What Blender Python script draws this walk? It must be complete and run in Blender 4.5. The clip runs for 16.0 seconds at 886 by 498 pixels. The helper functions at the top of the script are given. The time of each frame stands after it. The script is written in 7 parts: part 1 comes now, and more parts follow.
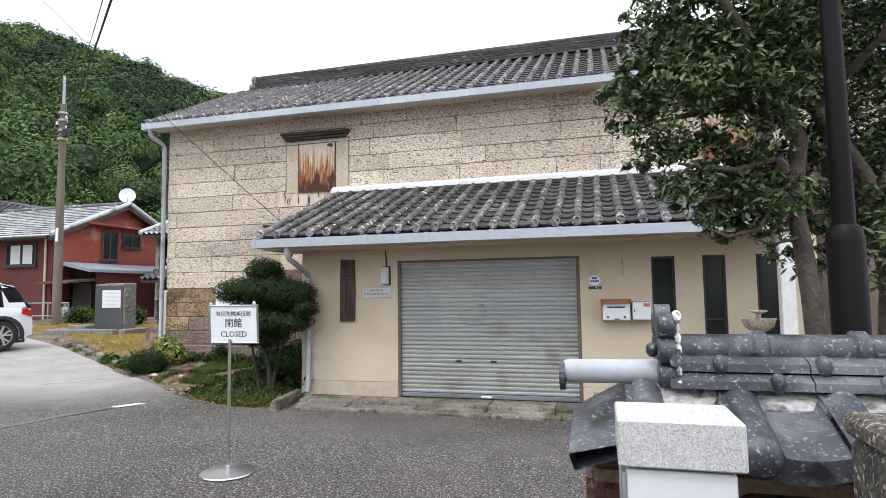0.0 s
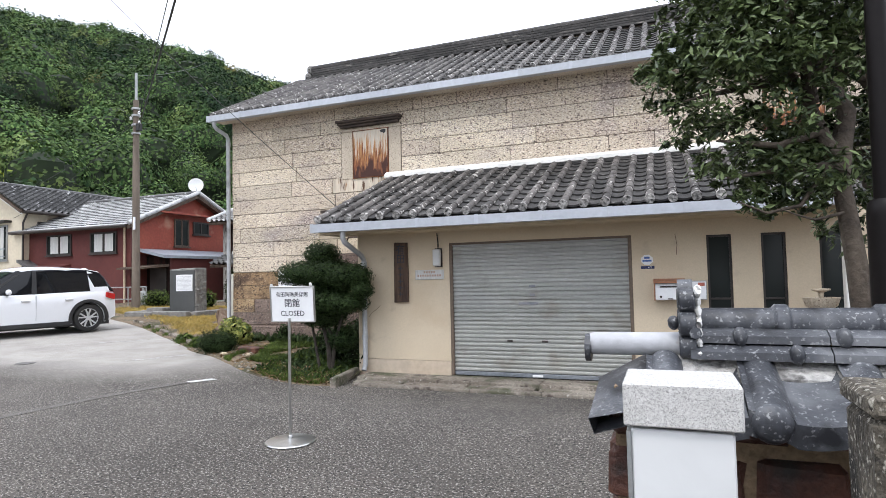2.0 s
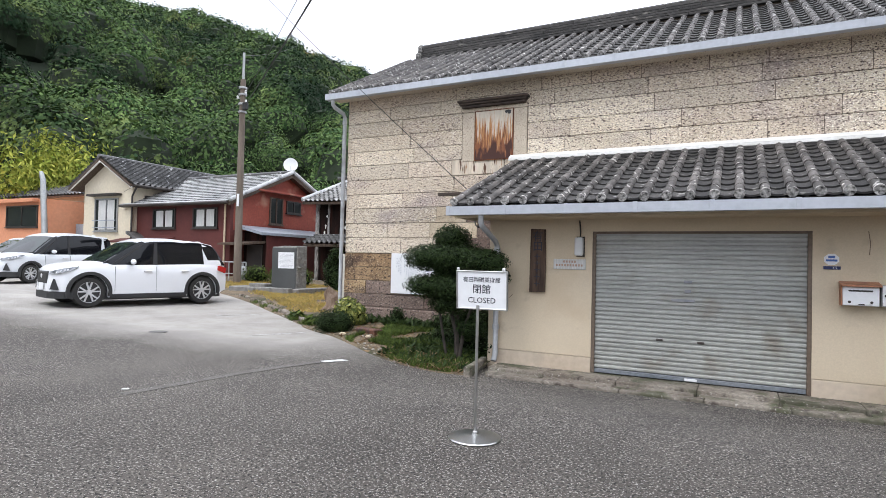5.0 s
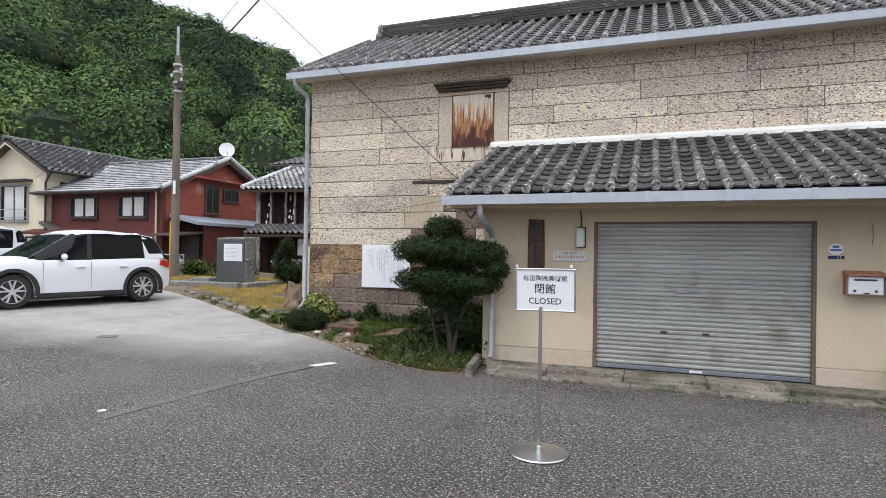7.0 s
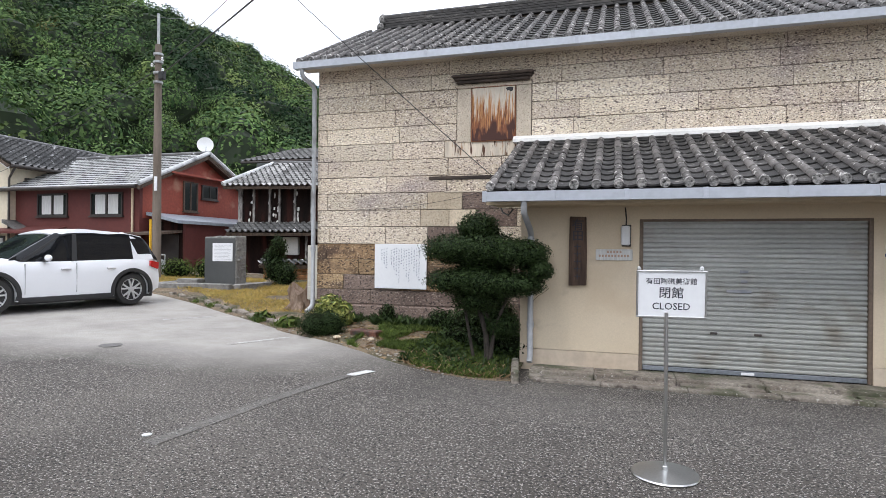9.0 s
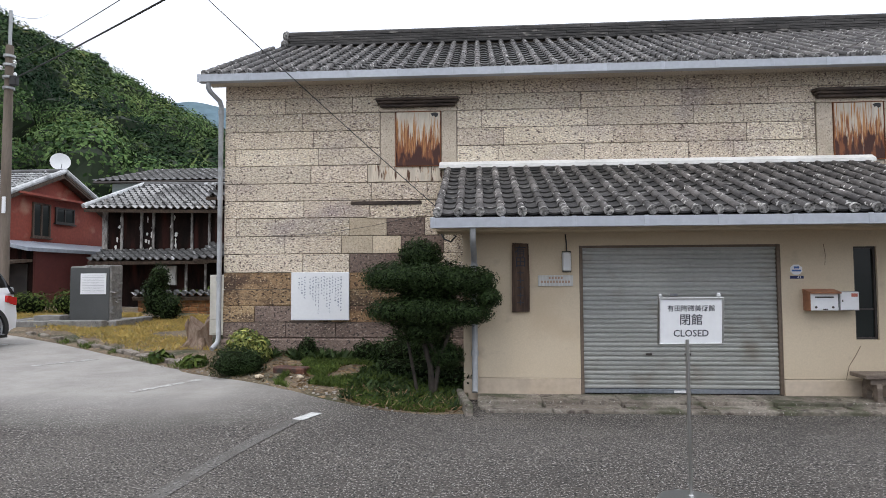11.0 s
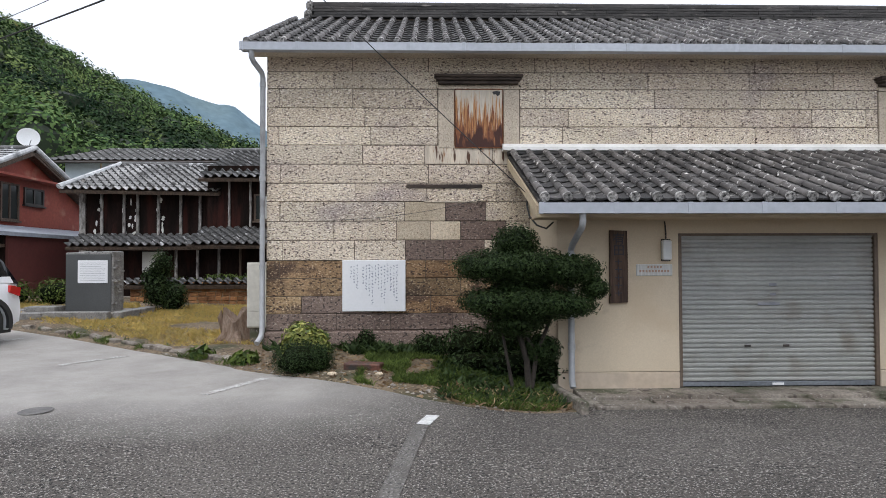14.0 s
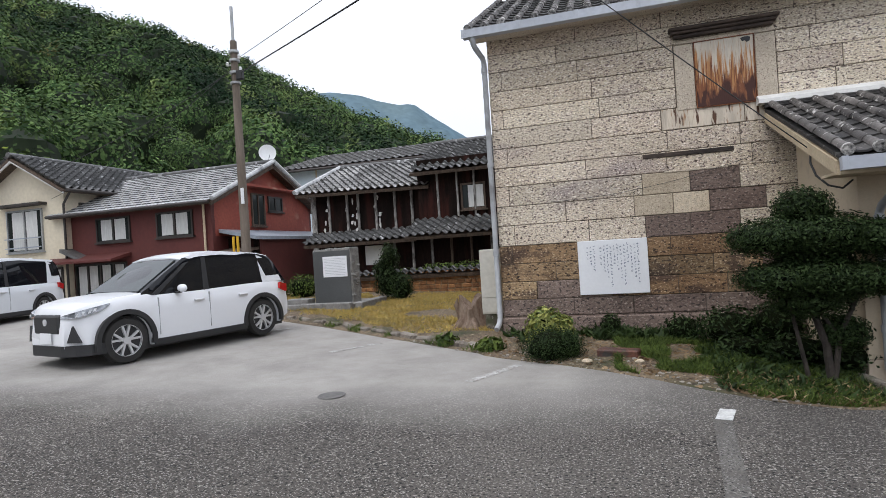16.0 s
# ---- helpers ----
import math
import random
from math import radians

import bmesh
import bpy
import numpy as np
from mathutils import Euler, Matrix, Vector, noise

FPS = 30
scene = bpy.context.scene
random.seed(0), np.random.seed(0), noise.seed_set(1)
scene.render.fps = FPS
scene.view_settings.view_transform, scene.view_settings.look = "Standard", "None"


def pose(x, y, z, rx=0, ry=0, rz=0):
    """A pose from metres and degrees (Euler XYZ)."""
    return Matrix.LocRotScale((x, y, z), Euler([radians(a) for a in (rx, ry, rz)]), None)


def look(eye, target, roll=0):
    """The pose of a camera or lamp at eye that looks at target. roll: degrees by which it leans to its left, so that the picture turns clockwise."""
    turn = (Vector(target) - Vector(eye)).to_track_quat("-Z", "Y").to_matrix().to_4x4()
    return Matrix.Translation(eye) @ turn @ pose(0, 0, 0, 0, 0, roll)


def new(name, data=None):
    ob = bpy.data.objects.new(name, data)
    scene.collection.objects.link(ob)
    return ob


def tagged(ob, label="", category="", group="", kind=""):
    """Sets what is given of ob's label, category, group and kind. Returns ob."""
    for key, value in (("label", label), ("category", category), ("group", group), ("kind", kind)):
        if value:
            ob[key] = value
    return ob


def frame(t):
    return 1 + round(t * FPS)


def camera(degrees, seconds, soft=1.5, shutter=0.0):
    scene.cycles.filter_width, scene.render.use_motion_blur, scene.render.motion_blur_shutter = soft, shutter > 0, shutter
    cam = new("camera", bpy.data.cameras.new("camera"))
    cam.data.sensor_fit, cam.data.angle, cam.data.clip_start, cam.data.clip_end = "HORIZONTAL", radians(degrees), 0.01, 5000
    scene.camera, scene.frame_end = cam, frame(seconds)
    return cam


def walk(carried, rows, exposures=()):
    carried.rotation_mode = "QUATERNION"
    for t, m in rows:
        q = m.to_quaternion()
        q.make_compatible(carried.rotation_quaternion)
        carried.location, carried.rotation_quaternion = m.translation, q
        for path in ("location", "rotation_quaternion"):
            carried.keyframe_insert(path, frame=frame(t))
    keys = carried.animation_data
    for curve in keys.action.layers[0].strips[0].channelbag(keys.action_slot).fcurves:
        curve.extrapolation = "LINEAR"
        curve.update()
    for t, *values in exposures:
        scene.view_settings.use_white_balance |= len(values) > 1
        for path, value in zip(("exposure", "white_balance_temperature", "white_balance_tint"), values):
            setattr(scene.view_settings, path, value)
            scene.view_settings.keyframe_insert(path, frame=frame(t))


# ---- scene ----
cam = camera(75.4, 16.0, soft=0.7)
METRES, EYE, TILT, LEAN, TURN = 8.5, 1.55, 0.0, 0.0, 15.2
EXPOSURES = [(0.0, 0.44), (3.5, 0.46), (6.0, 0.28), (7.0, 0.22), (8.0, 0.36), (10.5, 0.02), (12.5, -0.12), (14.5, -0.06), (16.0, -0.15)]
PATH = [
    (0, (0.465, 0.354, 1.48), (-0.056, 2.279, 1.626), -0.8),
    (0.5, (0.461, 0.325, 1.47), (-0.107, 2.241, 1.559), -0.5),
    (1, (0.453, 0.257, 1.462), (-0.162, 2.158, 1.543), -0.8),
    (1.5, (0.476, 0.225, 1.457), (-0.183, 2.112, 1.526), -0.9),
    (2, (0.602, 0.242, 1.46), (-0.11, 2.108, 1.549), -1.3),
    (2.5, (0.677, 0.245, 1.447), (0.013, 2.13, 1.532), -1.1),
    (3, (0.494, 0.227, 1.437), (-0.348, 2.04, 1.498), -0.6),
    (3.5, (0.232, 0.166, 1.45), (-0.699, 1.936, 1.497), -1.3),
    (3.7, (0.105, 0.159, 1.453), (-0.873, 1.903, 1.509), 0.2),
    (5.8, (-1.079, 0.326, 1.454), (-1.91, 2.145, 1.496), 1.7),
    (6, (-1.187, 0.375, 1.485), (-1.984, 2.208, 1.53), 1.4),
    (6.5, (-1.313, 0.392, 1.491), (-2.015, 2.265, 1.507), 1.0),
    (7, (-1.776, 0.296, 1.504), (-2.459, 2.176, 1.512), 0.8),
    (7.5, (-2.048, 0.316, 1.473), (-2.722, 2.199, 1.475), 0.5),
    (8, (-2.363, 0.408, 1.511), (-3.015, 2.299, 1.504), 0.6),
    (8.2, (-2.48, 0.391, 1.511), (-3.114, 2.288, 1.5), 0.6),
    (10.3, (-3.601, 0.491, 1.533), (-3.957, 2.458, 1.609), -0.2),
    (10.5, (-3.722, 0.475, 1.554), (-4.017, 2.451, 1.643), -0.4),
    (11, (-3.962, 0.551, 1.546), (-4.087, 2.545, 1.638), -0.3),
    (11.5, (-4.213, 0.713, 1.554), (-4.223, 2.711, 1.64), -0.8),
    (12, (-4.54, 0.772, 1.56), (-4.507, 2.77, 1.643), -0.6),
    (12.5, (-4.871, 0.834, 1.583), (-4.813, 2.831, 1.667), -0.6),
    (13, (-5.164, 1.039, 1.581), (-5.091, 3.036, 1.667), -0.6),
    (13.5, (-5.55, 1.059, 1.592), (-5.479, 3.056, 1.666), -0.4),
    (14, (-5.909, 1.082, 1.589), (-5.863, 3.081, 1.632), -0.2),
    (14.5, (-6.222, 1.288, 1.585), (-6.257, 3.288, 1.59), -0.7),
    (15, (-6.521, 1.295, 1.603), (-6.737, 3.283, 1.592), -1.6),
    (15.5, (-6.757, 1.248, 1.625), (-7.192, 3.2, 1.613), -2.8),
    (16, (-6.8, 1.307, 1.619), (-7.377, 3.222, 1.623), -3.7),
]
walk(cam, [(t, look(eye, target, roll)) for t, eye, target, roll in PATH], EXPOSURES)

# ---- world, sun, exposure ----
world = bpy.data.worlds.new("overcast")
scene.world = world
world.use_nodes = True
wn, wl = world.node_tree.nodes, world.node_tree.links
sky = wn.new("ShaderNodeTexSky")
sky.sky_type, sky.sun_disc = "NISHITA", False
sky.sun_elevation, sky.sun_rotation = radians(58), radians(200)
sky.air_density, sky.dust_density, sky.ozone_density = 1.0, 1.6, 1.0
pale = wn.new("ShaderNodeHueSaturation")
pale.inputs["Saturation"].default_value = 0.25
wl.new(sky.outputs[0], pale.inputs["Color"])
cloud = wn.new("ShaderNodeMix")
cloud.data_type = "RGBA"
cloud.inputs[0].default_value, cloud.inputs[7].default_value = 0.8, (8.15, 8.6, 9.75, 1.0)
wl.new(pale.outputs[0], cloud.inputs[6])
# an overcast sky is brightest overhead and falls off towards the horizon
coord = wn.new("ShaderNodeTexCoord")
axis = wn.new("ShaderNodeSeparateXYZ")
wl.new(coord.outputs["Generated"], axis.inputs[0])
dome = wn.new("ShaderNodeMapRange")
dome.inputs[1].default_value, dome.inputs[2].default_value, dome.inputs[3].default_value, dome.inputs[4].default_value = 0.0, 1.0, 0.78, 1.75
wl.new(axis.outputs[2], dome.inputs[0])
shade = wn.new("ShaderNodeVectorMath")
shade.operation = "SCALE"
wl.new(cloud.outputs[2], shade.inputs[0])
wl.new(dome.outputs[0], shade.inputs["Scale"])
wl.new(shade.outputs[0], wn["Background"].inputs["Color"])
wn["Background"].inputs["Strength"].default_value = 0.15
sun_data = bpy.data.lights.new("sun", "SUN")
sun_data.energy, sun_data.angle, sun_data.color = 0.8, radians(16), (1.0, 0.96, 0.9)
sun = new("sun", sun_data)
sun.matrix_world = look((-11, -30, 52), (0, 0, 0))

# ---- materials ----
def mat(name, c1, c2=None, rough=0.8, metal=0.0, s1=1.5, s2=25.0, fine=0.2, bump=0.25, bs=60.0, rnd=0.0,
        stretch=(1, 1, 1), pits=None, patch=None, island=False, spec=0.5, hue=None):
    m = bpy.data.materials.new(name)
    m.use_nodes = True
    n, l = m.node_tree.nodes, m.node_tree.links
    bsdf = n["Principled BSDF"]
    bsdf.inputs["Roughness"].default_value, bsdf.inputs["Metallic"].default_value = rough, metal
    bsdf.inputs["Specular IOR Level"].default_value = spec
    geo = n.new("ShaderNodeNewGeometry")
    mp = n.new("ShaderNodeMapping")
    mp.inputs["Scale"].default_value = stretch
    l.new(geo.outputs["Position"], mp.inputs["Vector"])

    def noise_at(scale, detail=4.0, vec=mp):
        t = n.new("ShaderNodeTexNoise")
        t.inputs["Scale"].default_value, t.inputs["Detail"].default_value = scale, detail
        l.new(vec.outputs[0], t.inputs["Vector"])
        return t.outputs["Fac"]

    def span(src, a, b, lo=0.0, hi=1.0):
        r = n.new("ShaderNodeMapRange")
        for k, v in enumerate((a, b, lo, hi)):
            r.inputs[k + 1].default_value = v
        l.new(src, r.inputs[0])
        return r.outputs[0]

    def blend(fac, a, b, kind="MIX"):
        x = n.new("ShaderNodeMix")
        x.data_type, x.blend_type = "RGBA", kind
        for sock, v in ((x.inputs[0], fac), (x.inputs[6], a), (x.inputs[7], b)):
            if isinstance(v, tuple):
                sock.default_value = (*v, 1.0)
            elif isinstance(v, float):
                sock.default_value = v
            else:
                l.new(v, sock)
        return x.outputs[2]

    def grey(v):
        c = n.new("ShaderNodeCombineColor")
        for k in range(3):
            l.new(v, c.inputs[k])
        return c.outputs[0]

    fac = geo.outputs["Random Per Island"] if island else span(noise_at(s1), 0.32, 0.68)
    col = blend(fac, c1, c2 or c1)
    if fine:
        col = blend(1.0, col, grey(span(noise_at(s2), 0.25, 0.75, 1 - fine, 1 + fine)), "MULTIPLY")
    if patch:
        for pc, ps, lo, hi in patch:
            col = blend(span(noise_at(ps, 8.0), lo, hi), col, pc)
    if pits:
        for pc, ps, lo, hi in pits:
            v = n.new("ShaderNodeTexVoronoi")
            v.inputs["Scale"].default_value = ps
            v.inputs["Randomness"].default_value = 1.0
            warp = n.new("ShaderNodeTexNoise")
            warp.inputs["Scale"].default_value, warp.inputs["Detail"].default_value = ps * 0.9, 5
            l.new(mp.outputs[0], warp.inputs["Vector"])
            push = n.new("ShaderNodeVectorMath")
            push.operation = "MULTIPLY_ADD"
            l.new(warp.outputs["Color"], push.inputs[0])
            push.inputs[1].default_value = (1.3 / ps, 1.3 / ps, 1.3 / ps)
            l.new(mp.outputs[0], push.inputs[2])
            l.new(push.outputs[0], v.inputs["Vector"])
            near = span(v.outputs["Distance"], lo, hi, 1.0, 0.0)
            keep = n.new("ShaderNodeMath")
            keep.operation = "MULTIPLY"
            l.new(near, keep.inputs[0])
            l.new(span(noise_at(ps * 0.35, 2.0), 0.41, 0.52), keep.inputs[1])
            col = blend(keep.outputs[0], col, pc)
    if hue:
        own = n.new("ShaderNodeObjectInfo")
        k = n.new("ShaderNodeMath")
        k.operation = "MULTIPLY"
        l.new(own.outputs["Random"], k.inputs[0])
        k.inputs[1].default_value = 7.13
        f = n.new("ShaderNodeMath")
        f.operation = "FRACT"
        l.new(k.outputs[0], f.inputs[0])
        col = blend(span(f.outputs[0], 0.25, 1.0, 0.0, hue[1]), col, hue[0], "MULTIPLY")
    if rnd:
        info = n.new("ShaderNodeObjectInfo")
        col = blend(1.0, col, grey(span(info.outputs["Random"], 0.0, 1.0, 1 - rnd, 1 + rnd)), "MULTIPLY")
    l.new(col, bsdf.inputs["Base Color"])
    if bump:
        b = n.new("ShaderNodeBump")
        b.inputs["Strength"].default_value, b.inputs["Distance"].default_value = bump, 0.02
        l.new(noise_at(bs, 6.0), b.inputs["Height"])
        l.new(b.outputs[0], bsdf.inputs["Normal"])
    return m


def glass(name, tint, rough=0.05, shine=0.6):
    m = bpy.data.materials.new(name)
    m.use_nodes = True
    b = m.node_tree.nodes["Principled BSDF"]
    b.inputs["Base Color"].default_value = (*tint, 1)
    b.inputs["Roughness"].default_value = rough
    b.inputs["Specular IOR Level"].default_value = shine
    return m


TUFF = mat("pale_tuff_stone", (0.565, 0.48, 0.36), (0.725, 0.635, 0.50), 0.92, s1=0.9, s2=40, fine=0.22, bump=1.0, bs=44, rnd=0.11, hue=((0.93, 0.89, 0.90), 0.7), stretch=(0.65, 1, 1.15),
           pits=[((0.09, 0.06, 0.05), 19.0, 0.05, 0.20)],
           patch=[((0.40, 0.335, 0.31), 1.5, 0.54, 0.76), ((0.88, 0.81, 0.70), 46.0, 0.55, 0.63), ((0.20, 0.15, 0.135), 48.0, 0.56, 0.612), ((0.085, 0.06, 0.05), 26.0, 0.60, 0.64)])
TUFF_BROWN = mat("brown_tuff_stone", (0.20, 0.130, 0.070), (0.35, 0.245, 0.14), 0.92, s1=1.6, s2=34, fine=0.3, bump=1.0, bs=42, rnd=0.2, hue=((0.84, 0.72, 0.66), 0.85), stretch=(0.7, 1, 1.1),
                 pits=[((0.05, 0.03, 0.02), 20, 0.06, 0.24)], patch=[((0.10, 0.066, 0.046), 2.6, 0.50, 0.62), ((0.52, 0.41, 0.27), 38.0, 0.575, 0.65), ((0.06, 0.04, 0.028), 30.0, 0.56, 0.62)])
TUFF_DARK = mat("damp_purple_tuff_stone", (0.145, 0.105, 0.086), (0.235, 0.175, 0.145), 0.92, s1=2.0, s2=34, fine=0.28, bump=0.9, bs=42, rnd=0.15, hue=((0.86, 0.8, 0.8), 0.7), stretch=(0.7, 1, 1.1),
                pits=[((0.035, 0.026, 0.021), 20, 0.06, 0.24)], patch=[((0.38, 0.31, 0.26), 40.0, 0.58, 0.66), ((0.06, 0.046, 0.040), 26.0, 0.56, 0.62)])
TUFF_TAN = mat("new_tan_tuff_stone", (0.47, 0.385, 0.275), (0.58, 0.49, 0.37), 0.9, s1=2, s2=30, fine=0.2, bump=0.7, bs=50, rnd=0.12,
               pits=[((0.2, 0.14, 0.09), 26, 0.06, 0.2)], patch=[((0.30, 0.23, 0.16), 44.0, 0.59, 0.66)])
TUFF_RUST = mat("rust_stained_tuff_stone", (0.55, 0.47, 0.365), (0.65, 0.57, 0.465), 0.92, s1=0.8, s2=9, fine=0.24, bump=0.7, bs=45, stretch=(1, 1, 0.18),
                patch=[((0.34, 0.19, 0.10), 22.0, 0.56, 0.66), ((0.10, 0.05, 0.03), 17.0, 0.58, 0.64)])
JOINT = mat("dark_mortar_joint", (0.085, 0.066, 0.052), (0.17, 0.14, 0.112), 0.95)
TILE = mat("grey_clay_roof_tile", (0.050, 0.045, 0.042), (0.145, 0.132, 0.122), 0.7, s1=2.2, s2=14, fine=0.3, bump=0.35, bs=50, rnd=0.28,
           patch=[((0.035, 0.031, 0.029), 1.6, 0.52, 0.72), ((0.52, 0.50, 0.47), 13.0, 0.61, 0.66)])
# clay darker than the cover tiles: trough shade put into the colour
TILE_PAN = mat("clay_pan_trough_shade", (0.020, 0.019, 0.018), (0.052, 0.048, 0.045), 0.75, s1=2.2, s2=14, fine=0.35, bump=0.35, bs=50, rnd=0.35,
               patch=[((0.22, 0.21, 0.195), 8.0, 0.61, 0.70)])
TILE_EDGE = mat("lichen_white_tile_end", (0.50, 0.48, 0.45), (0.02, 0.019, 0.018), 0.85, s1=26, s2=40, fine=0.3, rnd=0.3)
RIDGE = mat("blackened_ridge_tile", (0.035, 0.034, 0.033), (0.075, 0.07, 0.066), 0.85, s1=2.5, s2=16, fine=0.4, bump=0.4, rnd=0.25,
            patch=[((0.30, 0.28, 0.25), 5.5, 0.63, 0.74)], stretch=(0.5, 1, 2))
TILE_FAR = mat("weathered_grey_tile", (0.035, 0.035, 0.035), (0.12, 0.118, 0.115), 0.5, s1=1.2, s2=9, fine=0.35, bump=0.2,
               patch=[((0.50, 0.50, 0.50), 3.5, 0.60, 0.72)])
TILE_WHITENED = mat("whitish_wavy_tile", (0.16, 0.158, 0.155), (0.50, 0.495, 0.485), 0.55, s1=0.9, s2=8, fine=0.35, bump=0.2,
                    patch=[((0.045, 0.042, 0.040), 2.6, 0.52, 0.66)])
# near-black tone paints the shade line under each tile course
TILE_LIP = mat("painted_tile_step_shade", (0.022, 0.022, 0.022), (0.05, 0.05, 0.048), 0.8, s1=3.0, s2=12, fine=0.3, bump=0.1)
TILE_SLATE = mat("pale_slate_tile", (0.34, 0.345, 0.345), (0.56, 0.57, 0.565), 0.5, s1=0.8, s2=9, fine=0.3, bump=0.2, patch=[((0.15, 0.155, 0.155), 2.4, 0.56, 0.70)])
PLASTER = mat("cream_wall_plaster", (0.56, 0.465, 0.335), (0.62, 0.525, 0.39), 0.85, s1=0.7, s2=60, fine=0.06, bump=0.14, bs=150,
              patch=[((0.52, 0.41, 0.28), 1.1, 0.60, 0.85), ((0.47, 0.39, 0.29), 3.2, 0.60, 0.74)])
PLASTER_LOW = mat("pinkish_plaster_plinth", (0.50, 0.41, 0.31), (0.56, 0.47, 0.37), 0.85, s1=0.9, s2=12, fine=0.1, bump=0.15, bs=100,
                  patch=[((0.36, 0.30, 0.24), 2.0, 0.6, 0.85)])
WHITE_PLASTER = mat("white_lime_plaster", (0.74, 0.73, 0.70), (0.62, 0.61, 0.58), 0.85, s1=2.0, s2=20, fine=0.08, bump=0.2)
GUTTER = mat("blue_grey_pvc_gutter", (0.40, 0.425, 0.47), (0.46, 0.485, 0.53), 0.45, s1=1.0, s2=14, fine=0.08, bump=0.05, rnd=0.08)
PIPE = mat("grey_pvc_downpipe", (0.33, 0.34, 0.35), (0.42, 0.43, 0.44), 0.5, s1=1.5, s2=14, fine=0.12, bump=0.06, patch=[((0.22, 0.22, 0.22), 2.0, 0.58, 0.7)])
STEEL = mat("ribbed_steel_slat", (0.37, 0.375, 0.36), (0.43, 0.435, 0.415), 0.42, 0.25, s1=1.2, s2=18, fine=0.08, bump=0.05, rnd=0.08,
            patch=[((0.29, 0.27, 0.235), 2.2, 0.56, 0.75)])
STEEL_DARK = mat("blue_grey_bottom_bar", (0.19, 0.21, 0.24), (0.24, 0.26, 0.29), 0.45, 0.4)
RAIL = mat("brown_steel_guide_rail", (0.12, 0.085, 0.06), (0.17, 0.13, 0.10), 0.6, 0.2)
CHROME = mat("brushed_stainless_steel", (0.55, 0.55, 0.54), (0.62, 0.62, 0.61), 0.28, 1.0, s2=80, fine=0.08, bump=0.03)
ENAMEL = mat("white_sign_board", (0.78, 0.79, 0.80), (0.74, 0.75, 0.77), 0.5, fine=0.03, bump=0.0)
INK = mat("dark_navy_lettering", (0.02, 0.022, 0.035), None, 0.6, fine=0.0, bump=0.0)
INK_GREY = mat("faded_grey_lettering", (0.20, 0.21, 0.24), (0.34, 0.34, 0.36), 0.7, s1=6, fine=0.1, bump=0.0)
FADED_RED = mat("faint_red_lettering", (0.40, 0.27, 0.21), None, 0.7, fine=0.1, bump=0.0)
INK_BLUE = mat("blue_black_brush_ink", (0.03, 0.055, 0.12), (0.08, 0.12, 0.19), 0.7, s1=6, fine=0.1, bump=0.0)
RED_INK = mat("dull_red_lettering", (0.42, 0.13, 0.09), None, 0.6, fine=0.05, bump=0.0)
BLUE = mat("blue_badge", (0.05, 0.12, 0.35), (0.07, 0.15, 0.4), 0.45, fine=0.05, bump=0.0)
NAVY = mat("navy_number_plate", (0.015, 0.025, 0.10), None, 0.4, fine=0.05, bump=0.0)
RUST_LOW = mat("deep_brown_rust", (0.10, 0.032, 0.018), (0.26, 0.10, 0.04), 0.85, 0.1, s1=9.0, s2=20, fine=0.3, bump=0.5, stretch=(1, 1, 0.3))


def rusted():
    """White-painted iron, rusting upwards from its foot in long streaks."""
    m = mat("rust_streaked_white_iron", (0.60, 0.55, 0.47), (0.52, 0.45, 0.35), 0.75, 0.0, s1=3.0, s2=20, fine=0.15, bump=0.3, stretch=(1, 1, 0.25))
    n, l = m.node_tree.nodes, m.node_tree.links
    bsdf = n["Principled BSDF"]
    col = bsdf.inputs["Base Color"].links[0].from_socket
    geo = n.new("ShaderNodeNewGeometry")
    sep = n.new("ShaderNodeSeparateXYZ")
    l.new(geo.outputs["Position"], sep.inputs[0])
    for scale, squash, gain, at, soft, tone in ((44.0, 0.05, 3.0, 4.18, 0.16, (0.42, 0.20, 0.075)), (50.0, 0.06, 3.0, 3.98, 0.12, (0.20, 0.070, 0.028)), (9.0, 0.30, 2.0, 3.80, 0.09, (0.055, 0.018, 0.012))):
        t = n.new("ShaderNodeTexNoise")
        t.inputs["Scale"].default_value, t.inputs["Detail"].default_value = scale, 7
        mp = n.new("ShaderNodeMapping")
        mp.inputs["Scale"].default_value = (1, 1, squash)
        l.new(geo.outputs["Position"], mp.inputs["Vector"])
        l.new(mp.outputs[0], t.inputs["Vector"])
        k = n.new("ShaderNodeMath")
        k.operation = "MULTIPLY_ADD"
        l.new(t.outputs["Fac"], k.inputs[0])
        k.inputs[1].default_value, k.inputs[2].default_value = gain, at - gain / 2
        d = n.new("ShaderNodeMath")
        d.operation = "SUBTRACT"
        l.new(k.outputs[0], d.inputs[0])
        l.new(sep.outputs[2], d.inputs[1])
        r = n.new("ShaderNodeMapRange")
        r.inputs[1].default_value, r.inputs[2].default_value = -soft, soft
        l.new(d.outputs[0], r.inputs[0])
        x = n.new("ShaderNodeMix")
        x.data_type = "RGBA"
        l.new(r.outputs[0], x.inputs[0])
        l.new(col, x.inputs[6])
        x.inputs[7].default_value = (*tone, 1)
        col = x.outputs[2]
    l.new(col, bsdf.inputs["Base Color"])
    return m


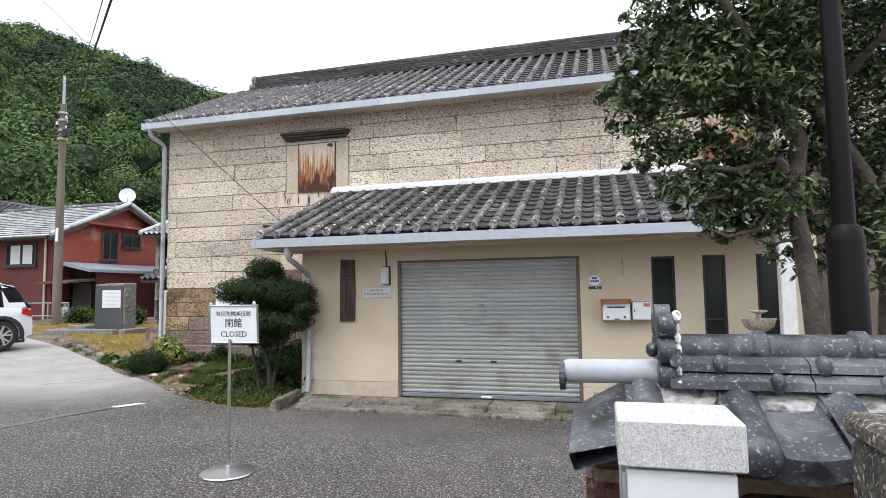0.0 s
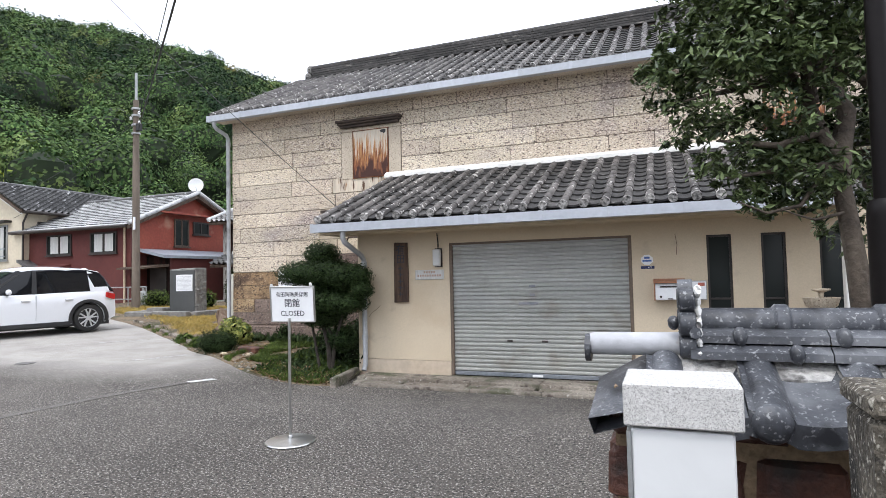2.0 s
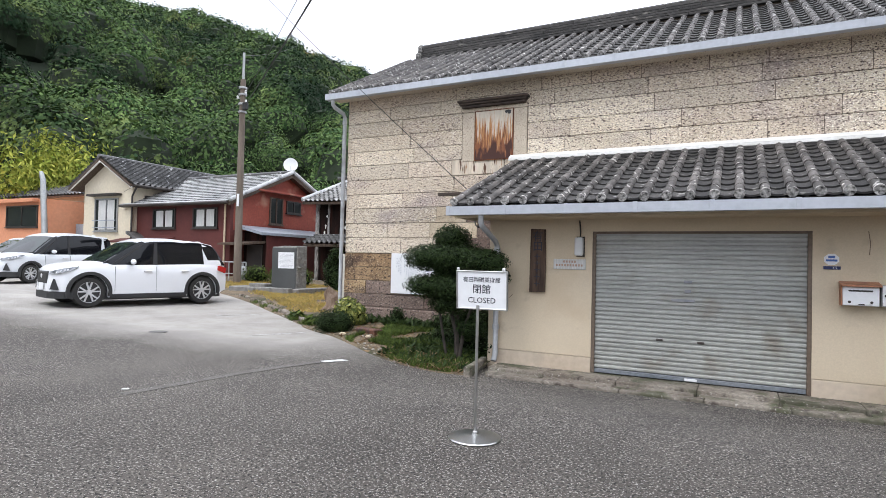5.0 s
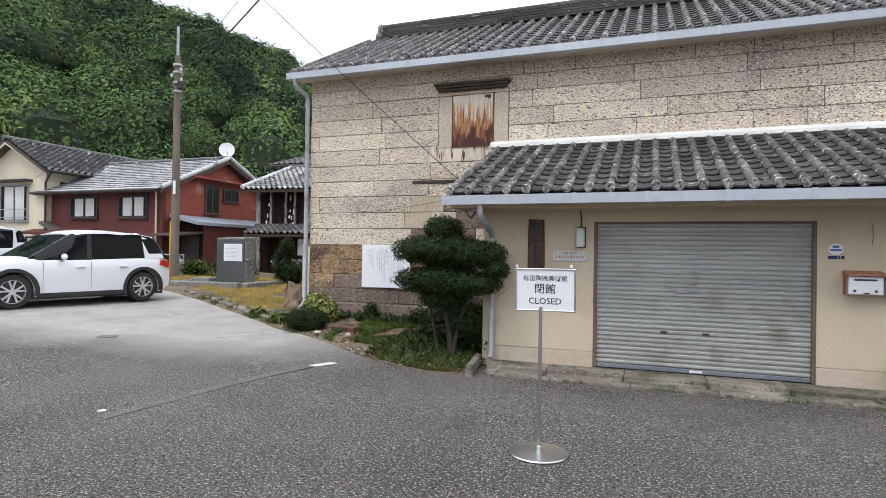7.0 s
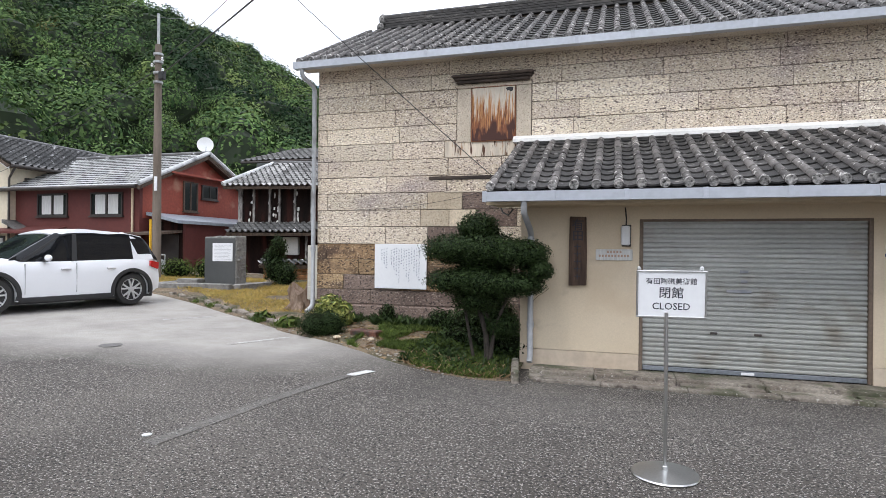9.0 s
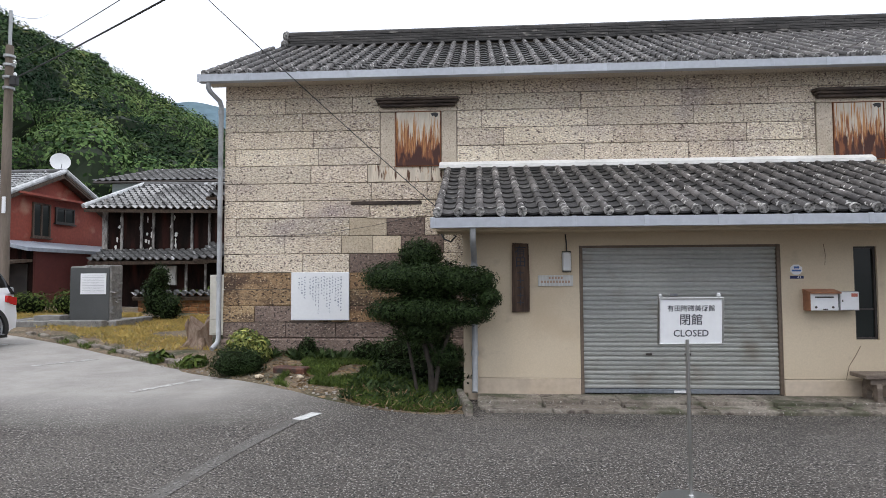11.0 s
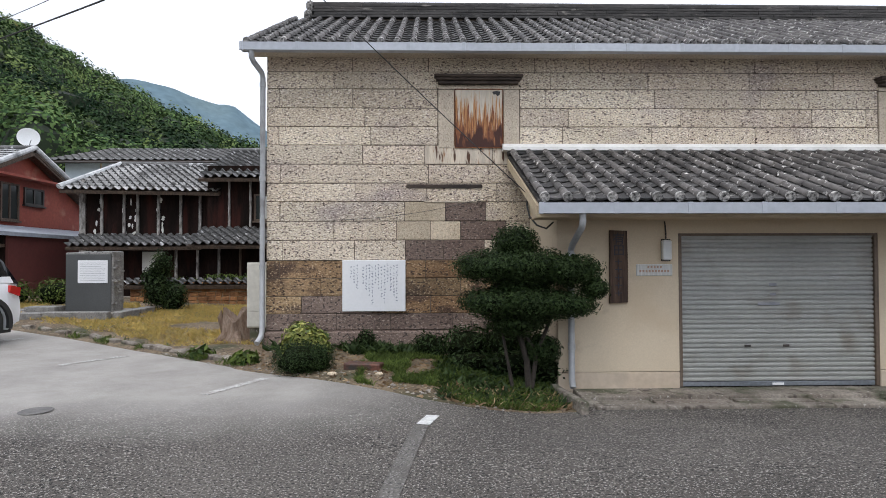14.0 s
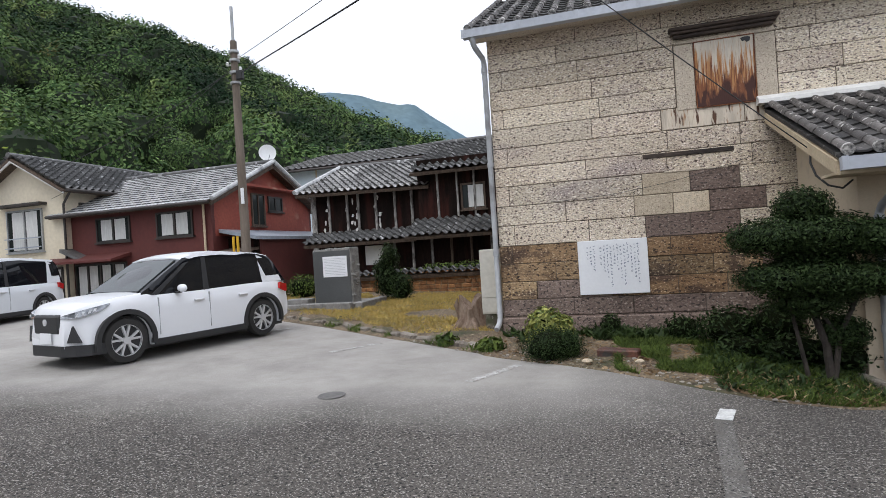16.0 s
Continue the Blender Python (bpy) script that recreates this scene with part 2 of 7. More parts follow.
RUSTED = rusted()
LINTEL = mat("soot_black_stone", (0.030, 0.023, 0.02), (0.085, 0.062, 0.048), 0.9, s1=5, s2=30, fine=0.4, bump=0.6, stretch=(0.4, 1, 1.6))
FRAME_STONE = mat("smooth_pale_stone", (0.47, 0.40, 0.31), (0.60, 0.525, 0.42), 0.9, s1=1.8, s2=40, fine=0.2, bump=0.6,
                  pits=[((0.12, 0.09, 0.075), 24, 0.05, 0.2)], patch=[((0.26, 0.20, 0.165), 48.0, 0.59, 0.66)])
OLD_WOOD = mat("weathered_dark_wood", (0.050, 0.033, 0.024), (0.125, 0.088, 0.062), 0.8, s1=4, s2=40, fine=0.35, bump=0.5, bs=50, stretch=(4, 4, 0.4))
BENCH_WOOD = mat("grey_weathered_wood", (0.13, 0.10, 0.08), (0.22, 0.18, 0.145), 0.8, s1=4, s2=40, fine=0.3, bump=0.4, stretch=(0.5, 4, 4))
EAVE_WOOD = mat("cream_painted_fascia", (0.50, 0.40, 0.27), (0.58, 0.48, 0.33), 0.75, s1=2, s2=20, fine=0.15, stretch=(0.4, 2, 2))
SASH = mat("dark_bronze_sash", (0.03, 0.026, 0.024), (0.06, 0.05, 0.045), 0.5, 0.2, fine=0.15, bump=0.05)
PANE = glass("dusty_dark_glass", (0.022, 0.026, 0.025), 0.15, 0.25)
CURTAIN = mat("white_lace_curtain", (0.50, 0.50, 0.48), (0.62, 0.62, 0.60), 0.9, s1=8, fine=0.1, stretch=(6, 6, 0.3))
CONCRETE = mat("stained_concrete", (0.16, 0.135, 0.11), (0.28, 0.25, 0.21), 0.92, s1=2.0, s2=34, fine=0.35, bump=0.6, rnd=0.15,
               patch=[((0.075, 0.08, 0.045), 2.6, 0.50, 0.66), ((0.075, 0.06, 0.05), 7.0, 0.56, 0.68), ((0.40, 0.37, 0.33), 26.0, 0.62, 0.7)])
SOIL = mat("dry_leaf_littered_soil", (0.11, 0.078, 0.048), (0.20, 0.15, 0.095), 0.97, s1=1.4, s2=30, fine=0.45, bump=1.0, bs=35,
           patch=[((0.045, 0.05, 0.022), 1.3, 0.50, 0.66), ((0.34, 0.28, 0.20), 17.0, 0.6, 0.68), ((0.05, 0.035, 0.025), 22.0, 0.57, 0.64)])
GRASS_DRY = mat("yellow_dry_grass", (0.50, 0.33, 0.09), (0.30, 0.26, 0.075), 0.9, island=True, fine=0.25, s2=2.5, bump=0.0)
GRASS = mat("green_weed_leaves", (0.024, 0.046, 0.009), (0.115, 0.155, 0.032), 0.75, island=True, fine=0.3, s2=3, bump=0.0, spec=0.2)
LITTER = mat("brown_fallen_leaves", (0.13, 0.07, 0.032), (0.32, 0.23, 0.13), 0.85, island=True, fine=0.2, bump=0.0)
PEBBLE = mat("grey_loose_stones", (0.17, 0.15, 0.125), (0.36, 0.33, 0.29), 0.9, island=True, fine=0.25, bump=0.2)
NAME_WOOD = mat("dark_weathered_sign_plank", (0.045, 0.026, 0.018), (0.12, 0.075, 0.05), 0.85, s1=5, s2=24, fine=0.35, bump=0.4, stretch=(4, 4, 0.3))
DARK_WEED = mat("dark_broad_weed_leaves", (0.010, 0.022, 0.006), (0.05, 0.08, 0.022), 0.6, island=True, fine=0.3, s2=3, bump=0.0, spec=0.2)
LEAF_BUSH = mat("deep_green_glossy_leaf", (0.004, 0.011, 0.003), (0.044, 0.070, 0.024), 0.5, island=True, fine=0.25, s2=4, bump=0.0, spec=0.1)
LEAF_TREE = mat("dark_evergreen_leaf", (0.008, 0.019, 0.006), (0.155, 0.205, 0.082), 0.42, island=True, fine=0.35, s2=3, bump=0.0, spec=0.28)
LEAF_YELLOW = mat("variegated_yellow_leaf", (0.045, 0.085, 0.015), (0.40, 0.40, 0.11), 0.5, island=True, fine=0.2, s2=5, bump=0.0, spec=0.3)
# near-black colour puts the shade inside shrub crowns into the material
LEAF_CORE = mat("painted_crown_shade", (0.005, 0.008, 0.003), (0.011, 0.014, 0.006), 0.95, fine=0.3, bump=0.0, spec=0.05)
BARK_DARK = mat("dark_damp_shrub_bark", (0.020, 0.016, 0.013), (0.05, 0.040, 0.032), 0.9, s1=6, s2=30, fine=0.3, bump=0.6, bs=40)
BARK = mat("mottled_grey_brown_bark", (0.055, 0.042, 0.032), (0.125, 0.10, 0.076), 0.9, s1=6, s2=30, fine=0.3, bump=0.7, bs=40,
           patch=[((0.24, 0.23, 0.20), 7.0, 0.6, 0.7), ((0.055, 0.04, 0.03), 3.0, 0.55, 0.72)])
STUMP = mat("split_grey_stump_wood", (0.14, 0.085, 0.055), (0.27, 0.20, 0.15), 0.9, s1=5, s2=30, fine=0.35, bump=0.8, stretch=(3, 3, 0.6))
POLE = mat("brown_concrete_pole", (0.115, 0.090, 0.068), (0.185, 0.15, 0.12), 0.85, s1=1.5, s2=20, fine=0.15, stretch=(2, 2, 0.3))
CABLE = mat("black_cable", (0.02, 0.02, 0.02), None, 0.6, fine=0.0, bump=0.0)
GALV = mat("galvanised_fittings", (0.32, 0.33, 0.33), (0.42, 0.43, 0.43), 0.5, 0.6)
GRANITE = mat("speckled_white_granite", (0.52, 0.51, 0.49), (0.60, 0.59, 0.57), 0.6, s1=40, s2=160, fine=0.15, bump=0.12, bs=200,
              pits=[((0.06, 0.06, 0.06), 420, 0.2, 0.45), ((0.20, 0.195, 0.19), 260, 0.2, 0.45)])
WHITE_PANEL = mat("plain_white_panel", (0.60, 0.61, 0.61), (0.65, 0.66, 0.66), 0.5, s1=0.8, s2=10, fine=0.03, bump=0.02)
KAWARA = mat("smoked_silver_black_tile", (0.026, 0.028, 0.034), (0.062, 0.066, 0.076), 0.42, 0.0, s1=5, s2=60, fine=0.28, bump=0.12, bs=110, rnd=0.2,
             patch=[((0.13, 0.135, 0.145), 6.0, 0.50, 0.68), ((0.24, 0.245, 0.25), 75.0, 0.58, 0.68), ((0.02, 0.021, 0.025), 9.0, 0.56, 0.66)])
KAWARA_PALE = mat("bleached_grey_ridge_tile", (0.36, 0.365, 0.385), (0.45, 0.455, 0.475), 0.6, s1=2.5, s2=30, fine=0.1, bump=0.1,
                  patch=[((0.25, 0.23, 0.20), 8, 0.62, 0.72)])
ROUGH_MORTAR = mat("rough_grey_lime_mortar", (0.33, 0.32, 0.30), (0.46, 0.45, 0.43), 0.95, s1=6, s2=50, fine=0.3, bump=1.0, bs=45,
                   patch=[((0.10, 0.095, 0.09), 12, 0.56, 0.68)])
KILN_BRICK = mat("glazed_red_kiln_brick", (0.06, 0.024, 0.018), (0.13, 0.05, 0.03), 0.55, s1=5, s2=35, fine=0.4, bump=0.7, bs=35, rnd=0.35,
                 patch=[((0.03, 0.028, 0.025), 6, 0.52, 0.66)])
CLAY_MORTAR = mat("sandy_clay_mortar", (0.19, 0.135, 0.085), (0.29, 0.21, 0.13), 0.95, s1=5, s2=40, fine=0.25, bump=0.8, bs=40)
LICHEN_STONE = mat("lichen_covered_dark_stone", (0.06, 0.052, 0.04), (0.15, 0.13, 0.10), 0.92, s1=12, s2=90, fine=0.45, bump=1.0, bs=80,
                   patch=[((0.022, 0.019, 0.016), 5, 0.48, 0.62), ((0.36, 0.34, 0.29), 85, 0.57, 0.64), ((0.03, 0.026, 0.02), 60, 0.58, 0.66)], stretch=(1, 1, 0.7))
BLACK_PIPE = mat("dark_brown_painted_steel", (0.006, 0.005, 0.005), (0.011, 0.009, 0.009), 0.4, 0.0, s1=2, s2=30, fine=0.12, bump=0.03, spec=0.12)
CAR_WHITE = mat("pearl_white_car_paint", (0.76, 0.77, 0.79), (0.78, 0.79, 0.81), 0.22, 0.0, fine=0.01, bump=0.0)
CAR_SILVER = mat("silver_van_paint", (0.66, 0.68, 0.70), (0.69, 0.71, 0.73), 0.25, 0.0, fine=0.02, bump=0.0)
CAR_BLACK = mat("black_plastic_trim", (0.018, 0.018, 0.02), (0.03, 0.03, 0.03), 0.6, fine=0.1, bump=0.05)
CAR_GLASS = glass("tinted_car_glass", (0.008, 0.009, 0.011), 0.03, 0.35)
WINDSHIELD = glass("green_tinted_windshield", (0.022, 0.030, 0.029), 0.04, 0.3)
TYRE = mat("black_tyre_rubber", (0.02, 0.02, 0.02), (0.035, 0.033, 0.03), 0.85, bump=0.2)
ALLOY = mat("machined_alloy_rim", (0.60, 0.60, 0.61), (0.68, 0.68, 0.69), 0.35, 0.35, fine=0.03, bump=0.0)
TAIL = mat("red_tail_lens", (0.45, 0.015, 0.015), (0.5, 0.02, 0.02), 0.15, fine=0.0, bump=0.0)
LAMP_LENS = mat("clear_headlamp_lens", (0.10, 0.11, 0.12), (0.42, 0.44, 0.46), 0.1, 0.4, s1=14, fine=0.1, bump=0.0)
RED_WALL = mat("oxide_red_metal_siding", (0.085, 0.018, 0.015), (0.11, 0.025, 0.020), 0.7, s1=0.8, s2=10, fine=0.12, bump=0.1)
RED_BRIGHT = mat("faded_red_siding", (0.22, 0.040, 0.026), (0.29, 0.065, 0.038), 0.7, s1=1.0, s2=10, fine=0.18, bump=0.1, patch=[((0.42, 0.22, 0.15), 1.4, 0.6, 0.8)])
CREAM_WALL = mat("cream_house_render", (0.60, 0.53, 0.40), (0.66, 0.59, 0.46), 0.85, s1=0.5, s2=8, fine=0.08, bump=0.1)
ORANGE_WALL = mat("salmon_orange_render", (0.56, 0.23, 0.12), (0.62, 0.28, 0.16), 0.85, s1=0.5, s2=8, fine=0.1, bump=0.1)
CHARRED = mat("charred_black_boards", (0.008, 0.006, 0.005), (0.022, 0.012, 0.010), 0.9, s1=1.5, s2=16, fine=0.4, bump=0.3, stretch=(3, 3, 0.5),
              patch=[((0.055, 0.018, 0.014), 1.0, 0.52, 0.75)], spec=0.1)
PEELED = mat("peeling_whitewash", (0.40, 0.385, 0.36), (0.06, 0.05, 0.045), 0.9, s1=4, s2=20, fine=0.2, stretch=(3, 3, 1))
PALE_BLUE = mat("pale_blue_siding", (0.52, 0.60, 0.66), (0.58, 0.65, 0.70), 0.75, s1=0.4, s2=6, fine=0.06, bump=0.05)
TIN = mat("blue_grey_tin_roof", (0.30, 0.33, 0.38), (0.38, 0.41, 0.45), 0.5, 0.2, s1=1, s2=10, fine=0.15)
GARDEN_BRICK = mat("orange_clay_rubble", (0.20, 0.085, 0.035), (0.34, 0.17, 0.07), 0.92, s1=5, s2=25, fine=0.4, bump=0.8, rnd=0.35)
MONUMENT = mat("dark_polished_slab", (0.055, 0.058, 0.058), (0.075, 0.078, 0.078), 0.5, s1=1.5, s2=30, fine=0.12, bump=0.08)
ROUGH_STONE = mat("rough_hewn_grey_stone", (0.16, 0.155, 0.145), (0.27, 0.26, 0.245), 0.92, s1=7, s2=40, fine=0.35, bump=1.0, bs=25,
                  pits=[((0.05, 0.05, 0.05), 22, 0.1, 0.3)])
DISH_WHITE = mat("white_dish_paint", (0.70, 0.71, 0.71), None, 0.5, fine=0.05, bump=0.0)
YELLOW = mat("yellow_guard_sleeve", (0.65, 0.38, 0.02), None, 0.5, fine=0.05, bump=0.0)
BOX_GREY = mat("beige_metal_cabinet", (0.48, 0.46, 0.40), (0.55, 0.53, 0.47), 0.55, s1=1.5, s2=14, fine=0.1)
ORANGE_TRIM = mat("rusty_orange_enamel", (0.38, 0.17, 0.09), (0.28, 0.13, 0.08), 0.6, s1=9, fine=0.2, bump=0.1)
FOREST = mat("broadleaf_forest_canopy", (0.022, 0.052, 0.018), (0.110, 0.170, 0.056), 0.85, island=True, fine=0.8, s2=0.16, bump=0.0,
             patch=[((0.010, 0.026, 0.011), 0.035, 0.45, 0.60), ((0.17, 0.225, 0.075), 0.13, 0.56, 0.68), ((0.24, 0.19, 0.065), 0.05, 0.66, 0.74)], spec=0.12)
FOREST_LIGHT = mat("yellow_green_bamboo_leaves", (0.12, 0.17, 0.02), (0.36, 0.37, 0.07), 0.8, island=True, fine=0.4, s2=0.4, bump=0.0, spec=0.2)
# shade under and between the crowns, put into a near-black base colour
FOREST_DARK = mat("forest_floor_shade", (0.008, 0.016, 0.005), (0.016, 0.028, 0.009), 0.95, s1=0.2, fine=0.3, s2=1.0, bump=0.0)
# pale blue base colour paints distance haze over the mountain's woods
MOUNTAIN = mat("wooded_mountain_painted_haze", (0.115, 0.175, 0.215), (0.145, 0.20, 0.215), 1.0, s1=0.006, s2=0.05, fine=0.18, bump=0.0, spec=0.0)
PAINT = mat("worn_white_road_paint", (0.62, 0.62, 0.60), (0.50, 0.50, 0.48), 0.85, s1=9, s2=40, fine=0.2, bump=0.3, patch=[((0.15, 0.145, 0.14), 14, 0.60, 0.70)])
PAINT_OLD = mat("faded_road_paint", (0.16, 0.149, 0.134), (0.115, 0.106, 0.095), 0.93, s1=4, s2=60, fine=0.3, bump=0.8, bs=120, patch=[((0.30, 0.285, 0.265), 60, 0.58, 0.64), ((0.03, 0.029, 0.028), 48, 0.57, 0.63), ((0.12, 0.108, 0.095), 5, 0.54, 0.66)])
IRON = mat("cast_iron_cover", (0.11, 0.105, 0.10), (0.17, 0.16, 0.15), 0.7, 0.4, s1=8, fine=0.2)


def asphalt():
    m = mat("weathered_asphalt", (0.066, 0.0575, 0.049), (0.108, 0.096, 0.083), 0.93, s1=0.35, s2=1.1, fine=0.26, bump=1.0, bs=110,
            patch=[((0.36, 0.33, 0.295), 50, 0.57, 0.62), ((0.013, 0.012, 0.011), 42, 0.555, 0.60)],
            pits=[((0.58, 0.555, 0.52), 46, 0.10, 0.26)])
    n, l = m.node_tree.nodes, m.node_tree.links
    bsdf = n["Principled BSDF"]
    old = bsdf.inputs["Base Color"].links[0].from_socket
    geo = n.new("ShaderNodeNewGeometry")
    sep = n.new("ShaderNodeSeparateXYZ")
    l.new(geo.outputs["Position"], sep.inputs[0])
    wob = n.new("ShaderNodeTexNoise")
    wob.inputs["Scale"].default_value, wob.inputs["Detail"].default_value = 0.40, 8
    l.new(geo.outputs["Position"], wob.inputs["Vector"])

    def math_(op, a, b):
        k = n.new("ShaderNodeMath")
        k.operation = op
        for i, v in enumerate((a, b)):
            if isinstance(v, (int, float)):
                k.inputs[i].default_value = v
            else:
                l.new(v, k.inputs[i])
        return k.outputs[0]
    # a bleached strip of older cement-rich paving runs past the parked cars
    reach = math_("ADD", math_("MULTIPLY", sep.outputs[0], -0.1), sep.outputs[1])
    reach = math_("ADD", reach, math_("MULTIPLY", math_("SUBTRACT", wob.outputs["Fac"], 0.5), 2.2))
    lo = n.new("ShaderNodeMapRange")
    lo.inputs[1].default_value, lo.inputs[2].default_value = 6.9, 8.7
    l.new(reach, lo.inputs[0])
    left = n.new("ShaderNodeMapRange")
    left.inputs[1].default_value, left.inputs[2].default_value = -5.0, -7.2
    l.new(math_("ADD", sep.outputs[0], math_("MULTIPLY", wob.outputs["Fac"], 0.8)), left.inputs[0])
    fac = math_("MULTIPLY", math_("MULTIPLY", lo.outputs[0], left.outputs[0]), 0.88)
    grain = n.new("ShaderNodeTexNoise")
    grain.inputs["Scale"].default_value, grain.inputs["Detail"].default_value, grain.inputs["Roughness"].default_value = 1.1, 12, 0.72
    l.new(geo.outputs["Position"], grain.inputs["Vector"])
    tone = n.new("ShaderNodeMix")
    tone.data_type = "RGBA"
    tone.inputs[6].default_value, tone.inputs[7].default_value = (0.19, 0.176, 0.158, 1), (0.60, 0.57, 0.525, 1)
    l.new(grain.outputs["Fac"], tone.inputs[0])
    mix = n.new("ShaderNodeMix")
    mix.data_type = "RGBA"
    l.new(fac, mix.inputs[0])
    l.new(old, mix.inputs[6])
    l.new(tone.outputs[2], mix.inputs[7])
    l.new(mix.outputs[2], bsdf.inputs["Base Color"])
    return m


ASPHALT = asphalt()

# ---- building helpers ----
rng = np.random.default_rng(7)


def world_of(ob):
    m = ob.matrix_basis.copy()
    return world_of(ob.parent) @ ob.matrix_parent_inverse @ m if ob.parent else m


class Geo:
    """Collects vertices and faces of one mesh."""

    def __init__(self):
        self.v, self.f = [], []

    def add(self, vs, fs):
        k = len(self.v)
        self.v += [tuple(p) for p in vs]
        self.f += [tuple(k + i for i in q) for q in fs]
        return self

    def box(self, x0, x1, y0, y1, z0, z1, b=0.0):
        if b <= 0:
            vs = [(x, y, z) for z in (z0, z1) for y in (y0, y1) for x in (x0, x1)]
            return self.add(vs, [(0, 2, 3, 1), (4, 5, 7, 6), (0, 1, 5, 4), (2, 6, 7, 3), (0, 4, 6, 2), (1, 3, 7, 5)])
        c, h = ((x0 + x1) / 2, (y0 + y1) / 2, (z0 + z1) / 2), ((x1 - x0) / 2, (y1 - y0) / 2, (z1 - z0) / 2)
        b = min(b, 0.45 * min(h) * 2)
        vs, index = [], {}
        for sx in (-1, 1):
            for sy in (-1, 1):
                for sz in (-1, 1):
                    s = (sx, sy, sz)
                    for a in range(3):
                        index[(s, a)] = len(vs)
                        vs.append(tuple(c[k] + s[k] * (h[k] if k == a else h[k] - b) for k in range(3)))
        fs = []
        for a in range(3):
            u, w = (a + 1) % 3, (a + 2) % 3
            for sgn in (-1, 1):
                ring = []
                for su, sw in ((-1, -1), (1, -1), (1, 1), (-1, 1)):
                    s = [0, 0, 0]
                    s[a], s[u], s[w] = sgn, su, sw
                    ring.append(index[(tuple(s), a)])
                fs.append(tuple(ring if sgn > 0 else ring[::-1]))
            for su in (-1, 1):
                for sw in (-1, 1):
                    lo, hi = [0, 0, 0], [0, 0, 0]
                    lo[a], hi[a], lo[u], hi[u], lo[w], hi[w] = -1, 1, su, su, sw, sw
                    q = [index[(tuple(lo), u)], index[(tuple(hi), u)], index[(tuple(hi), w)], index[(tuple(lo), w)]]
                    fs.append(tuple(q if su * sw < 0 else q[::-1]))
        for sx in (-1, 1):
            for sy in (-1, 1):
                for sz in (-1, 1):
                    s = (sx, sy, sz)
                    q = [index[(s, 0)], index[(s, 1)], index[(s, 2)]]
                    fs.append(tuple(q if sx * sy * sz > 0 else q[::-1]))
        return self.add(vs, fs)

    def tube(self, pts, radii, n=10, caps=True):
        pts = [Vector(p) for p in pts]
        if isinstance(radii, (int, float)):
            radii = [radii] * len(pts)
        rings, side = [], None
        for i, p in enumerate(pts):
            d = (pts[min(i + 1, len(pts) - 1)] - pts[max(i - 1, 0)]).normalized()
            if side is None:
                side = d.cross(Vector((0, 0, 1)) if abs(d.z) < 0.9 else Vector((1, 0, 0))).normalized()
            else:
                side = (side - d * side.dot(d)).normalized()
            up = side.cross(d)
            rings.append([p + float(radii[i]) * (math.cos(2 * math.pi * k / n) * side + math.sin(2 * math.pi * k / n) * up) for k in range(n)])
        return self.loft(rings, caps)

    def loft(self, rings, caps=True, closed=True):
        n = len(rings[0])
        fs = []
        for i in range(len(rings) - 1):
            for k in range(n if closed else n - 1):
                a, b = i * n + k, i * n + (k + 1) % n
                fs.append((a, b, b + n, a + n))
        if caps:
            fs += [tuple(range(n))[::-1], tuple(range((len(rings) - 1) * n, len(rings) * n))]
        return self.add([p for r in rings for p in r], fs)

    def prism(self, outline, axis, lo, hi):
        """An outline of (a, b) pairs, pushed along an axis."""
        def at(a, b, c):
            return {"x": (c, a, b), "y": (a, c, b), "z": (a, b, c)}[axis]
        return self.loft([[at(a, b, lo) for a, b in outline], [at(a, b, hi) for a, b in outline]])

    def turn(self, profile, centre, n=20):
        """A turned shape: (radius, height) pairs round a vertical axis."""
        x, y, z = centre
        return self.loft([[(x + r * math.cos(2 * math.pi * k / n), y + r * math.sin(2 * math.pi * k / n), z + h) for k in range(n)] for r, h in profile])

    def moved(self, m):
        self.v = [tuple(m @ Vector(p)) for p in self.v]
        return self

    def mesh(self, name, material, smooth=False):
        me = bpy.data.meshes.new(name)
        me.from_pydata(self.v, [], self.f)
        bm = bmesh.new()
        bm.from_mesh(me)
        bmesh.ops.recalc_face_normals(bm, faces=bm.faces)
        bm.to_mesh(me)
        bm.free()
        if smooth:
            me.polygons.foreach_set("use_smooth", [True] * len(me.polygons))
            me.set_sharp_from_angle(angle=radians(40))
        me.materials.append(material)
        return me


def thing(name, at=(0, 0, 0), label="", category="", group="", kind="", turn=0):
    ob = new(name)
    ob.matrix_basis = pose(*at, 0, 0, turn)
    return tagged(ob, label, category, group, kind)


def part(name, geo, material, parent, label="", smooth=False, kind=""):
    """Links a Geo (in world places) or a mesh as one mesh object under a thing or a part."""
    ob = new(name, geo.mesh(name, material, smooth) if isinstance(geo, Geo) else geo)
    if parent:
        ob.parent = parent
        ob.matrix_parent_inverse = world_of(parent).inverted()
    return tagged(ob, label, kind=kind)


def solo(name, geo, material, label, category, group="", kind="", smooth=False):
    return tagged(part(name, geo, material, None, smooth=smooth), label, category, group, kind)


def piece(name, me, m, parent):
    """One of many alike pieces, sharing its mesh."""
    ob = new(name, me)
    ob.parent = parent
    ob.matrix_parent_inverse = world_of(parent).inverted()
    ob.matrix_basis = m
    return ob


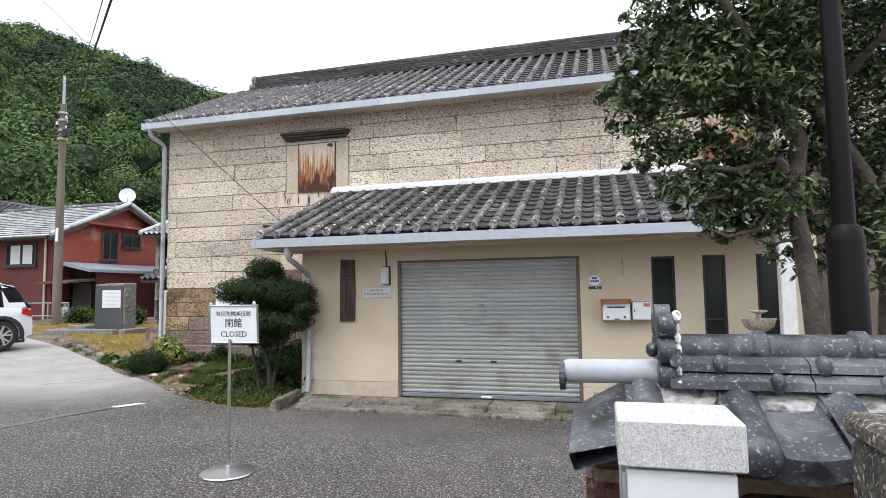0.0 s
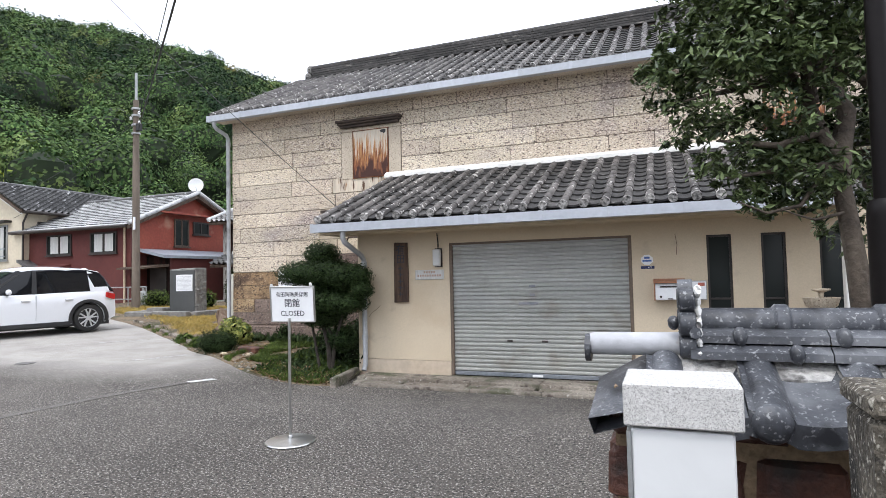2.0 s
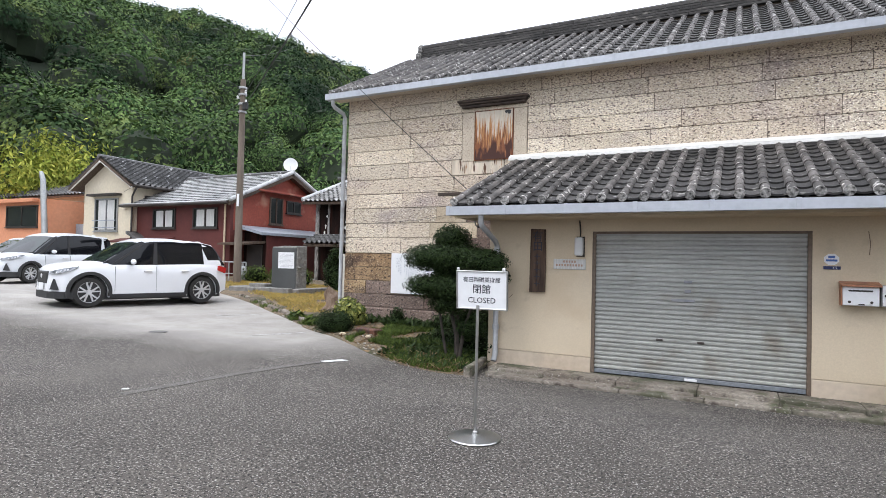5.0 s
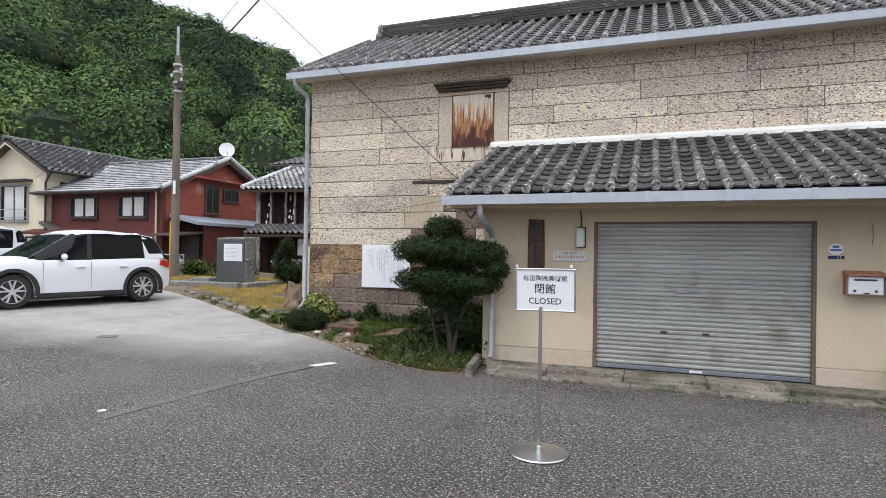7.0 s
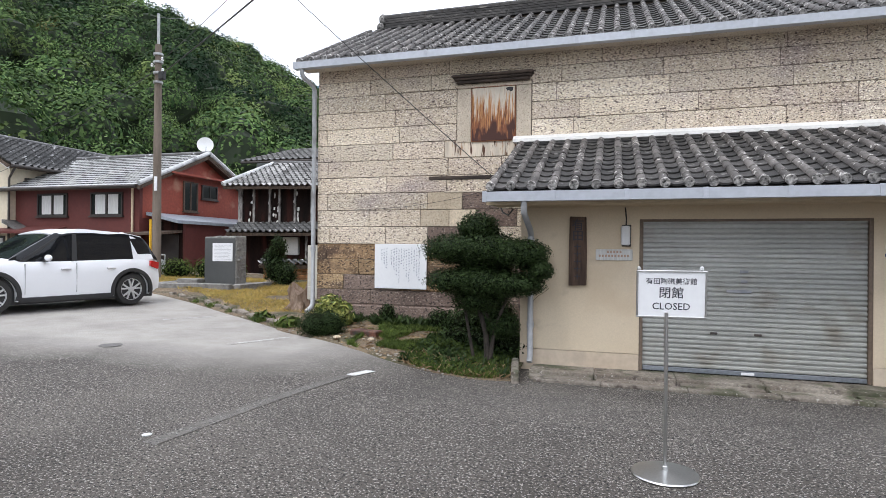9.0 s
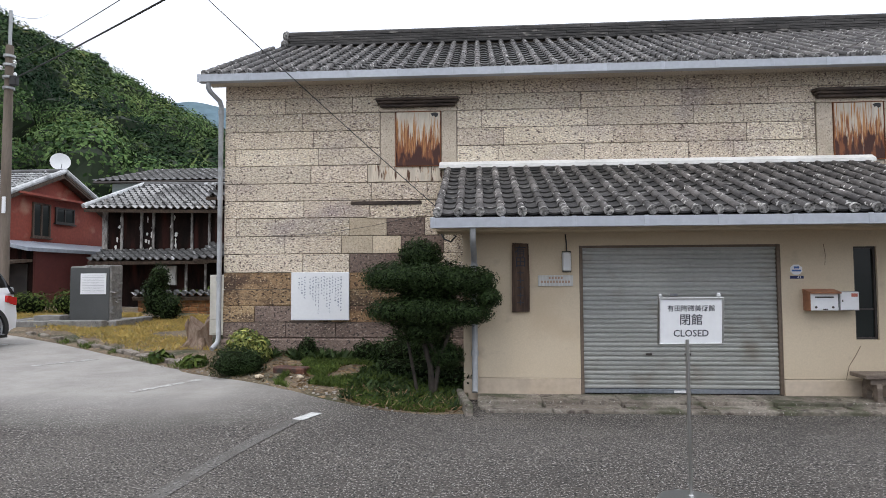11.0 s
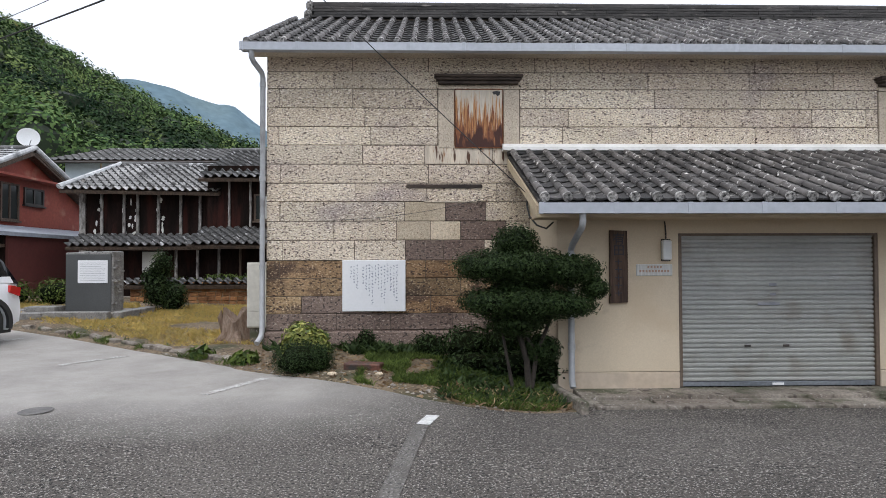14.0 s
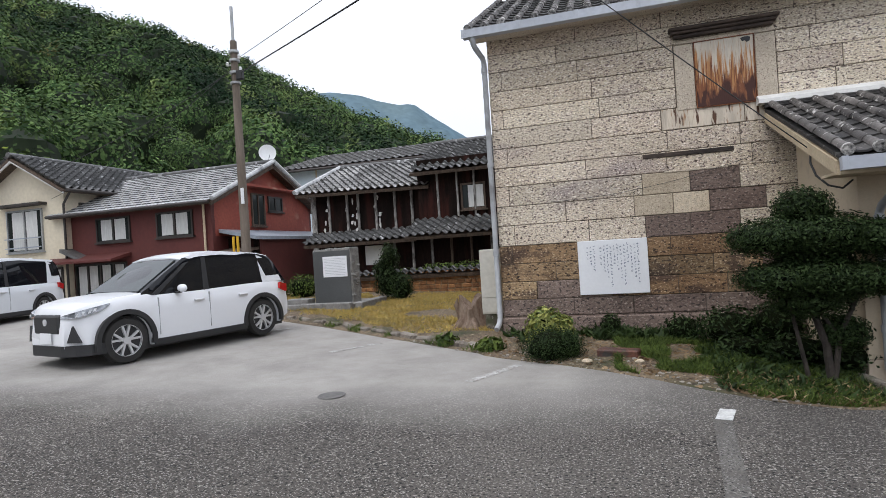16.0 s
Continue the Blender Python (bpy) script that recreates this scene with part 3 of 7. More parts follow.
def quick_mesh(name, verts, faces, material, smooth=False):
    """A mesh from numpy arrays of vertices and equal-sided faces."""
    me = bpy.data.meshes.new(name)
    k = faces.shape[1]
    me.vertices.add(len(verts))
    me.vertices.foreach_set("co", verts.astype(np.float32).ravel())
    me.loops.add(faces.size)
    me.loops.foreach_set("vertex_index", faces.astype(np.int32).ravel())
    me.polygons.add(len(faces))
    me.polygons.foreach_set("loop_start", np.arange(0, faces.size, k, dtype=np.int32))
    me.update(calc_edges=True)
    me.validate()
    if smooth:
        me.polygons.foreach_set("use_smooth", [True] * len(me.polygons))
    me.materials.append(material)
    return me


def leaf_mesh(name, centres, normals, length, width, material, droop=0.3):
    """Many folded leaves: centres and outward directions as arrays."""
    n = len(centres)
    t = rng.normal(size=(n, 3))
    t[:, 2] -= droop
    along = t - (t * normals).sum(1, keepdims=True) * normals * 0.75
    along /= np.linalg.norm(along, axis=1, keepdims=True) + 1e-9
    nor = normals + 0.5 * rng.normal(size=(n, 3))
    side = np.cross(along, nor)
    side /= np.linalg.norm(side, axis=1, keepdims=True) + 1e-9
    up = np.cross(side, along)
    ln = length * rng.uniform(0.65, 1.3, (n, 1))
    wd = width * rng.uniform(0.7, 1.25, (n, 1))
    base, tip = centres - along * ln * 0.5, centres + along * ln * 0.5 - up * ln * 0.12
    mid = centres - up * wd * 0.25
    lf, rt = centres + side * wd * 0.5, centres - side * wd * 0.5
    verts = np.stack([base, lf, tip, rt, mid], 1).reshape(-1, 3)
    o = (np.arange(n) * 5)[:, None]
    faces = np.concatenate([o + np.array([[0, 4, 1, 1]]), o + np.array([[4, 2, 1, 1]]), o + np.array([[0, 3, 4, 4]]), o + np.array([[3, 2, 4, 4]])])[:, :3]
    return quick_mesh(name, verts, faces, material)


def blob_points(n, centre, radii, lumps=0.12, low=-1.0):
    d = rng.normal(size=(int(n * 1.6) + 8, 3))
    d /= np.linalg.norm(d, axis=1, keepdims=True)
    d = d[d[:, 2] > low][:n]
    r = 1 + lumps * rng.normal(size=(len(d), 1)) - 0.25 * rng.random((len(d), 1)) ** 2
    radii = np.array(radii)
    nor = d / radii
    nor /= np.linalg.norm(nor, axis=1, keepdims=True)
    return np.array(centre) + d * radii * r, nor


def rough_blob(geo, centre, radii, rough=0.15, n=9, m=6, seed=0):
    """A closed uneven lump."""
    r2 = np.random.default_rng(seed)
    rings = []
    for j in range(m + 1):
        a = math.pi * (j / m - 0.5)
        rings.append([(centre[0] + radii[0] * math.cos(a) * math.cos(2 * math.pi * k / n) * (1 + rough * r2.normal()) if 0 < j < m else centre[0],
                       centre[1] + radii[1] * math.cos(a) * math.sin(2 * math.pi * k / n) * (1 + rough * r2.normal()) if 0 < j < m else centre[1],
                       centre[2] + radii[2] * math.sin(a)) for k in range(n)])
    return geo.loft(rings, caps=False)


def text_mesh(words, size, material):
    """Flat lettering, centred, in the x-z plane and facing -y."""
    curve = bpy.data.curves.new("lettering", "FONT")
    curve.body, curve.size, curve.align_x, curve.align_y = words, size, "CENTER", "CENTER"
    curve.resolution_u, curve.offset = 2, size * 0.007
    tmp = new("lettering_source", curve)
    me = bpy.data.meshes.new_from_object(tmp.evaluated_get(bpy.context.evaluated_depsgraph_get()))
    bpy.data.objects.remove(tmp)
    bpy.data.curves.remove(curve)
    me.transform(pose(0, 0, 0, 90, 0, 0))
    me.materials.clear()
    me.materials.append(material)
    return me


def lettering(words, size, material, parent, at, turn=0, name="lettering"):
    ob = new(name, text_mesh(words, size, material))
    ob.parent = parent
    ob.matrix_parent_inverse = world_of(parent).inverted()
    ob.matrix_basis = pose(*at, 0, 0, turn)
    return ob


def smooth01(a, b, x):
    t = min(max((x - a) / (b - a), 0), 1)
    return t * t * (3 - 2 * t)


def gz(x, y):
    """Height of the paved ground."""
    dip = -0.21 * smooth01(5.2, 7.9, y) * smooth01(-7.0, -4.2, x)
    rise = 0.03 * min(max(-8.2 - x, 0), 12) + 0.03 * min(max(y - 11, 0), 7) * smooth01(-8, -11, x)
    return dip + rise

PAINT_PALE = mat("pale_worn_road_paint", (0.50, 0.49, 0.47), (0.36, 0.35, 0.33), 0.9, s1=5, s2=40, fine=0.2, bump=0.3, patch=[((0.33, 0.31, 0.285), 7.0, 0.48, 0.58), ((0.24, 0.225, 0.205), 30.0, 0.56, 0.62)])

# ---- ground ----
def build_ground():
    def lines(lo, hi, step, far):
        inner = list(np.arange(lo, hi + 1e-6, step))
        return [-far, -600, -200, -90, -50] + inner + [40, 90, 200, 600, far]
    xs, ys = lines(-32, 14, 0.5, 2500), lines(-10, 30, 0.5, 2500)
    v = np.array([(x, y, gz(x, y)) for y in ys for x in xs])
    nx = len(xs)
    f = np.array([(j * nx + i, j * nx + i + 1, (j + 1) * nx + i + 1, (j + 1) * nx + i) for j in range(len(ys) - 1) for i in range(nx - 1)])
    ob = new("ground", quick_mesh("ground", v, f, ASPHALT, True))
    tagged(ob, "weathered grey asphalt yard with a bleached strip", "ground", kind="structure")


build_ground()

# asphalt edge of the planting bed, from the annex step to the far grass
EDGE = [(-4.12, 7.86), (-4.7, 7.72), (-5.3, 7.75), (-6.0, 7.97), (-6.75, 8.42), (-7.6, 8.98), (-8.4, 9.36), (-9.3, 9.9), (-10.4, 10.6), (-11.5, 11.25), (-12.8, 12.0), (-14.2, 12.7), (-15.6, 13.3), (-19.5, 14.9)]


def edge_at(s):
    k = min(int(s), len(EDGE) - 2)
    u = s - k
    return EDGE[k][0] * (1 - u) + EDGE[k + 1][0] * u, EDGE[k][1] * (1 - u) + EDGE[k + 1][1] * u


def edge_y(x):
    for (x0, y0), (x1, y1) in zip(EDGE, EDGE[1:]):
        if x1 <= x <= x0:
            return y0 + (y1 - y0) * (x - x0) / (x1 - x0)
    return 7.86 if x > -4.2 else 15.0


def bed_z(x, y):
    d = y - edge_y(x)
    return gz(x, y) + 0.015 + 0.09 * smooth01(0, 1.2, d) + 0.03 * noise.noise(Vector((x * 1.3, y * 1.3, 0))) * smooth01(0, 0.4, d)


def build_bed():
    v, f = [], []
    xs = list(np.arange(-19.5, -4.11, 0.2)) + [-4.13]
    m = 22
    for x in xs:
        y0, y1 = edge_y(x), 11.0 if x > -8.75 else 19.0
        for j in range(m + 1):
            y = y0 + (y1 - y0) * (j / m) ** 1.3
            v.append((x, y, bed_z(x, y) if j else gz(x, y) - 0.03))
    for i in range(len(xs) - 1):
        for j in range(m):
            a = i * (m + 1) + j
            f.append((a, a + m + 1, a + m + 2, a + 1))
    ob = new("planting_bed", quick_mesh("planting_bed", np.array(v), np.array(f), SOIL, True))
    tagged(ob, "dry soil bed with leaf litter along the stone wall", "soil bed", kind="structure")


build_bed()


def ground_strip(name, p, q, w, material, label, category):
    """A thin painted strip that follows the ground."""
    d = Vector((q[0] - p[0], q[1] - p[1], 0))
    s = Vector((-d.y, d.x, 0)).normalized() * w / 2
    n = max(1, int(d.length / 0.25))
    rows = []
    for h in (0.006, 0.001):
        for sgn in (1, -1):
            rows.append([(p[0] + d.x * i / n + sgn * s.x, p[1] + d.y * i / n + sgn * s.y, gz(p[0] + d.x * i / n, p[1] + d.y * i / n) + h) for i in range(n + 1)])
    g = Geo().loft([[rows[0][i], rows[1][i], rows[3][i], rows[2][i]] for i in range(n + 1)])
    solo(name, g, material, label, category, "parking lines", "structure")


ground_strip("parking_line", (-5.98, 6.86), (-5.88, 7.26), 0.14, PAINT, "short bright white parking line stub", "road marking")
ground_strip("parking_line", (-6.3, 4.0), (-6.0, 6.82), 0.15, PAINT_OLD, "faded worn parking line", "road marking")
ground_strip("parking_line", (-8.6, 8.0), (-8.15, 9.0), 0.12, PAINT_PALE, "faded worn parking line", "road marking")
ground_strip("parking_line", (-11.3, 9.6), (-10.8, 10.5), 0.12, PAINT_PALE, "faded worn parking line", "road marking")
ground_strip("parking_line", (-14.2, 11.2), (-13.4, 11.9), 0.12, PAINT_PALE, "pale parking line by the car", "road marking")
g = Geo().turn([(0.02, 0), (0.15, 0), (0.16, 0.006), (0.15, 0.012), (0.02, 0.012)], (-9.98, 7.13, gz(-9.98, 7.13)), 22)
solo("manhole_cover", g, IRON, "small round iron cover set in paving", "manhole cover", kind="structure")
g = Geo().turn([(0.01, 0), (0.035, 0), (0.04, 0.01), (0.01, 0.013)], (-6.47, 4.16, gz(-6.47, 4.16)), 10)
solo("road_stud", g, PAINT, "tiny white paint dab on asphalt", "road marking", kind="structure")

# ---- stone storehouse ----
WALL_Y, WX0, WX1 = 10.92, -8.70, 7.5
store = thing("stone_storehouse", (-0.6, 14, 0), "two-storey storehouse of pitted tuff blocks under a grey tiled roof", "building")
w = Geo()
w.box(WX0 + 0.02, WX1, WALL_Y + 0.02, WALL_Y + 0.40, -0.4, 5.25)
w.box(WX0 + 0.02, WX0 + 0.42, WALL_Y + 0.4, 17.2, -0.4, 5.25)
w.box(WX1 - 0.4, WX1, WALL_Y + 0.4, 17.2, -0.4, 5.25)
w.box(WX0 + 0.02, WX1, 17.2, 17.6, -0.4, 5.25)
w.prism([(WALL_Y + 0.1, 5.25), (17.5, 5.25), (14.1, 7.05)], "x", WX0 + 0.03, WX0 + 0.35)
store_wall = part("wall", w, JOINT, store, "dark mortar joints between tuff blocks")

COURSES = [-0.25, 0.10, 0.42, 0.70, 1.00, 1.305, 1.61, 1.954, 2.28, 2.616, 2.934, 3.26, 3.59, 3.91, 4.232, 4.564, 4.86, 5.14]
# known upright joints, course by course from the ground
JOINTS = {4: [-8.1, -6.9, -5.9, -5.2], 5: [-7.77, -6.5, -5.38, -4.7], 6: [-8.48, -7.3, -5.98, -5.1, -4.5], 7: [-8.42, -7.2, -6.33, -5.67, -4.97], 8: [-7.55, -6.48, -5.90, -5.38, -4.6],
          9: [-8.47, -6.34, -5.64, -4.94], 10: [-7.19, -5.96, -4.75], 11: [-8.46, -5.93, -4.9], 12: [-7.06, -6.0], 13: [-8.49, -6.92, -5.2, -3.6, -2.05, -0.22],
          14: [-7.02, -5.2, -3.5, -1.54, 0.79], 15: [-8.48, -7.23, -5.2, -3.9, -1.99, -0.12, 2.04], 16: [-7.55, -6.28, -3.81, -2.1, -0.31], 17: [-7.23, -5.92, -4.08]}
WINDOWS = [(-5.475, -4.635, 3.54, 4.56), (2.26, 3.12, 3.53, 4.55)]


def split_course(k):
    xs, x = [WX0], WX0
    if k in JOINTS:
        xs += JOINTS[k]
        x = xs[-1]
    r2 = random.Random(100 + k)
    while x < WX1 - 1.2:
        x += r2.uniform(0.75, 1.65) if k > 5 else r2.uniform(0.7, 1.2)
        xs.append(x)
    return xs[:-1] + [WX1] if xs[-1] > WX1 - 0.4 else xs + [WX1]


def build_blocks():
    for k in range(len(COURSES) - 1):
        z0, z1 = COURSES[k], COURSES[k + 1]
        xs = split_course(k + 1)
        for x0, x1 in zip(xs, xs[1:]):
            spans = [(x0, x1)]
            for wa, wb, za, zb in WINDOWS:
                if z1 > za + 0.07 and z0 < zb - 0.02:
                    cut = []
                    for a, b in spans:
                        a2, b2 = min(b, wa - 0.29), max(a, wb + 0.29)
                        cut += [s for s in ((a, a2), (b2, b)) if s[1] - s[0] > 0.05] if b > wa - 0.29 and a < wb + 0.29 else [(a, b)]
                    spans = cut
            for a, b in spans:
                if a > -3.9 and z1 < 3.45:
                    continue
                cx, cz = (a + b) / 2, (z0 + z1) / 2
                r = random.random()
                m = TUFF
                if cz < 1.6:
                    m = TUFF_BROWN if cz > 0.75 and r < 0.85 else TUFF_DARK
                if 1.3 < cz < 1.61:
                    m = TUFF_BROWN
                if 2.28 < cz < 2.6 and -5.7 < cx < -4.9 or 1.96 < cz < 2.28 and -5.4 < cx < -4.6 or 1.62 < cz < 1.96 and -6.3 < cx < -4.95:
                    m = TUFF_DARK
                if 2.28 < cz < 2.6 and -6.4 < cx < -5.6 or 1.96 < cz < 2.28 and -6.5 < cx < -5.4:
                    m = TUFF_TAN
                if 3.5 < z1 < 3.6 and (a < -4.6 and b > -5.45 or a < 3.1 and b > 2.3):
                    m = TUFF_RUST
                d = random.uniform(-0.007, 0.007)
                part("stone_block", Geo().box(a + 0.005, b - 0.005, WALL_Y + d, WALL_Y + 0.05, z0 + 0.005, z1 - 0.005, 0.007), m, store_wall)
        # blocks of the gable end
        y = WALL_Y + 0.06
        while y < 17.0:
            y2 = min(y + random.uniform(0.8, 1.5), 17.2)
            part("stone_block", Geo().box(WX0 - 0.003, WX0 + 0.05, y + 0.005, y2 - 0.005, z0 + 0.005, z1 - 0.005, 0.007), TUFF, store_wall)
            y = y2


def storehouse_window(wa, wb, za, zb):
    win = part("window", Geo().box(wa - 0.28, wa - 0.005, WALL_Y - 0.012, WALL_Y + 0.1, za - 0.0, zb - 0.01, 0.008), FRAME_STONE, store, "iron-shuttered window in a smooth stone surround")
    part("stone_jamb", Geo().box(wb + 0.005, wb + 0.28, WALL_Y - 0.012, WALL_Y + 0.1, za, zb - 0.01, 0.008), FRAME_STONE, win)
    part("stone_head", Geo().box(wa - 0.28, wb + 0.28, WALL_Y - 0.014, WALL_Y + 0.1, zb, zb + 0.06, 0.006), FRAME_STONE, win)
    part("iron_shutter", Geo().box(wa + 0.012, wb - 0.012, WALL_Y - 0.02, WALL_Y + 0.03, za + 0.012, zb - 0.012, 0.008), RUSTED, win, "iron shutter streaked with orange rust")
    edge = Geo()
    for x in (wa, wb - 0.012):
        edge.box(x, x + 0.012, WALL_Y - 0.028, WALL_Y + 0.03, za, zb)
    edge.box(wa + 0.012, wb - 0.012, WALL_Y - 0.028, WALL_Y + 0.03, za, za + 0.012).box(wa + 0.012, wb - 0.012, WALL_Y - 0.028, WALL_Y + 0.03, zb - 0.012, zb)
    part("iron_edge", edge, RUST_LOW, win)
    hole = Geo().prism([(wb - 0.19, zb - 0.05), (wb - 0.16, zb - 0.10), (wb - 0.13, zb - 0.085), (wb - 0.10, zb - 0.12), (wb - 0.06, zb - 0.10), (wb - 0.05, zb - 0.045), (wb - 0.10, zb - 0.03), (wb - 0.15, zb - 0.035)], "y", WALL_Y - 0.024, WALL_Y - 0.019)
    part("rust_hole", hole, CAR_BLACK, win)
    x0, x1 = wa - 0.35, wb + 0.33
    lin = Geo().box(x0 + 0.07, x1 - 0.07, WALL_Y - 0.09, WALL_Y + 0.03, zb + 0.075, zb + 0.13, 0.01)
    lin.box(x0 + 0.03, x1 - 0.03, WALL_Y - 0.13, WALL_Y + 0.03, zb + 0.13, zb + 0.175, 0.01)
    lin.box(x0, x1, WALL_Y - 0.165, WALL_Y + 0.03, zb + 0.175, zb + 0.225, 0.012)
    part("stone_canopy", lin, LINTEL, win, "stepped soot-blackened stone canopy")


for a, b, c, d in WINDOWS:
    storehouse_window(a, b, c, d)
# narrow slot and cable notch below the first window
part("recessed_strip", Geo().box(-6.31, -5.0, WALL_Y - 0.012, WALL_Y + 0.03, 2.845, 2.915, 0.006), LINTEL, store, "dark inset stone strip")
part("pale_strip", Geo().box(-6.0, -5.1, WALL_Y - 0.010, WALL_Y + 0.03, 2.60, 2.625, 0.004), FRAME_STONE, store)
base = Geo()
base.box(WX0 - 0.02, -4.2, WALL_Y - 0.05, WALL_Y + 0.02, -0.3, 0.40, 0.02)
part("plinth", base, TUFF_DARK, store, "stained plinth half hidden by weeds")


# ---- tiled roofs of round cover tiles and curved pan tiles ----
def cover_tile(length, r):
    """Half-round tile along +y, its low end at the origin and a raised collar at the low end."""
    g = Geo()
    n = 6
    rings = []
    for y, q in ((0, 1.0), (0.02, 1.06), (0.055, 1.06), (0.06, 0.97), (length + 0.02, 0.90)):
        outer = [(q * r * math.cos(math.pi * k / n), y, q * r * math.sin(math.pi * k / n)) for k in range(n + 1)]
        rings.append(outer)
    return g.loft(rings, caps=True, closed=True)


def pan_tile(length, wd):
    g = Geo()
    n = 5
    def ring(y, dz):
        return [(wd * (k / n - 0.5), y, dz + 0.035 * (2 * k / n - 1) ** 2) for k in range(n + 1)]
    top = [ring(0, 0.012), ring(length + 0.02, -0.012)]
    g.add([p for r_ in top for p in r_], [(k, k + 1, k + n + 2, k + n + 1) for k in range(n)])
    low = ring(0, -0.014)
    g.add(top[0] + low, [(k, k + n + 1, k + n + 2, k + 1) for k in range(n)])
    return g


def tiled_slope(roof, x0, x1, eave_y, eave_z, top_y, top_z, pitch, course, single):
    """Rows of tiles up one slope; the courses below 'single' are objects, the rest one mesh."""
    run, ris = top_y - eave_y, top_z - eave_z
    slope = math.hypot(run, ris)
    tilt = math.degrees(math.atan2(ris, run))
    rows, nc = int(round((x1 - x0) / pitch)), int(slope / course)
    course = slope / nc
    pitch = (x1 - x0) / rows
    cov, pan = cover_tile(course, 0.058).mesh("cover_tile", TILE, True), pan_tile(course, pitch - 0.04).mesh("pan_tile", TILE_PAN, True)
    cap = Geo().loft([[(0.062 * math.cos(2 * math.pi * k / 14), y, 0.012 + 0.062 * math.sin(2 * math.pi * k / 14)) for k in range(14)] for y in (-0.035, 0.012)]).mesh("end_tile", TILE_EDGE, True)
    far_c, far_p = Geo(), Geo()
    gc, gp = cover_tile(course, 0.058), pan_tile(course, pitch - 0.04)
    tip = pose(0, 0, 0, tilt)
    for i in range(rows + 1):
        x = x0 + i * pitch
        for j in range(nc):
            y, z = eave_y + run * j / nc, eave_z + ris * j / nc
            wob = random.uniform(-0.006, 0.006)
            mc = Matrix.Translation((x + wob, y, z + 0.045 + random.uniform(-0.003, 0.004))) @ tip
            mp = Matrix.Translation((x + pitch / 2, y, z + 0.012)) @ tip
            if j < single:
                piece("cover_tile", cov, mc, roof)
                if i < rows:
                    piece("pan_tile", pan, mp, roof)
            else:
                far_c.add([mc @ Vector(p) for p in gc.v], gc.f)
                if i < rows:
                    far_p.add([mp @ Vector(p) for p in gp.v], gp.f)
        piece("end_tile", cap, Matrix.Translation((x, eave_y - 0.005, eave_z + 0.04)) @ tip, roof)
    if far_c.v:
        part("upper_cover_tiles", far_c, TILE, roof, smooth=True, kind="stuff")
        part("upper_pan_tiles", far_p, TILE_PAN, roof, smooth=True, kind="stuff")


EY, EZ, RY, RZ = 10.56, 5.20, 14.1, 7.08
deck = Geo().prism([(EY + 0.04, EZ - 0.06), (EY + 0.04, EZ - 0.01), (RY, RZ - 0.01), (17.7, EZ - 0.01), (17.7, EZ - 0.06), (RY, RZ - 0.12)], "x", -8.98, WX1 + 0.2)
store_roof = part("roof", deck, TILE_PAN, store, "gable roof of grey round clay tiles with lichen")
soffit = Geo().box(-8.95, WX1 + 0.2, EY + 0.03, WALL_Y - 0.003, 5.10, 5.15, 0.01)
part("eave_soffit", soffit, FRAME_STONE, store)


def ridge(parent, x0, x1, y, z):
    for k in range(5):
        hw, zz = 0.17 - 0.014 * k, z + 0.02 + 0.068 * k
        x = x0 + 0.04 * (k % 2)
        while x < x1:
            x2 = min(x + random.uniform(0.85, 1.3), x1)
            part("ridge_tile", Geo().box(x + 0.004, x2 - 0.004, y - hw + random.uniform(-0.006, 0.006), y + hw, zz, zz + 0.058, 0.008), RIDGE, parent)
            x = x2
    part("ridge_core", Geo().box(x0 + 0.03, x1 - 0.03, y - 0.09, y + 0.09, z - 0.05, z + 0.36), JOINT, parent)
    top = Geo().loft([[(x, y + 0.10 * math.cos(math.pi * k / 8), z + 0.36 + 0.07 * math.sin(math.pi * k / 8)) for k in range(9)] for x in (x0, x1)])
    part("ridge_cap", top, RIDGE, parent, smooth=True)
    orn = Geo()
    rough_blob(orn, (x0 - 0.06, y, z + 0.30), (0.10, 0.17, 0.16), 0.06, 12, 8, 3)
    rough_blob(orn, (x0 - 0.10, y - 0.05, z + 0.10), (0.10, 0.16, 0.13), 0.06, 12, 8, 4)
    part("ridge_ornament", orn, TILE_EDGE, parent, "lichen-spotted tile ornament on the ridge end", smooth=True)


ridge(store_roof, -8.55, WX1 + 0.1, RY, RZ)


def gutter(parent, x0, x1, y, z, name="gutter", depth=0.13, drop=0.13):
    """A square gutter with joint collars every couple of metres."""
    t = 0.012
    u = [(y, z), (y, z + drop), (y + t, z + drop), (y + t, z + t), (y + depth - t, z + t), (y + depth - t, z + drop), (y + depth, z + drop), (y + depth, z)]
    x = x0
    while x < x1 - 0.05:
        x2 = min(x + 1.82, x1)
        gut = part(name, Geo().prism(u, "x", x, x2), GUTTER, parent)
        x = x2
    x = x0
    while x < x1 - 0.05:
        part("gutter_collar", Geo().box(x - 0.03, x + 0.03, y - 0.006, y + 0.01, z - 0.006, z + drop + 0.006, 0.003), GUTTER, parent)
        x += 0.91
    part("gutter_end", Geo().box(x0 - 0.012, x0 - 0.001, y - 0.004, y + depth, z - 0.004, z + drop + 0.004, 0.003), GUTTER, parent)


gutter(store, -8.98, WX1 + 0.2, 10.44, 5.06)


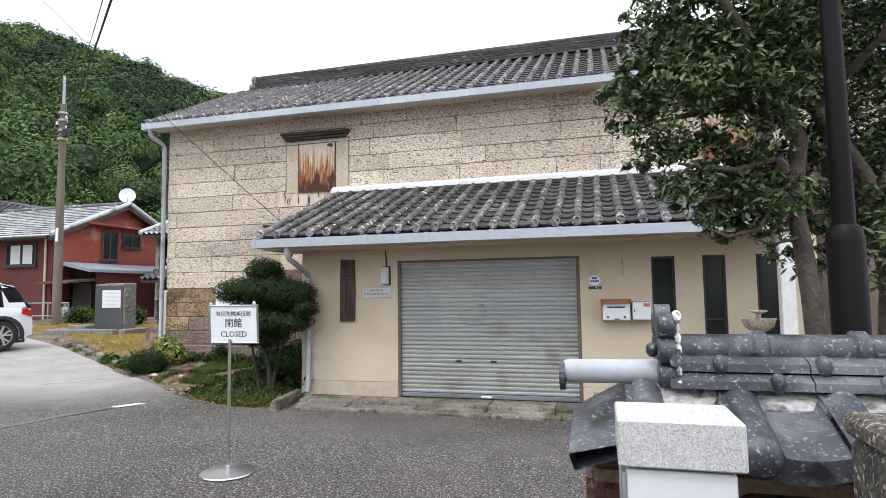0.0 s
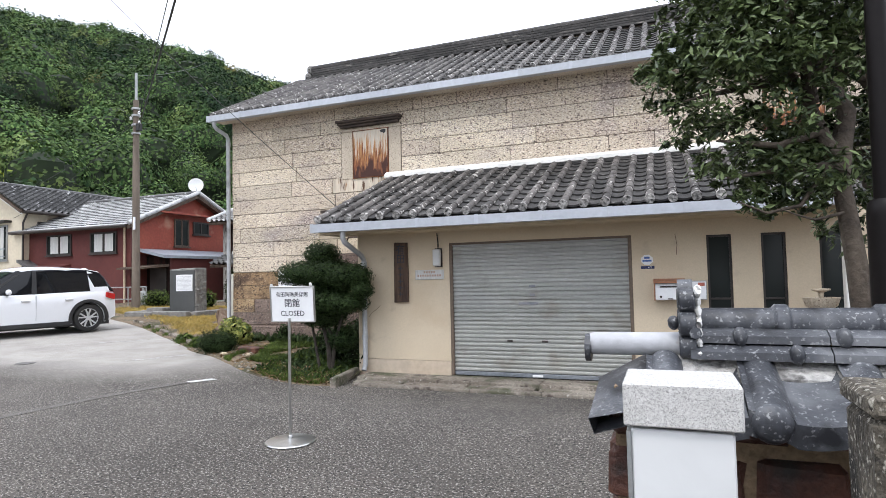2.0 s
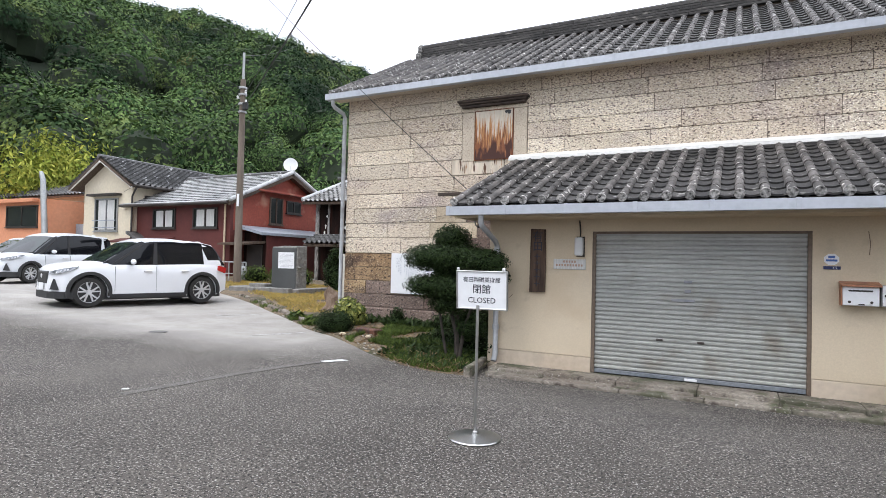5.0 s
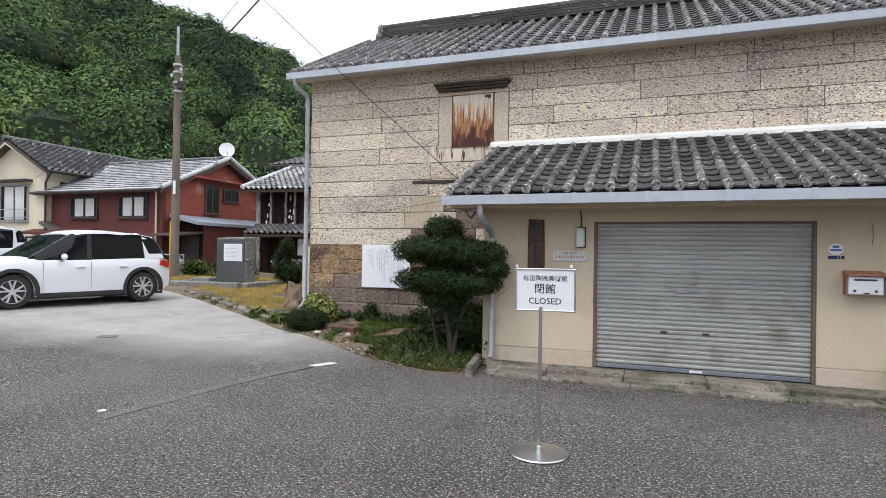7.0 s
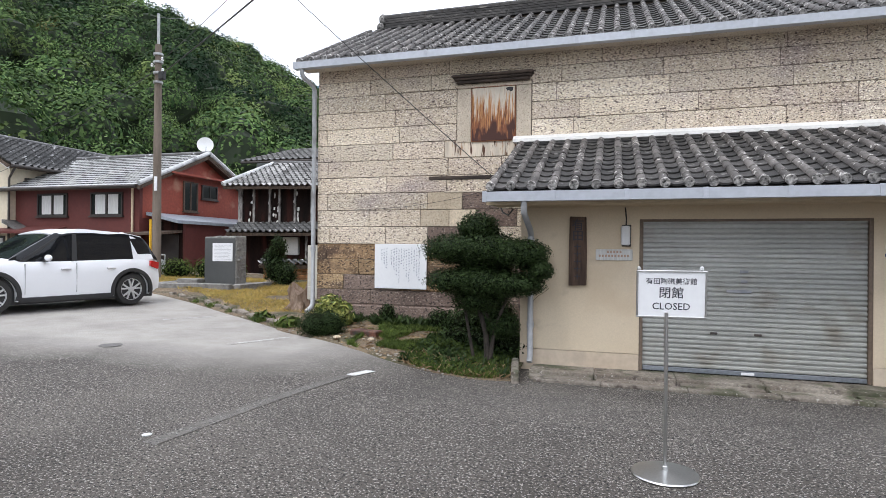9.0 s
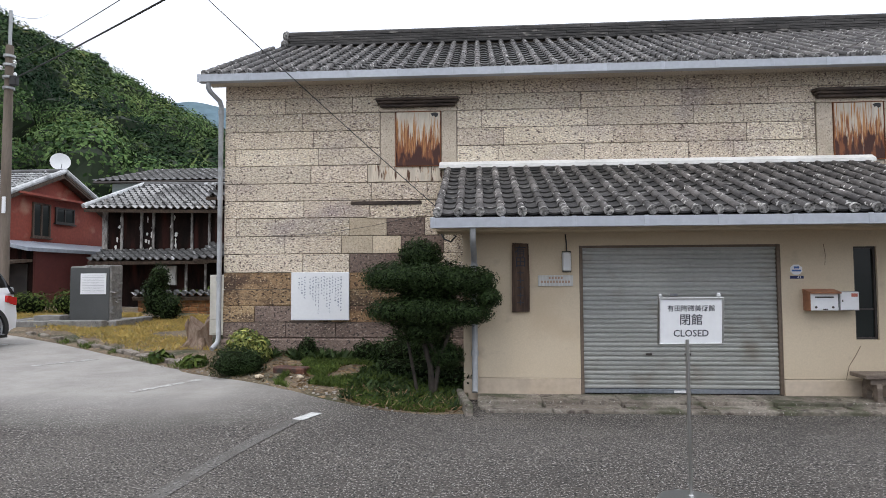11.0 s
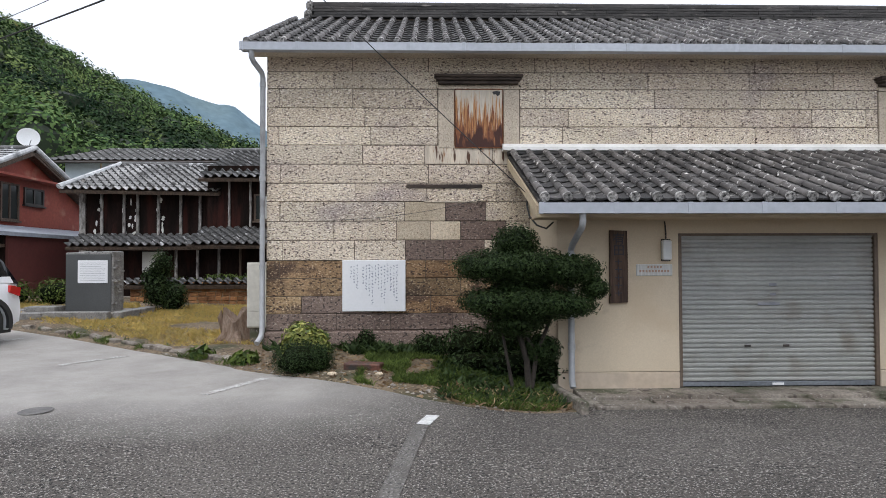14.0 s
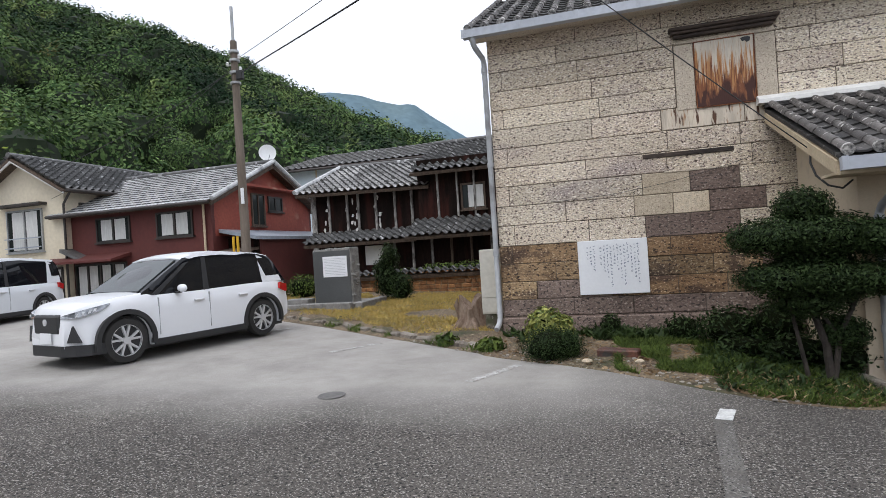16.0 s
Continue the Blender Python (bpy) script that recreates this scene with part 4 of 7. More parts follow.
def downpipe(parent, pts, r, clips):
    pipe = part("downpipe", Geo().tube(pts, r, 14), PIPE, parent, "grey plastic downpipe", smooth=True)
    for x, y, z in clips:
        part("pipe_socket", Geo().turn([(r + 0.001, -0.04), (r + 0.009, -0.04), (r + 0.009, 0.04), (r + 0.001, 0.04)], (x, y, z), 14), PIPE, pipe, smooth=True)


downpipe(store, [(-8.83, 10.50, 5.06), (-8.83, 10.50, 4.96), (-8.81, 10.55, 4.90), (-8.75, 10.80, 4.80), (-8.74, 10.84, 4.72), (-8.74, 10.84, 0.42), (-8.75, 10.80, 0.33), (-8.78, 10.66, 0.24)], 0.045,
         [(-8.74, 10.84, 3.0), (-8.74, 10.84, 1.5), (-8.74, 10.84, 4.6)])

# ---- plastered annex ----
AY, AX0, AX1 = 8.76, -4.19, 3.2
annex = thing("plastered_annex", (-0.6, 9.6, 0), "low cream-plastered annex with a tiled lean-to roof", "building")
SX0, SX1, SZ0, SZ1 = -2.5, 0.155, -0.12, 1.957
OPEN = [(1.17, 1.475, 0.64, 1.915), (1.825, 2.11, 0.64, 1.915), (2.48, 2.78, 0.64, 1.915)]
T = 0.16
annex_wall = part("wall", Geo().box(AX0, SX0 - 0.05, AY, AY + T, 0.10, 2.2), PLASTER, annex, "cream plaster with faint stains and cracks")
part("wall_over_shutter", Geo().box(SX0 - 0.05, SX1 + 0.05, AY, AY + T, SZ1, 2.2), PLASTER, annex)
prev = SX1 + 0.05
for a, b, c, d in OPEN:
    part("wall_pier", Geo().box(prev, a, AY, AY + T, 0.10, 2.2), PLASTER, annex)
    part("wall_under_window", Geo().box(a, b, AY, AY + T, 0.10, c), PLASTER, annex)
    part("wall_over_window", Geo().box(a, b, AY, AY + T, d, 2.2), PLASTER, annex)
    prev = b
part("wall_pier", Geo().box(prev, AX1, AY, AY + T, 0.10, 2.2), PLASTER, annex)
part("side_wall", Geo().prism([(AY + T, -0.3), (WALL_Y - 0.06, -0.3), (WALL_Y - 0.06, 3.28), (AY + T, 2.27)], "x", AX0, AX0 + T), PLASTER, annex)
part("side_wall", Geo().box(AX1 - T, AX1, AY + T, WALL_Y - 0.06, -0.3, 2.2), PLASTER, annex)
part("plinth", Geo().box(AX0 - 0.004, SX0 - 0.05, AY - 0.006, AY + T, -0.22, 0.092, 0.008), PLASTER_LOW, annex, "pinkish plinth below a thin groove")
part("plinth", Geo().box(SX1 + 0.05, AX1, AY - 0.006, AY + T, -0.22, 0.092, 0.008), PLASTER_LOW, annex, "pinkish plinth below a thin groove")
for a, b, c, d in OPEN:
    win = part("window", Geo().box(a, a + 0.03, AY + 0.03, AY + 0.09, c, d).box(b - 0.03, b, AY + 0.03, AY + 0.09, c, d).box(a + 0.03, b - 0.03, AY + 0.03, AY + 0.09, d - 0.03, d)
               .box(a + 0.03, b - 0.03, AY + 0.03, AY + 0.09, c, c + 0.03).box(a + 0.03, b - 0.03, AY + 0.035, AY + 0.085, c + 0.40, c + 0.425), SASH, annex, "tall narrow window with a dark peeling sash")
    part("pane", Geo().box(a + 0.03, b - 0.03, AY + 0.055, AY + 0.062, c + 0.03, d - 0.03), PANE, win, "dusty dark glass")
shutter = thing("roller_shutter", ((SX0 + SX1) / 2, AY + 0.06, SZ0), "closed grey ribbed steel roller shutter", "shutter")
nslat = 31
sh = (SZ1 - SZ0 - 0.07) / nslat
prof = [(0.0, 0.0), (-0.016, 0.12), (-0.020, 0.3), (-0.020, 0.62), (-0.012, 0.74), (0.004, 0.82), (0.004, 1.0), (0.02, 1.0), (0.02, 0.0)]
slat = Geo().prism([(y, z * sh) for y, z in prof], "x", SX0, SX1).mesh("slat", STEEL)
for k in range(nslat):
    piece("slat", slat, pose(0, AY + 0.055, SZ0 + 0.07 + k * sh), shutter)
part("bottom_bar", Geo().box(SX0, SX1, AY + 0.03, AY + 0.08, SZ0 + 0.005, SZ0 + 0.065, 0.006), STEEL_DARK, shutter, "blue-grey bottom bar")
part("lock_plate", Geo().box(-1.27, -1.11, AY + 0.022, AY + 0.032, SZ0 + 0.015, SZ0 + 0.05, 0.004), ENAMEL, shutter)
for x in (-1.60, -1.07):
    part("pull_handle", Geo().box(x - 0.045, x + 0.045, AY + 0.022, AY + 0.036, 0.415, 0.445, 0.006), SASH, shutter, "small black recessed pull")
for x, z, wd in ((-1.24, 1.24, 0.10), (-1.24, 1.11, 0.08), (-1.30, 0.98, 0.3)):
    part("sticker", Geo().box(x - wd / 2, x + wd / 2, AY + 0.029, AY + 0.034, z, z + 0.035), INK_GREY, shutter)
for a, b in ((SX0 - 0.05, SX0), (SX1, SX1 + 0.05)):
    part("guide_rail", Geo().box(a, b, AY + 0.004, AY + 0.12, SZ0, SZ1, 0.004), RAIL, annex)
part("shutter_head", Geo().box(SX0 - 0.05, SX1 + 0.05, AY + 0.008, AY + 0.12, SZ1 - 0.035, SZ1 - 0.001, 0.004), RAIL, annex)
# added near-black sheet stands in for the unlit room behind the openings
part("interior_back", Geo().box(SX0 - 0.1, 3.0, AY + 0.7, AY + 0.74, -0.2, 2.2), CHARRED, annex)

LEY, LEZ, LTY, LTZ = 8.06, 2.33, 10.86, 3.42
LX0, LX1 = -4.50, 2.70
deck = Geo().prism([(LEY + 0.03, LEZ - 0.05), (LEY + 0.03, LEZ - 0.01), (LTY, LTZ - 0.01), (LTY, LTZ - 0.07)], "x", LX0 - 0.06, LX1 + 0.12)
annex_roof = part("roof", deck, TILE_PAN, annex, "lean-to roof of grey round tiles with white lichen ends")
part("fascia", Geo().box(LX0 - 0.04, LX1 + 0.1, LEY + 0.09, LEY + 0.12, 2.13, LEZ - 0.05, 0.004), EAVE_WOOD, annex)
part("eave_soffit", Geo().box(LX0 - 0.04, LX1 + 0.1, LEY + 0.12, AY - 0.003, 2.14, 2.17, 0.004), EAVE_WOOD, annex)
part("verge_board", Geo().prism([(LEY + 0.1, LEZ - 0.20), (LEY + 0.1, LEZ - 0.055), (LTY, LTZ - 0.075), (LTY, LTZ - 0.22)], "x", LX0 - 0.075, LX0 - 0.045), EAVE_WOOD, annex, "pale sloping verge board")
gutter(annex, -4.56, LX1 + 0.12, 7.955, 2.165, depth=0.12, drop=0.13)
downpipe(annex, [(-4.04, 8.03, 2.165), (-4.04, 8.03, 2.06), (-4.04, 8.08, 2.0), (-4.03, 8.60, 1.80), (-4.03, 8.68, 1.72), (-4.03, 8.68, 0.02), (-4.03, 8.62, -0.08)], 0.042, [(-4.03, 8.68, 1.0), (-4.03, 8.68, 0.45), (-4.03, 8.68, 1.66)])
flash = Geo().prism([(LTY - 0.13, 3.47), (LTY - 0.12, 3.53), (LTY - 0.02, 3.60), (WALL_Y - 0.003, 3.60), (WALL_Y - 0.003, 3.47)], "x", -4.66, LX1 + 0.15)
part("roof_flashing", flash, WHITE_PLASTER, annex, "white plaster flashing along the wall")
for k in range(2):
    part("ridge_course", Geo().box(-4.58, LX1 + 0.1, LTY - 0.17 + 0.03 * k, LTY, 3.395 + 0.036 * k, 3.426 + 0.036 * k, 0.006), RIDGE, annex)
part("eave_post", Geo().box(2.56, 2.72, 8.02, 8.16, -0.2, 2.13, 0.01), WHITE_PLASTER, annex, "white painted post under the eave")

for pts in ([(-4.0, 0.78), (-3.93, 0.86), (-3.86, 0.90), (-3.78, 0.97)], [(1.02, 0.10), (1.06, 0.28), (1.15, 0.42), (1.22, 0.55)], [(0.78, 1.95), (0.80, 1.80), (0.79, 1.66)]):
    part("plaster_crack", Geo().tube([(x, AY - 0.001, z) for x, z in pts], 0.004, 5), RAIL, annex)

# ---- dark timber wing beyond the white post ----
wing = thing("dark_timber_wing", (4.6, 9.2, -0.2), "dark brown timber wing beside the plastered annex", "building")
part("wall", Geo().box(3.22, 7.4, 8.95, 9.10, -0.25, 3.3), CHARRED, wing)
part("side_wall", Geo().box(7.25, 7.4, 9.10, 10.8, -0.25, 3.3), CHARRED, wing)
part("roof", Geo().box(3.22, 7.5, 8.5, 10.85, 3.302, 3.40, 0.01), TILE_FAR, wing)
for xx in (3.22, 4.42, 5.6):
    part("post", Geo().box(xx, xx + 0.12, 8.86, 8.948, -0.25, 3.1, 0.008), OLD_WOOD, wing)
for xx in (3.36, 4.56):
    part("door", Geo().box(xx, xx + 1.04, 8.90, 8.947, -0.2, 1.95, 0.006), RAIL, wing, "dark brown timber door")

# ---- step, drain and curb before the annex ----
step = thing("entrance_step", (-0.5, 8.3, -0.2), "stained concrete step along the annex wall", "step", kind="structure")
x = -4.0
while x < 3.4:
    x2 = min(x + random.uniform(0.85, 1.15), 3.4)
    part("paving_slab", Geo().box(x + 0.003, x2 - 0.003, 8.32, 8.80, -0.34, -0.125 + random.uniform(-0.004, 0.004), 0.008), CONCRETE, step)
    part("curb_stone", Geo().box(x + 0.004 + 0.1, x2 - 0.004 + 0.1, 7.98 + random.uniform(-0.01, 0.01), 8.14, -0.36, -0.165 + random.uniform(-0.012, 0.006), 0.012), CONCRETE, step)
    part("drain_slab", Geo().box(x + 0.03, x2 - 0.03, 8.145, 8.315, -0.36, -0.158 + random.uniform(-0.015, 0.0), 0.006), CONCRETE, step)
    x = x2
side_curb = Geo().box(-0.05, 0.05, -0.52, 0.52, -0.1, 0.1, 0.015).moved(pose(-4.18, 8.28, -0.16, 0, 0, 9))
solo("curb_block", side_curb, CONCRETE, "mossy concrete curb beside the drain", "curb", kind="structure")

# ---- fittings on the annex wall ----
F = AY - 0.001
board = thing("name_board", (-3.375, F - 0.02, 1.02), "tall weathered wooden name board with dark brushed characters", "sign board")
prof = [(-3.50, 1.02), (-3.255, 1.03), (-3.25, 1.5), (-3.262, 1.99), (-3.49, 2.0), (-3.497, 1.5)]
part("plank", Geo().prism(prof, "y", F - 0.045, F - 0.004), NAME_WOOD, board)
lettering("有", 0.17, INK, board, (-3.375, F - 0.047, 1.87))
lettering("田", 0.16, INK, board, (-3.375, F - 0.047, 1.72))
for k in range(5):
    z = 1.60 - 0.105 * k
    part("faded_stroke", Geo().box(-3.425, -3.335, F - 0.048, F - 0.044, z - 0.03, z - 0.018).box(-3.388, -3.374, F - 0.048, F - 0.044, z - 0.06, z + 0.01), INK, board)

lamp = thing("wall_lamp", (-2.73, F - 0.05, 1.59), "white box lamp with a conduit above", "wall lamp")
part("diffuser", Geo().box(-2.795, -2.675, F - 0.10, F - 0.015, 1.595, 1.865, 0.015), WHITE_PANEL, lamp, "white plastic diffuser")
part("back_plate", Geo().box(-2.785, -2.66, F - 0.014, F, 1.58, 1.88, 0.004), SASH, lamp)
part("conduit", Geo().tube([(-2.725, F - 0.02, 1.88), (-2.725, F - 0.02, 1.97), (-2.74, F - 0.02, 2.12)], 0.01, 8), SASH, lamp)

plq = thing("wall_plaque", (-2.885, F, 1.46), "pale stone plaque with faded red lettering", "plaque")
part("plate", Geo().box(-3.13, -2.64, F - 0.02, F, 1.385, 1.54, 0.006), CURTAIN, plq)
for z, a, b in ((1.505, -2.98, -2.79), (1.45, -3.09, -2.68)):
    xx = a
    while xx < b:
        part("letter_bar", Geo().box(xx, xx + 0.026, F - 0.023, F - 0.019, z - 0.018, z + 0.014), FADED_RED, plq)
        xx += 0.042

badge = thing("number_plaque", (0.40, F, 1.5), "enamel badge above a navy house-number plate", "house number")
part("badge", Geo().loft([[(0.405 + r * 0.085 * math.cos(2 * math.pi * k / 8 + 0.39), y, 1.60 + r * 0.075 * math.sin(2 * math.pi * k / 8 + 0.39)) for k in range(8)] for y, r in ((F, 1), (F - 0.008, 1), (F - 0.010, 0.9))]), ENAMEL, badge, "white and blue enamel badge")
part("badge_band", Geo().box(0.345, 0.465, F - 0.013, F - 0.010, 1.575, 1.60).box(0.37, 0.44, F - 0.013, F - 0.010, 1.615, 1.645), BLUE, badge)
part("number_plate", Geo().box(0.32, 0.50, F - 0.008, F, 1.475, 1.515, 0.002), NAVY, badge, "navy plate with white figures")
lettering("4 2", 0.04, ENAMEL, badge, (0.44, F - 0.009, 1.494))

mail = thing("mailbox", (0.675, F, 1.04), "cream steel mailbox with an orange rusty hood", "mailbox")
part("body", Geo().box(0.50, 0.865, F - 0.15, F - 0.001, 1.045, 1.27, 0.008), ENAMEL, mail)
part("hood", Geo().prism([(F - 0.19, 1.275), (F - 0.19, 1.295), (F - 0.001, 1.335), (F - 0.001, 1.275)], "x", 0.48, 0.885), ORANGE_TRIM, mail, "rusty orange hood")
part("side_trim", Geo().box(0.485, 0.499, F - 0.155, F - 0.001, 1.04, 1.274), ORANGE_TRIM, mail)
part("slot", Geo().box(0.56, 0.80, F - 0.155, F - 0.148, 1.215, 1.235), SASH, mail)
for xx in (0.57, 0.79):
    part("dial", Geo().loft([[(xx + 0.016 * math.cos(2 * math.pi * k / 12), y, 1.09 + 0.016 * math.sin(2 * math.pi * k / 12)) for k in range(12)] for y in (F - 0.157, F - 0.149)]), SASH, mail)
part("peg", Geo().box(0.66, 0.72, F - 0.156, F - 0.149, 1.055, 1.07), SASH, mail)
meter = thing("meter_box", (1.02, F, 1.04), "plain grey steel meter box", "meter box")
part("body", Geo().box(0.89, 1.145, F - 0.13, F - 0.001, 1.045, 1.30, 0.006), GALV, meter)
part("door", Geo().box(0.90, 1.135, F - 0.137, F - 0.131, 1.055, 1.29, 0.004), ENAMEL, meter)
part("latch", Geo().box(0.915, 0.93, F - 0.145, F - 0.138, 1.16, 1.19, 0.002), SASH, meter)
part("sticker", Geo().box(1.04, 1.12, F - 0.140, F - 0.1375, 1.23, 1.275), RED_INK, meter)

bench = thing("wooden_bench", (1.85, 8.5, -0.125), "low grey weathered wooden bench by the wall", "bench")
part("seat", Geo().box(1.02, 2.6, 8.36, 8.70, 0.17, 0.225, 0.01), BENCH_WOOD, bench)
for xx in (1.17, 2.42):
    part("leg", Geo().prism([(8.38, -0.125), (8.38, 0.05), (8.42, 0.165), (8.64, 0.165), (8.68, 0.05), (8.68, -0.125), (8.60, -0.125), (8.58, 0.0), (8.48, 0.0), (8.46, -0.125)], "x", xx, xx + 0.07), BENCH_WOOD, bench)
part("apron", Geo().box(1.1, 2.52, 8.40, 8.43, 0.09, 0.168, 0.005), BENCH_WOOD, bench)

pot = thing("stone_planter", (2.38, 8.35, -0.13), "scalloped pale stone planter on a stand", "planter")
part("pedestal", Geo().turn([(0.10, 0.0), (0.10, 0.86), (0.06, 0.94), (0.05, 0.99), (0.07, 1.05)], (2.38, 8.35, -0.13), 14), ROUGH_STONE, pot, smooth=True)
rings = []
for r, h in ((0.08, 1.05), (0.16, 1.11), (0.19, 1.21), (0.165, 1.21), (0.12, 1.13)):
    rings.append([(2.38 + r * (1 + 0.07 * math.cos(8 * 2 * math.pi * k / 48)) * math.cos(2 * math.pi * k / 48), 8.35 + r * (1 + 0.07 * math.cos(8 * 2 * math.pi * k / 48)) * math.sin(2 * math.pi * k / 48), -0.13 + h) for k in range(48)])
part("bowl", Geo().loft(rings), FRAME_STONE, pot, smooth=True)
part("crown_dish", Geo().turn([(0.02, 1.12), (0.03, 1.27), (0.10, 1.30), (0.10, 1.315), (0.01, 1.32)], (2.38, 8.35, -0.13), 18), FRAME_STONE, pot, smooth=True)

# ---- poem board, cabinet, cables ----
poem = thing("poem_board", (-6.86, WALL_Y - 0.03, 0.74), "white wall board with columns of brushed writing", "notice board")
part("panel", Geo().box(-7.40, -6.325, WALL_Y - 0.05, WALL_Y - 0.012, 0.74, 1.615, 0.008), ENAMEL, poem)
for c in range(15):
    xx = -6.47 - 0.052 * c - (0.05 if c > 11 else 0)
    top, n = 1.53 - 0.02 * (c % 3), 12 - (c % 4) * 2 - (4 if c > 11 else 0)
    col = Geo()
    for k in range(n):
        z = top - 0.055 * k
        for q in range(random.randint(2, 4)):
            u, t_ = random.uniform(-0.011, 0.008), random.uniform(-0.016, 0.012)
            if random.random() < 0.55:
                col.box(xx + u - 0.011, xx + u + 0.011, WALL_Y - 0.053, WALL_Y - 0.0505, z + t_ - 0.0026, z + t_ + 0.0026)
            else:
                col.box(xx + u - 0.0026, xx + u + 0.0026, WALL_Y - 0.0533, WALL_Y - 0.0507, z + t_ - 0.012, z + t_ + 0.012)
    part("writing_column", col, INK_BLUE, poem, kind="stuff")

cab = thing("utility_cabinet", (-8.95, 11.6, 0.2), "tall narrow beige metal cabinet at the corner", "cabinet")
part("body", Geo().box(-9.16, -8.80, 11.35, 11.75, 0.42, 1.58, 0.01), BOX_GREY, cab)
part("door", Geo().box(-9.145, -8.815, 11.338, 11.349, 0.72, 1.56, 0.004), BOX_GREY, cab)
part("lower_panel", Geo().box(-9.145, -8.815, 11.338, 11.349, 0.45, 0.70, 0.004), BOX_GREY, cab)
part("foot", Geo().box(-9.12, -8.84, 11.4, 11.7, 0.0, 0.42), CONCRETE, cab)


def cable(name, p, q, sag, r, label, group="", n=24):
    p, q = Vector(p), Vector(q)
    pts = [p.lerp(q, i / n) - Vector((0, 0, sag * 4 * (i / n) * (1 - i / n))) for i in range(n + 1)]
    return solo(name, Geo().tube(pts, r, 6), CABLE, label, "cable", group or "overhead cables")


# ---- stand sign ----
sx, sy = -2.549, 4.58
sign = thing("stand_sign", (sx, sy, 0), "chrome floor stand with a white closed notice", "sign", turn=3)
part("base", Geo().turn([(0.02, 0.002), (0.215, 0.002), (0.222, 0.01), (0.216, 0.018), (0.06, 0.032), (0.02, 0.036)], (sx, sy, gz(sx, sy)), 36), CHROME, sign, "round stainless base disc", smooth=True)
part("pole", Geo().tube([(sx, sy, 0.03), (sx, sy, 1.10)], 0.0125, 14), CHROME, sign, smooth=True)
part("collar", Geo().turn([(0.013, 0), (0.02, 0.0), (0.02, 0.03), (0.013, 0.035)], (sx, sy, 0.03), 14), CHROME, sign, smooth=True)
pm = pose(sx + 0.03, sy + 0.01, 1.225, 4, 0, 4)
fr = Geo()
for q in ((-0.225, 0.225, -0.162, -0.150), (-0.225, 0.225, 0.150, 0.162), (-0.225, -0.213, -0.150, 0.150), (0.213, 0.225, -0.150, 0.150)):
    fr.box(q[0], q[1], -0.012, 0.012, q[2], q[3], 0.003)
plate = part("frame", fr.moved(pm), CHROME, sign, "thin chrome frame")
part("notice", Geo().box(-0.213, 0.213, -0.004, 0.006, -0.150, 0.150).moved(pm), ENAMEL, plate, "white notice sheet")
for words, size, z in (("有田陶磁美術館", 0.047, 0.085), ("閉館", 0.082, 0.005), ("CLOSED", 0.066, -0.085)):
    ob = lettering(words, size, INK, plate, (0, 0, 0))
    ob.matrix_basis = pm @ pose(0, -0.0055, z)
part("clip", Geo().turn([(0.008, 0), (0.014, 0.008), (0.012, 0.024), (0.004, 0.03)], tuple(pm @ Vector((0.19, 0, 0.162))), 10), WHITE_PANEL, sign)
part("clip", Geo().turn([(0.008, 0), (0.014, 0.008), (0.012, 0.020), (0.004, 0.024)], tuple(pm @ Vector((-0.21, 0, 0.162))), 10), CHROME, sign)


# ---- plants in the bed ----
def shrub(name, base, blobs, n, size, material, label, limbs=(), core=0.72):
    ob = thing(name, base, label, "shrub")
    cs, ns = [], []
    total = sum(b[3] * b[5] for b in blobs)
    for cx, cy, cz, rx, ry, rz in blobs:
        c, d = blob_points(int(n * rx * rz / total), (cx, cy, cz), (rx, ry, rz), 0.10)
        cs.append(c)
        ns.append(d)
    crown = new("crown", leaf_mesh("crown", np.concatenate(cs), np.concatenate(ns), size, size * 0.42, material, 0.1))
    crown.parent, crown.matrix_parent_inverse = ob, world_of(ob).inverted()
    tagged(crown, kind="stuff")
    # solid dark lumps behind the leaves paint shade into the gaps
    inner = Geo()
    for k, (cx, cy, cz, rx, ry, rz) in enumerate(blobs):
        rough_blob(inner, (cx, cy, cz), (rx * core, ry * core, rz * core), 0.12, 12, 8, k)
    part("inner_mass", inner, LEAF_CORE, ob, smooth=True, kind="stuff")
    for pts, r0, r1 in limbs:
        part("branch", Geo().tube(pts, list(np.linspace(r0, r1, len(pts))), 9), BARK_DARK, ob, smooth=True)
    return ob


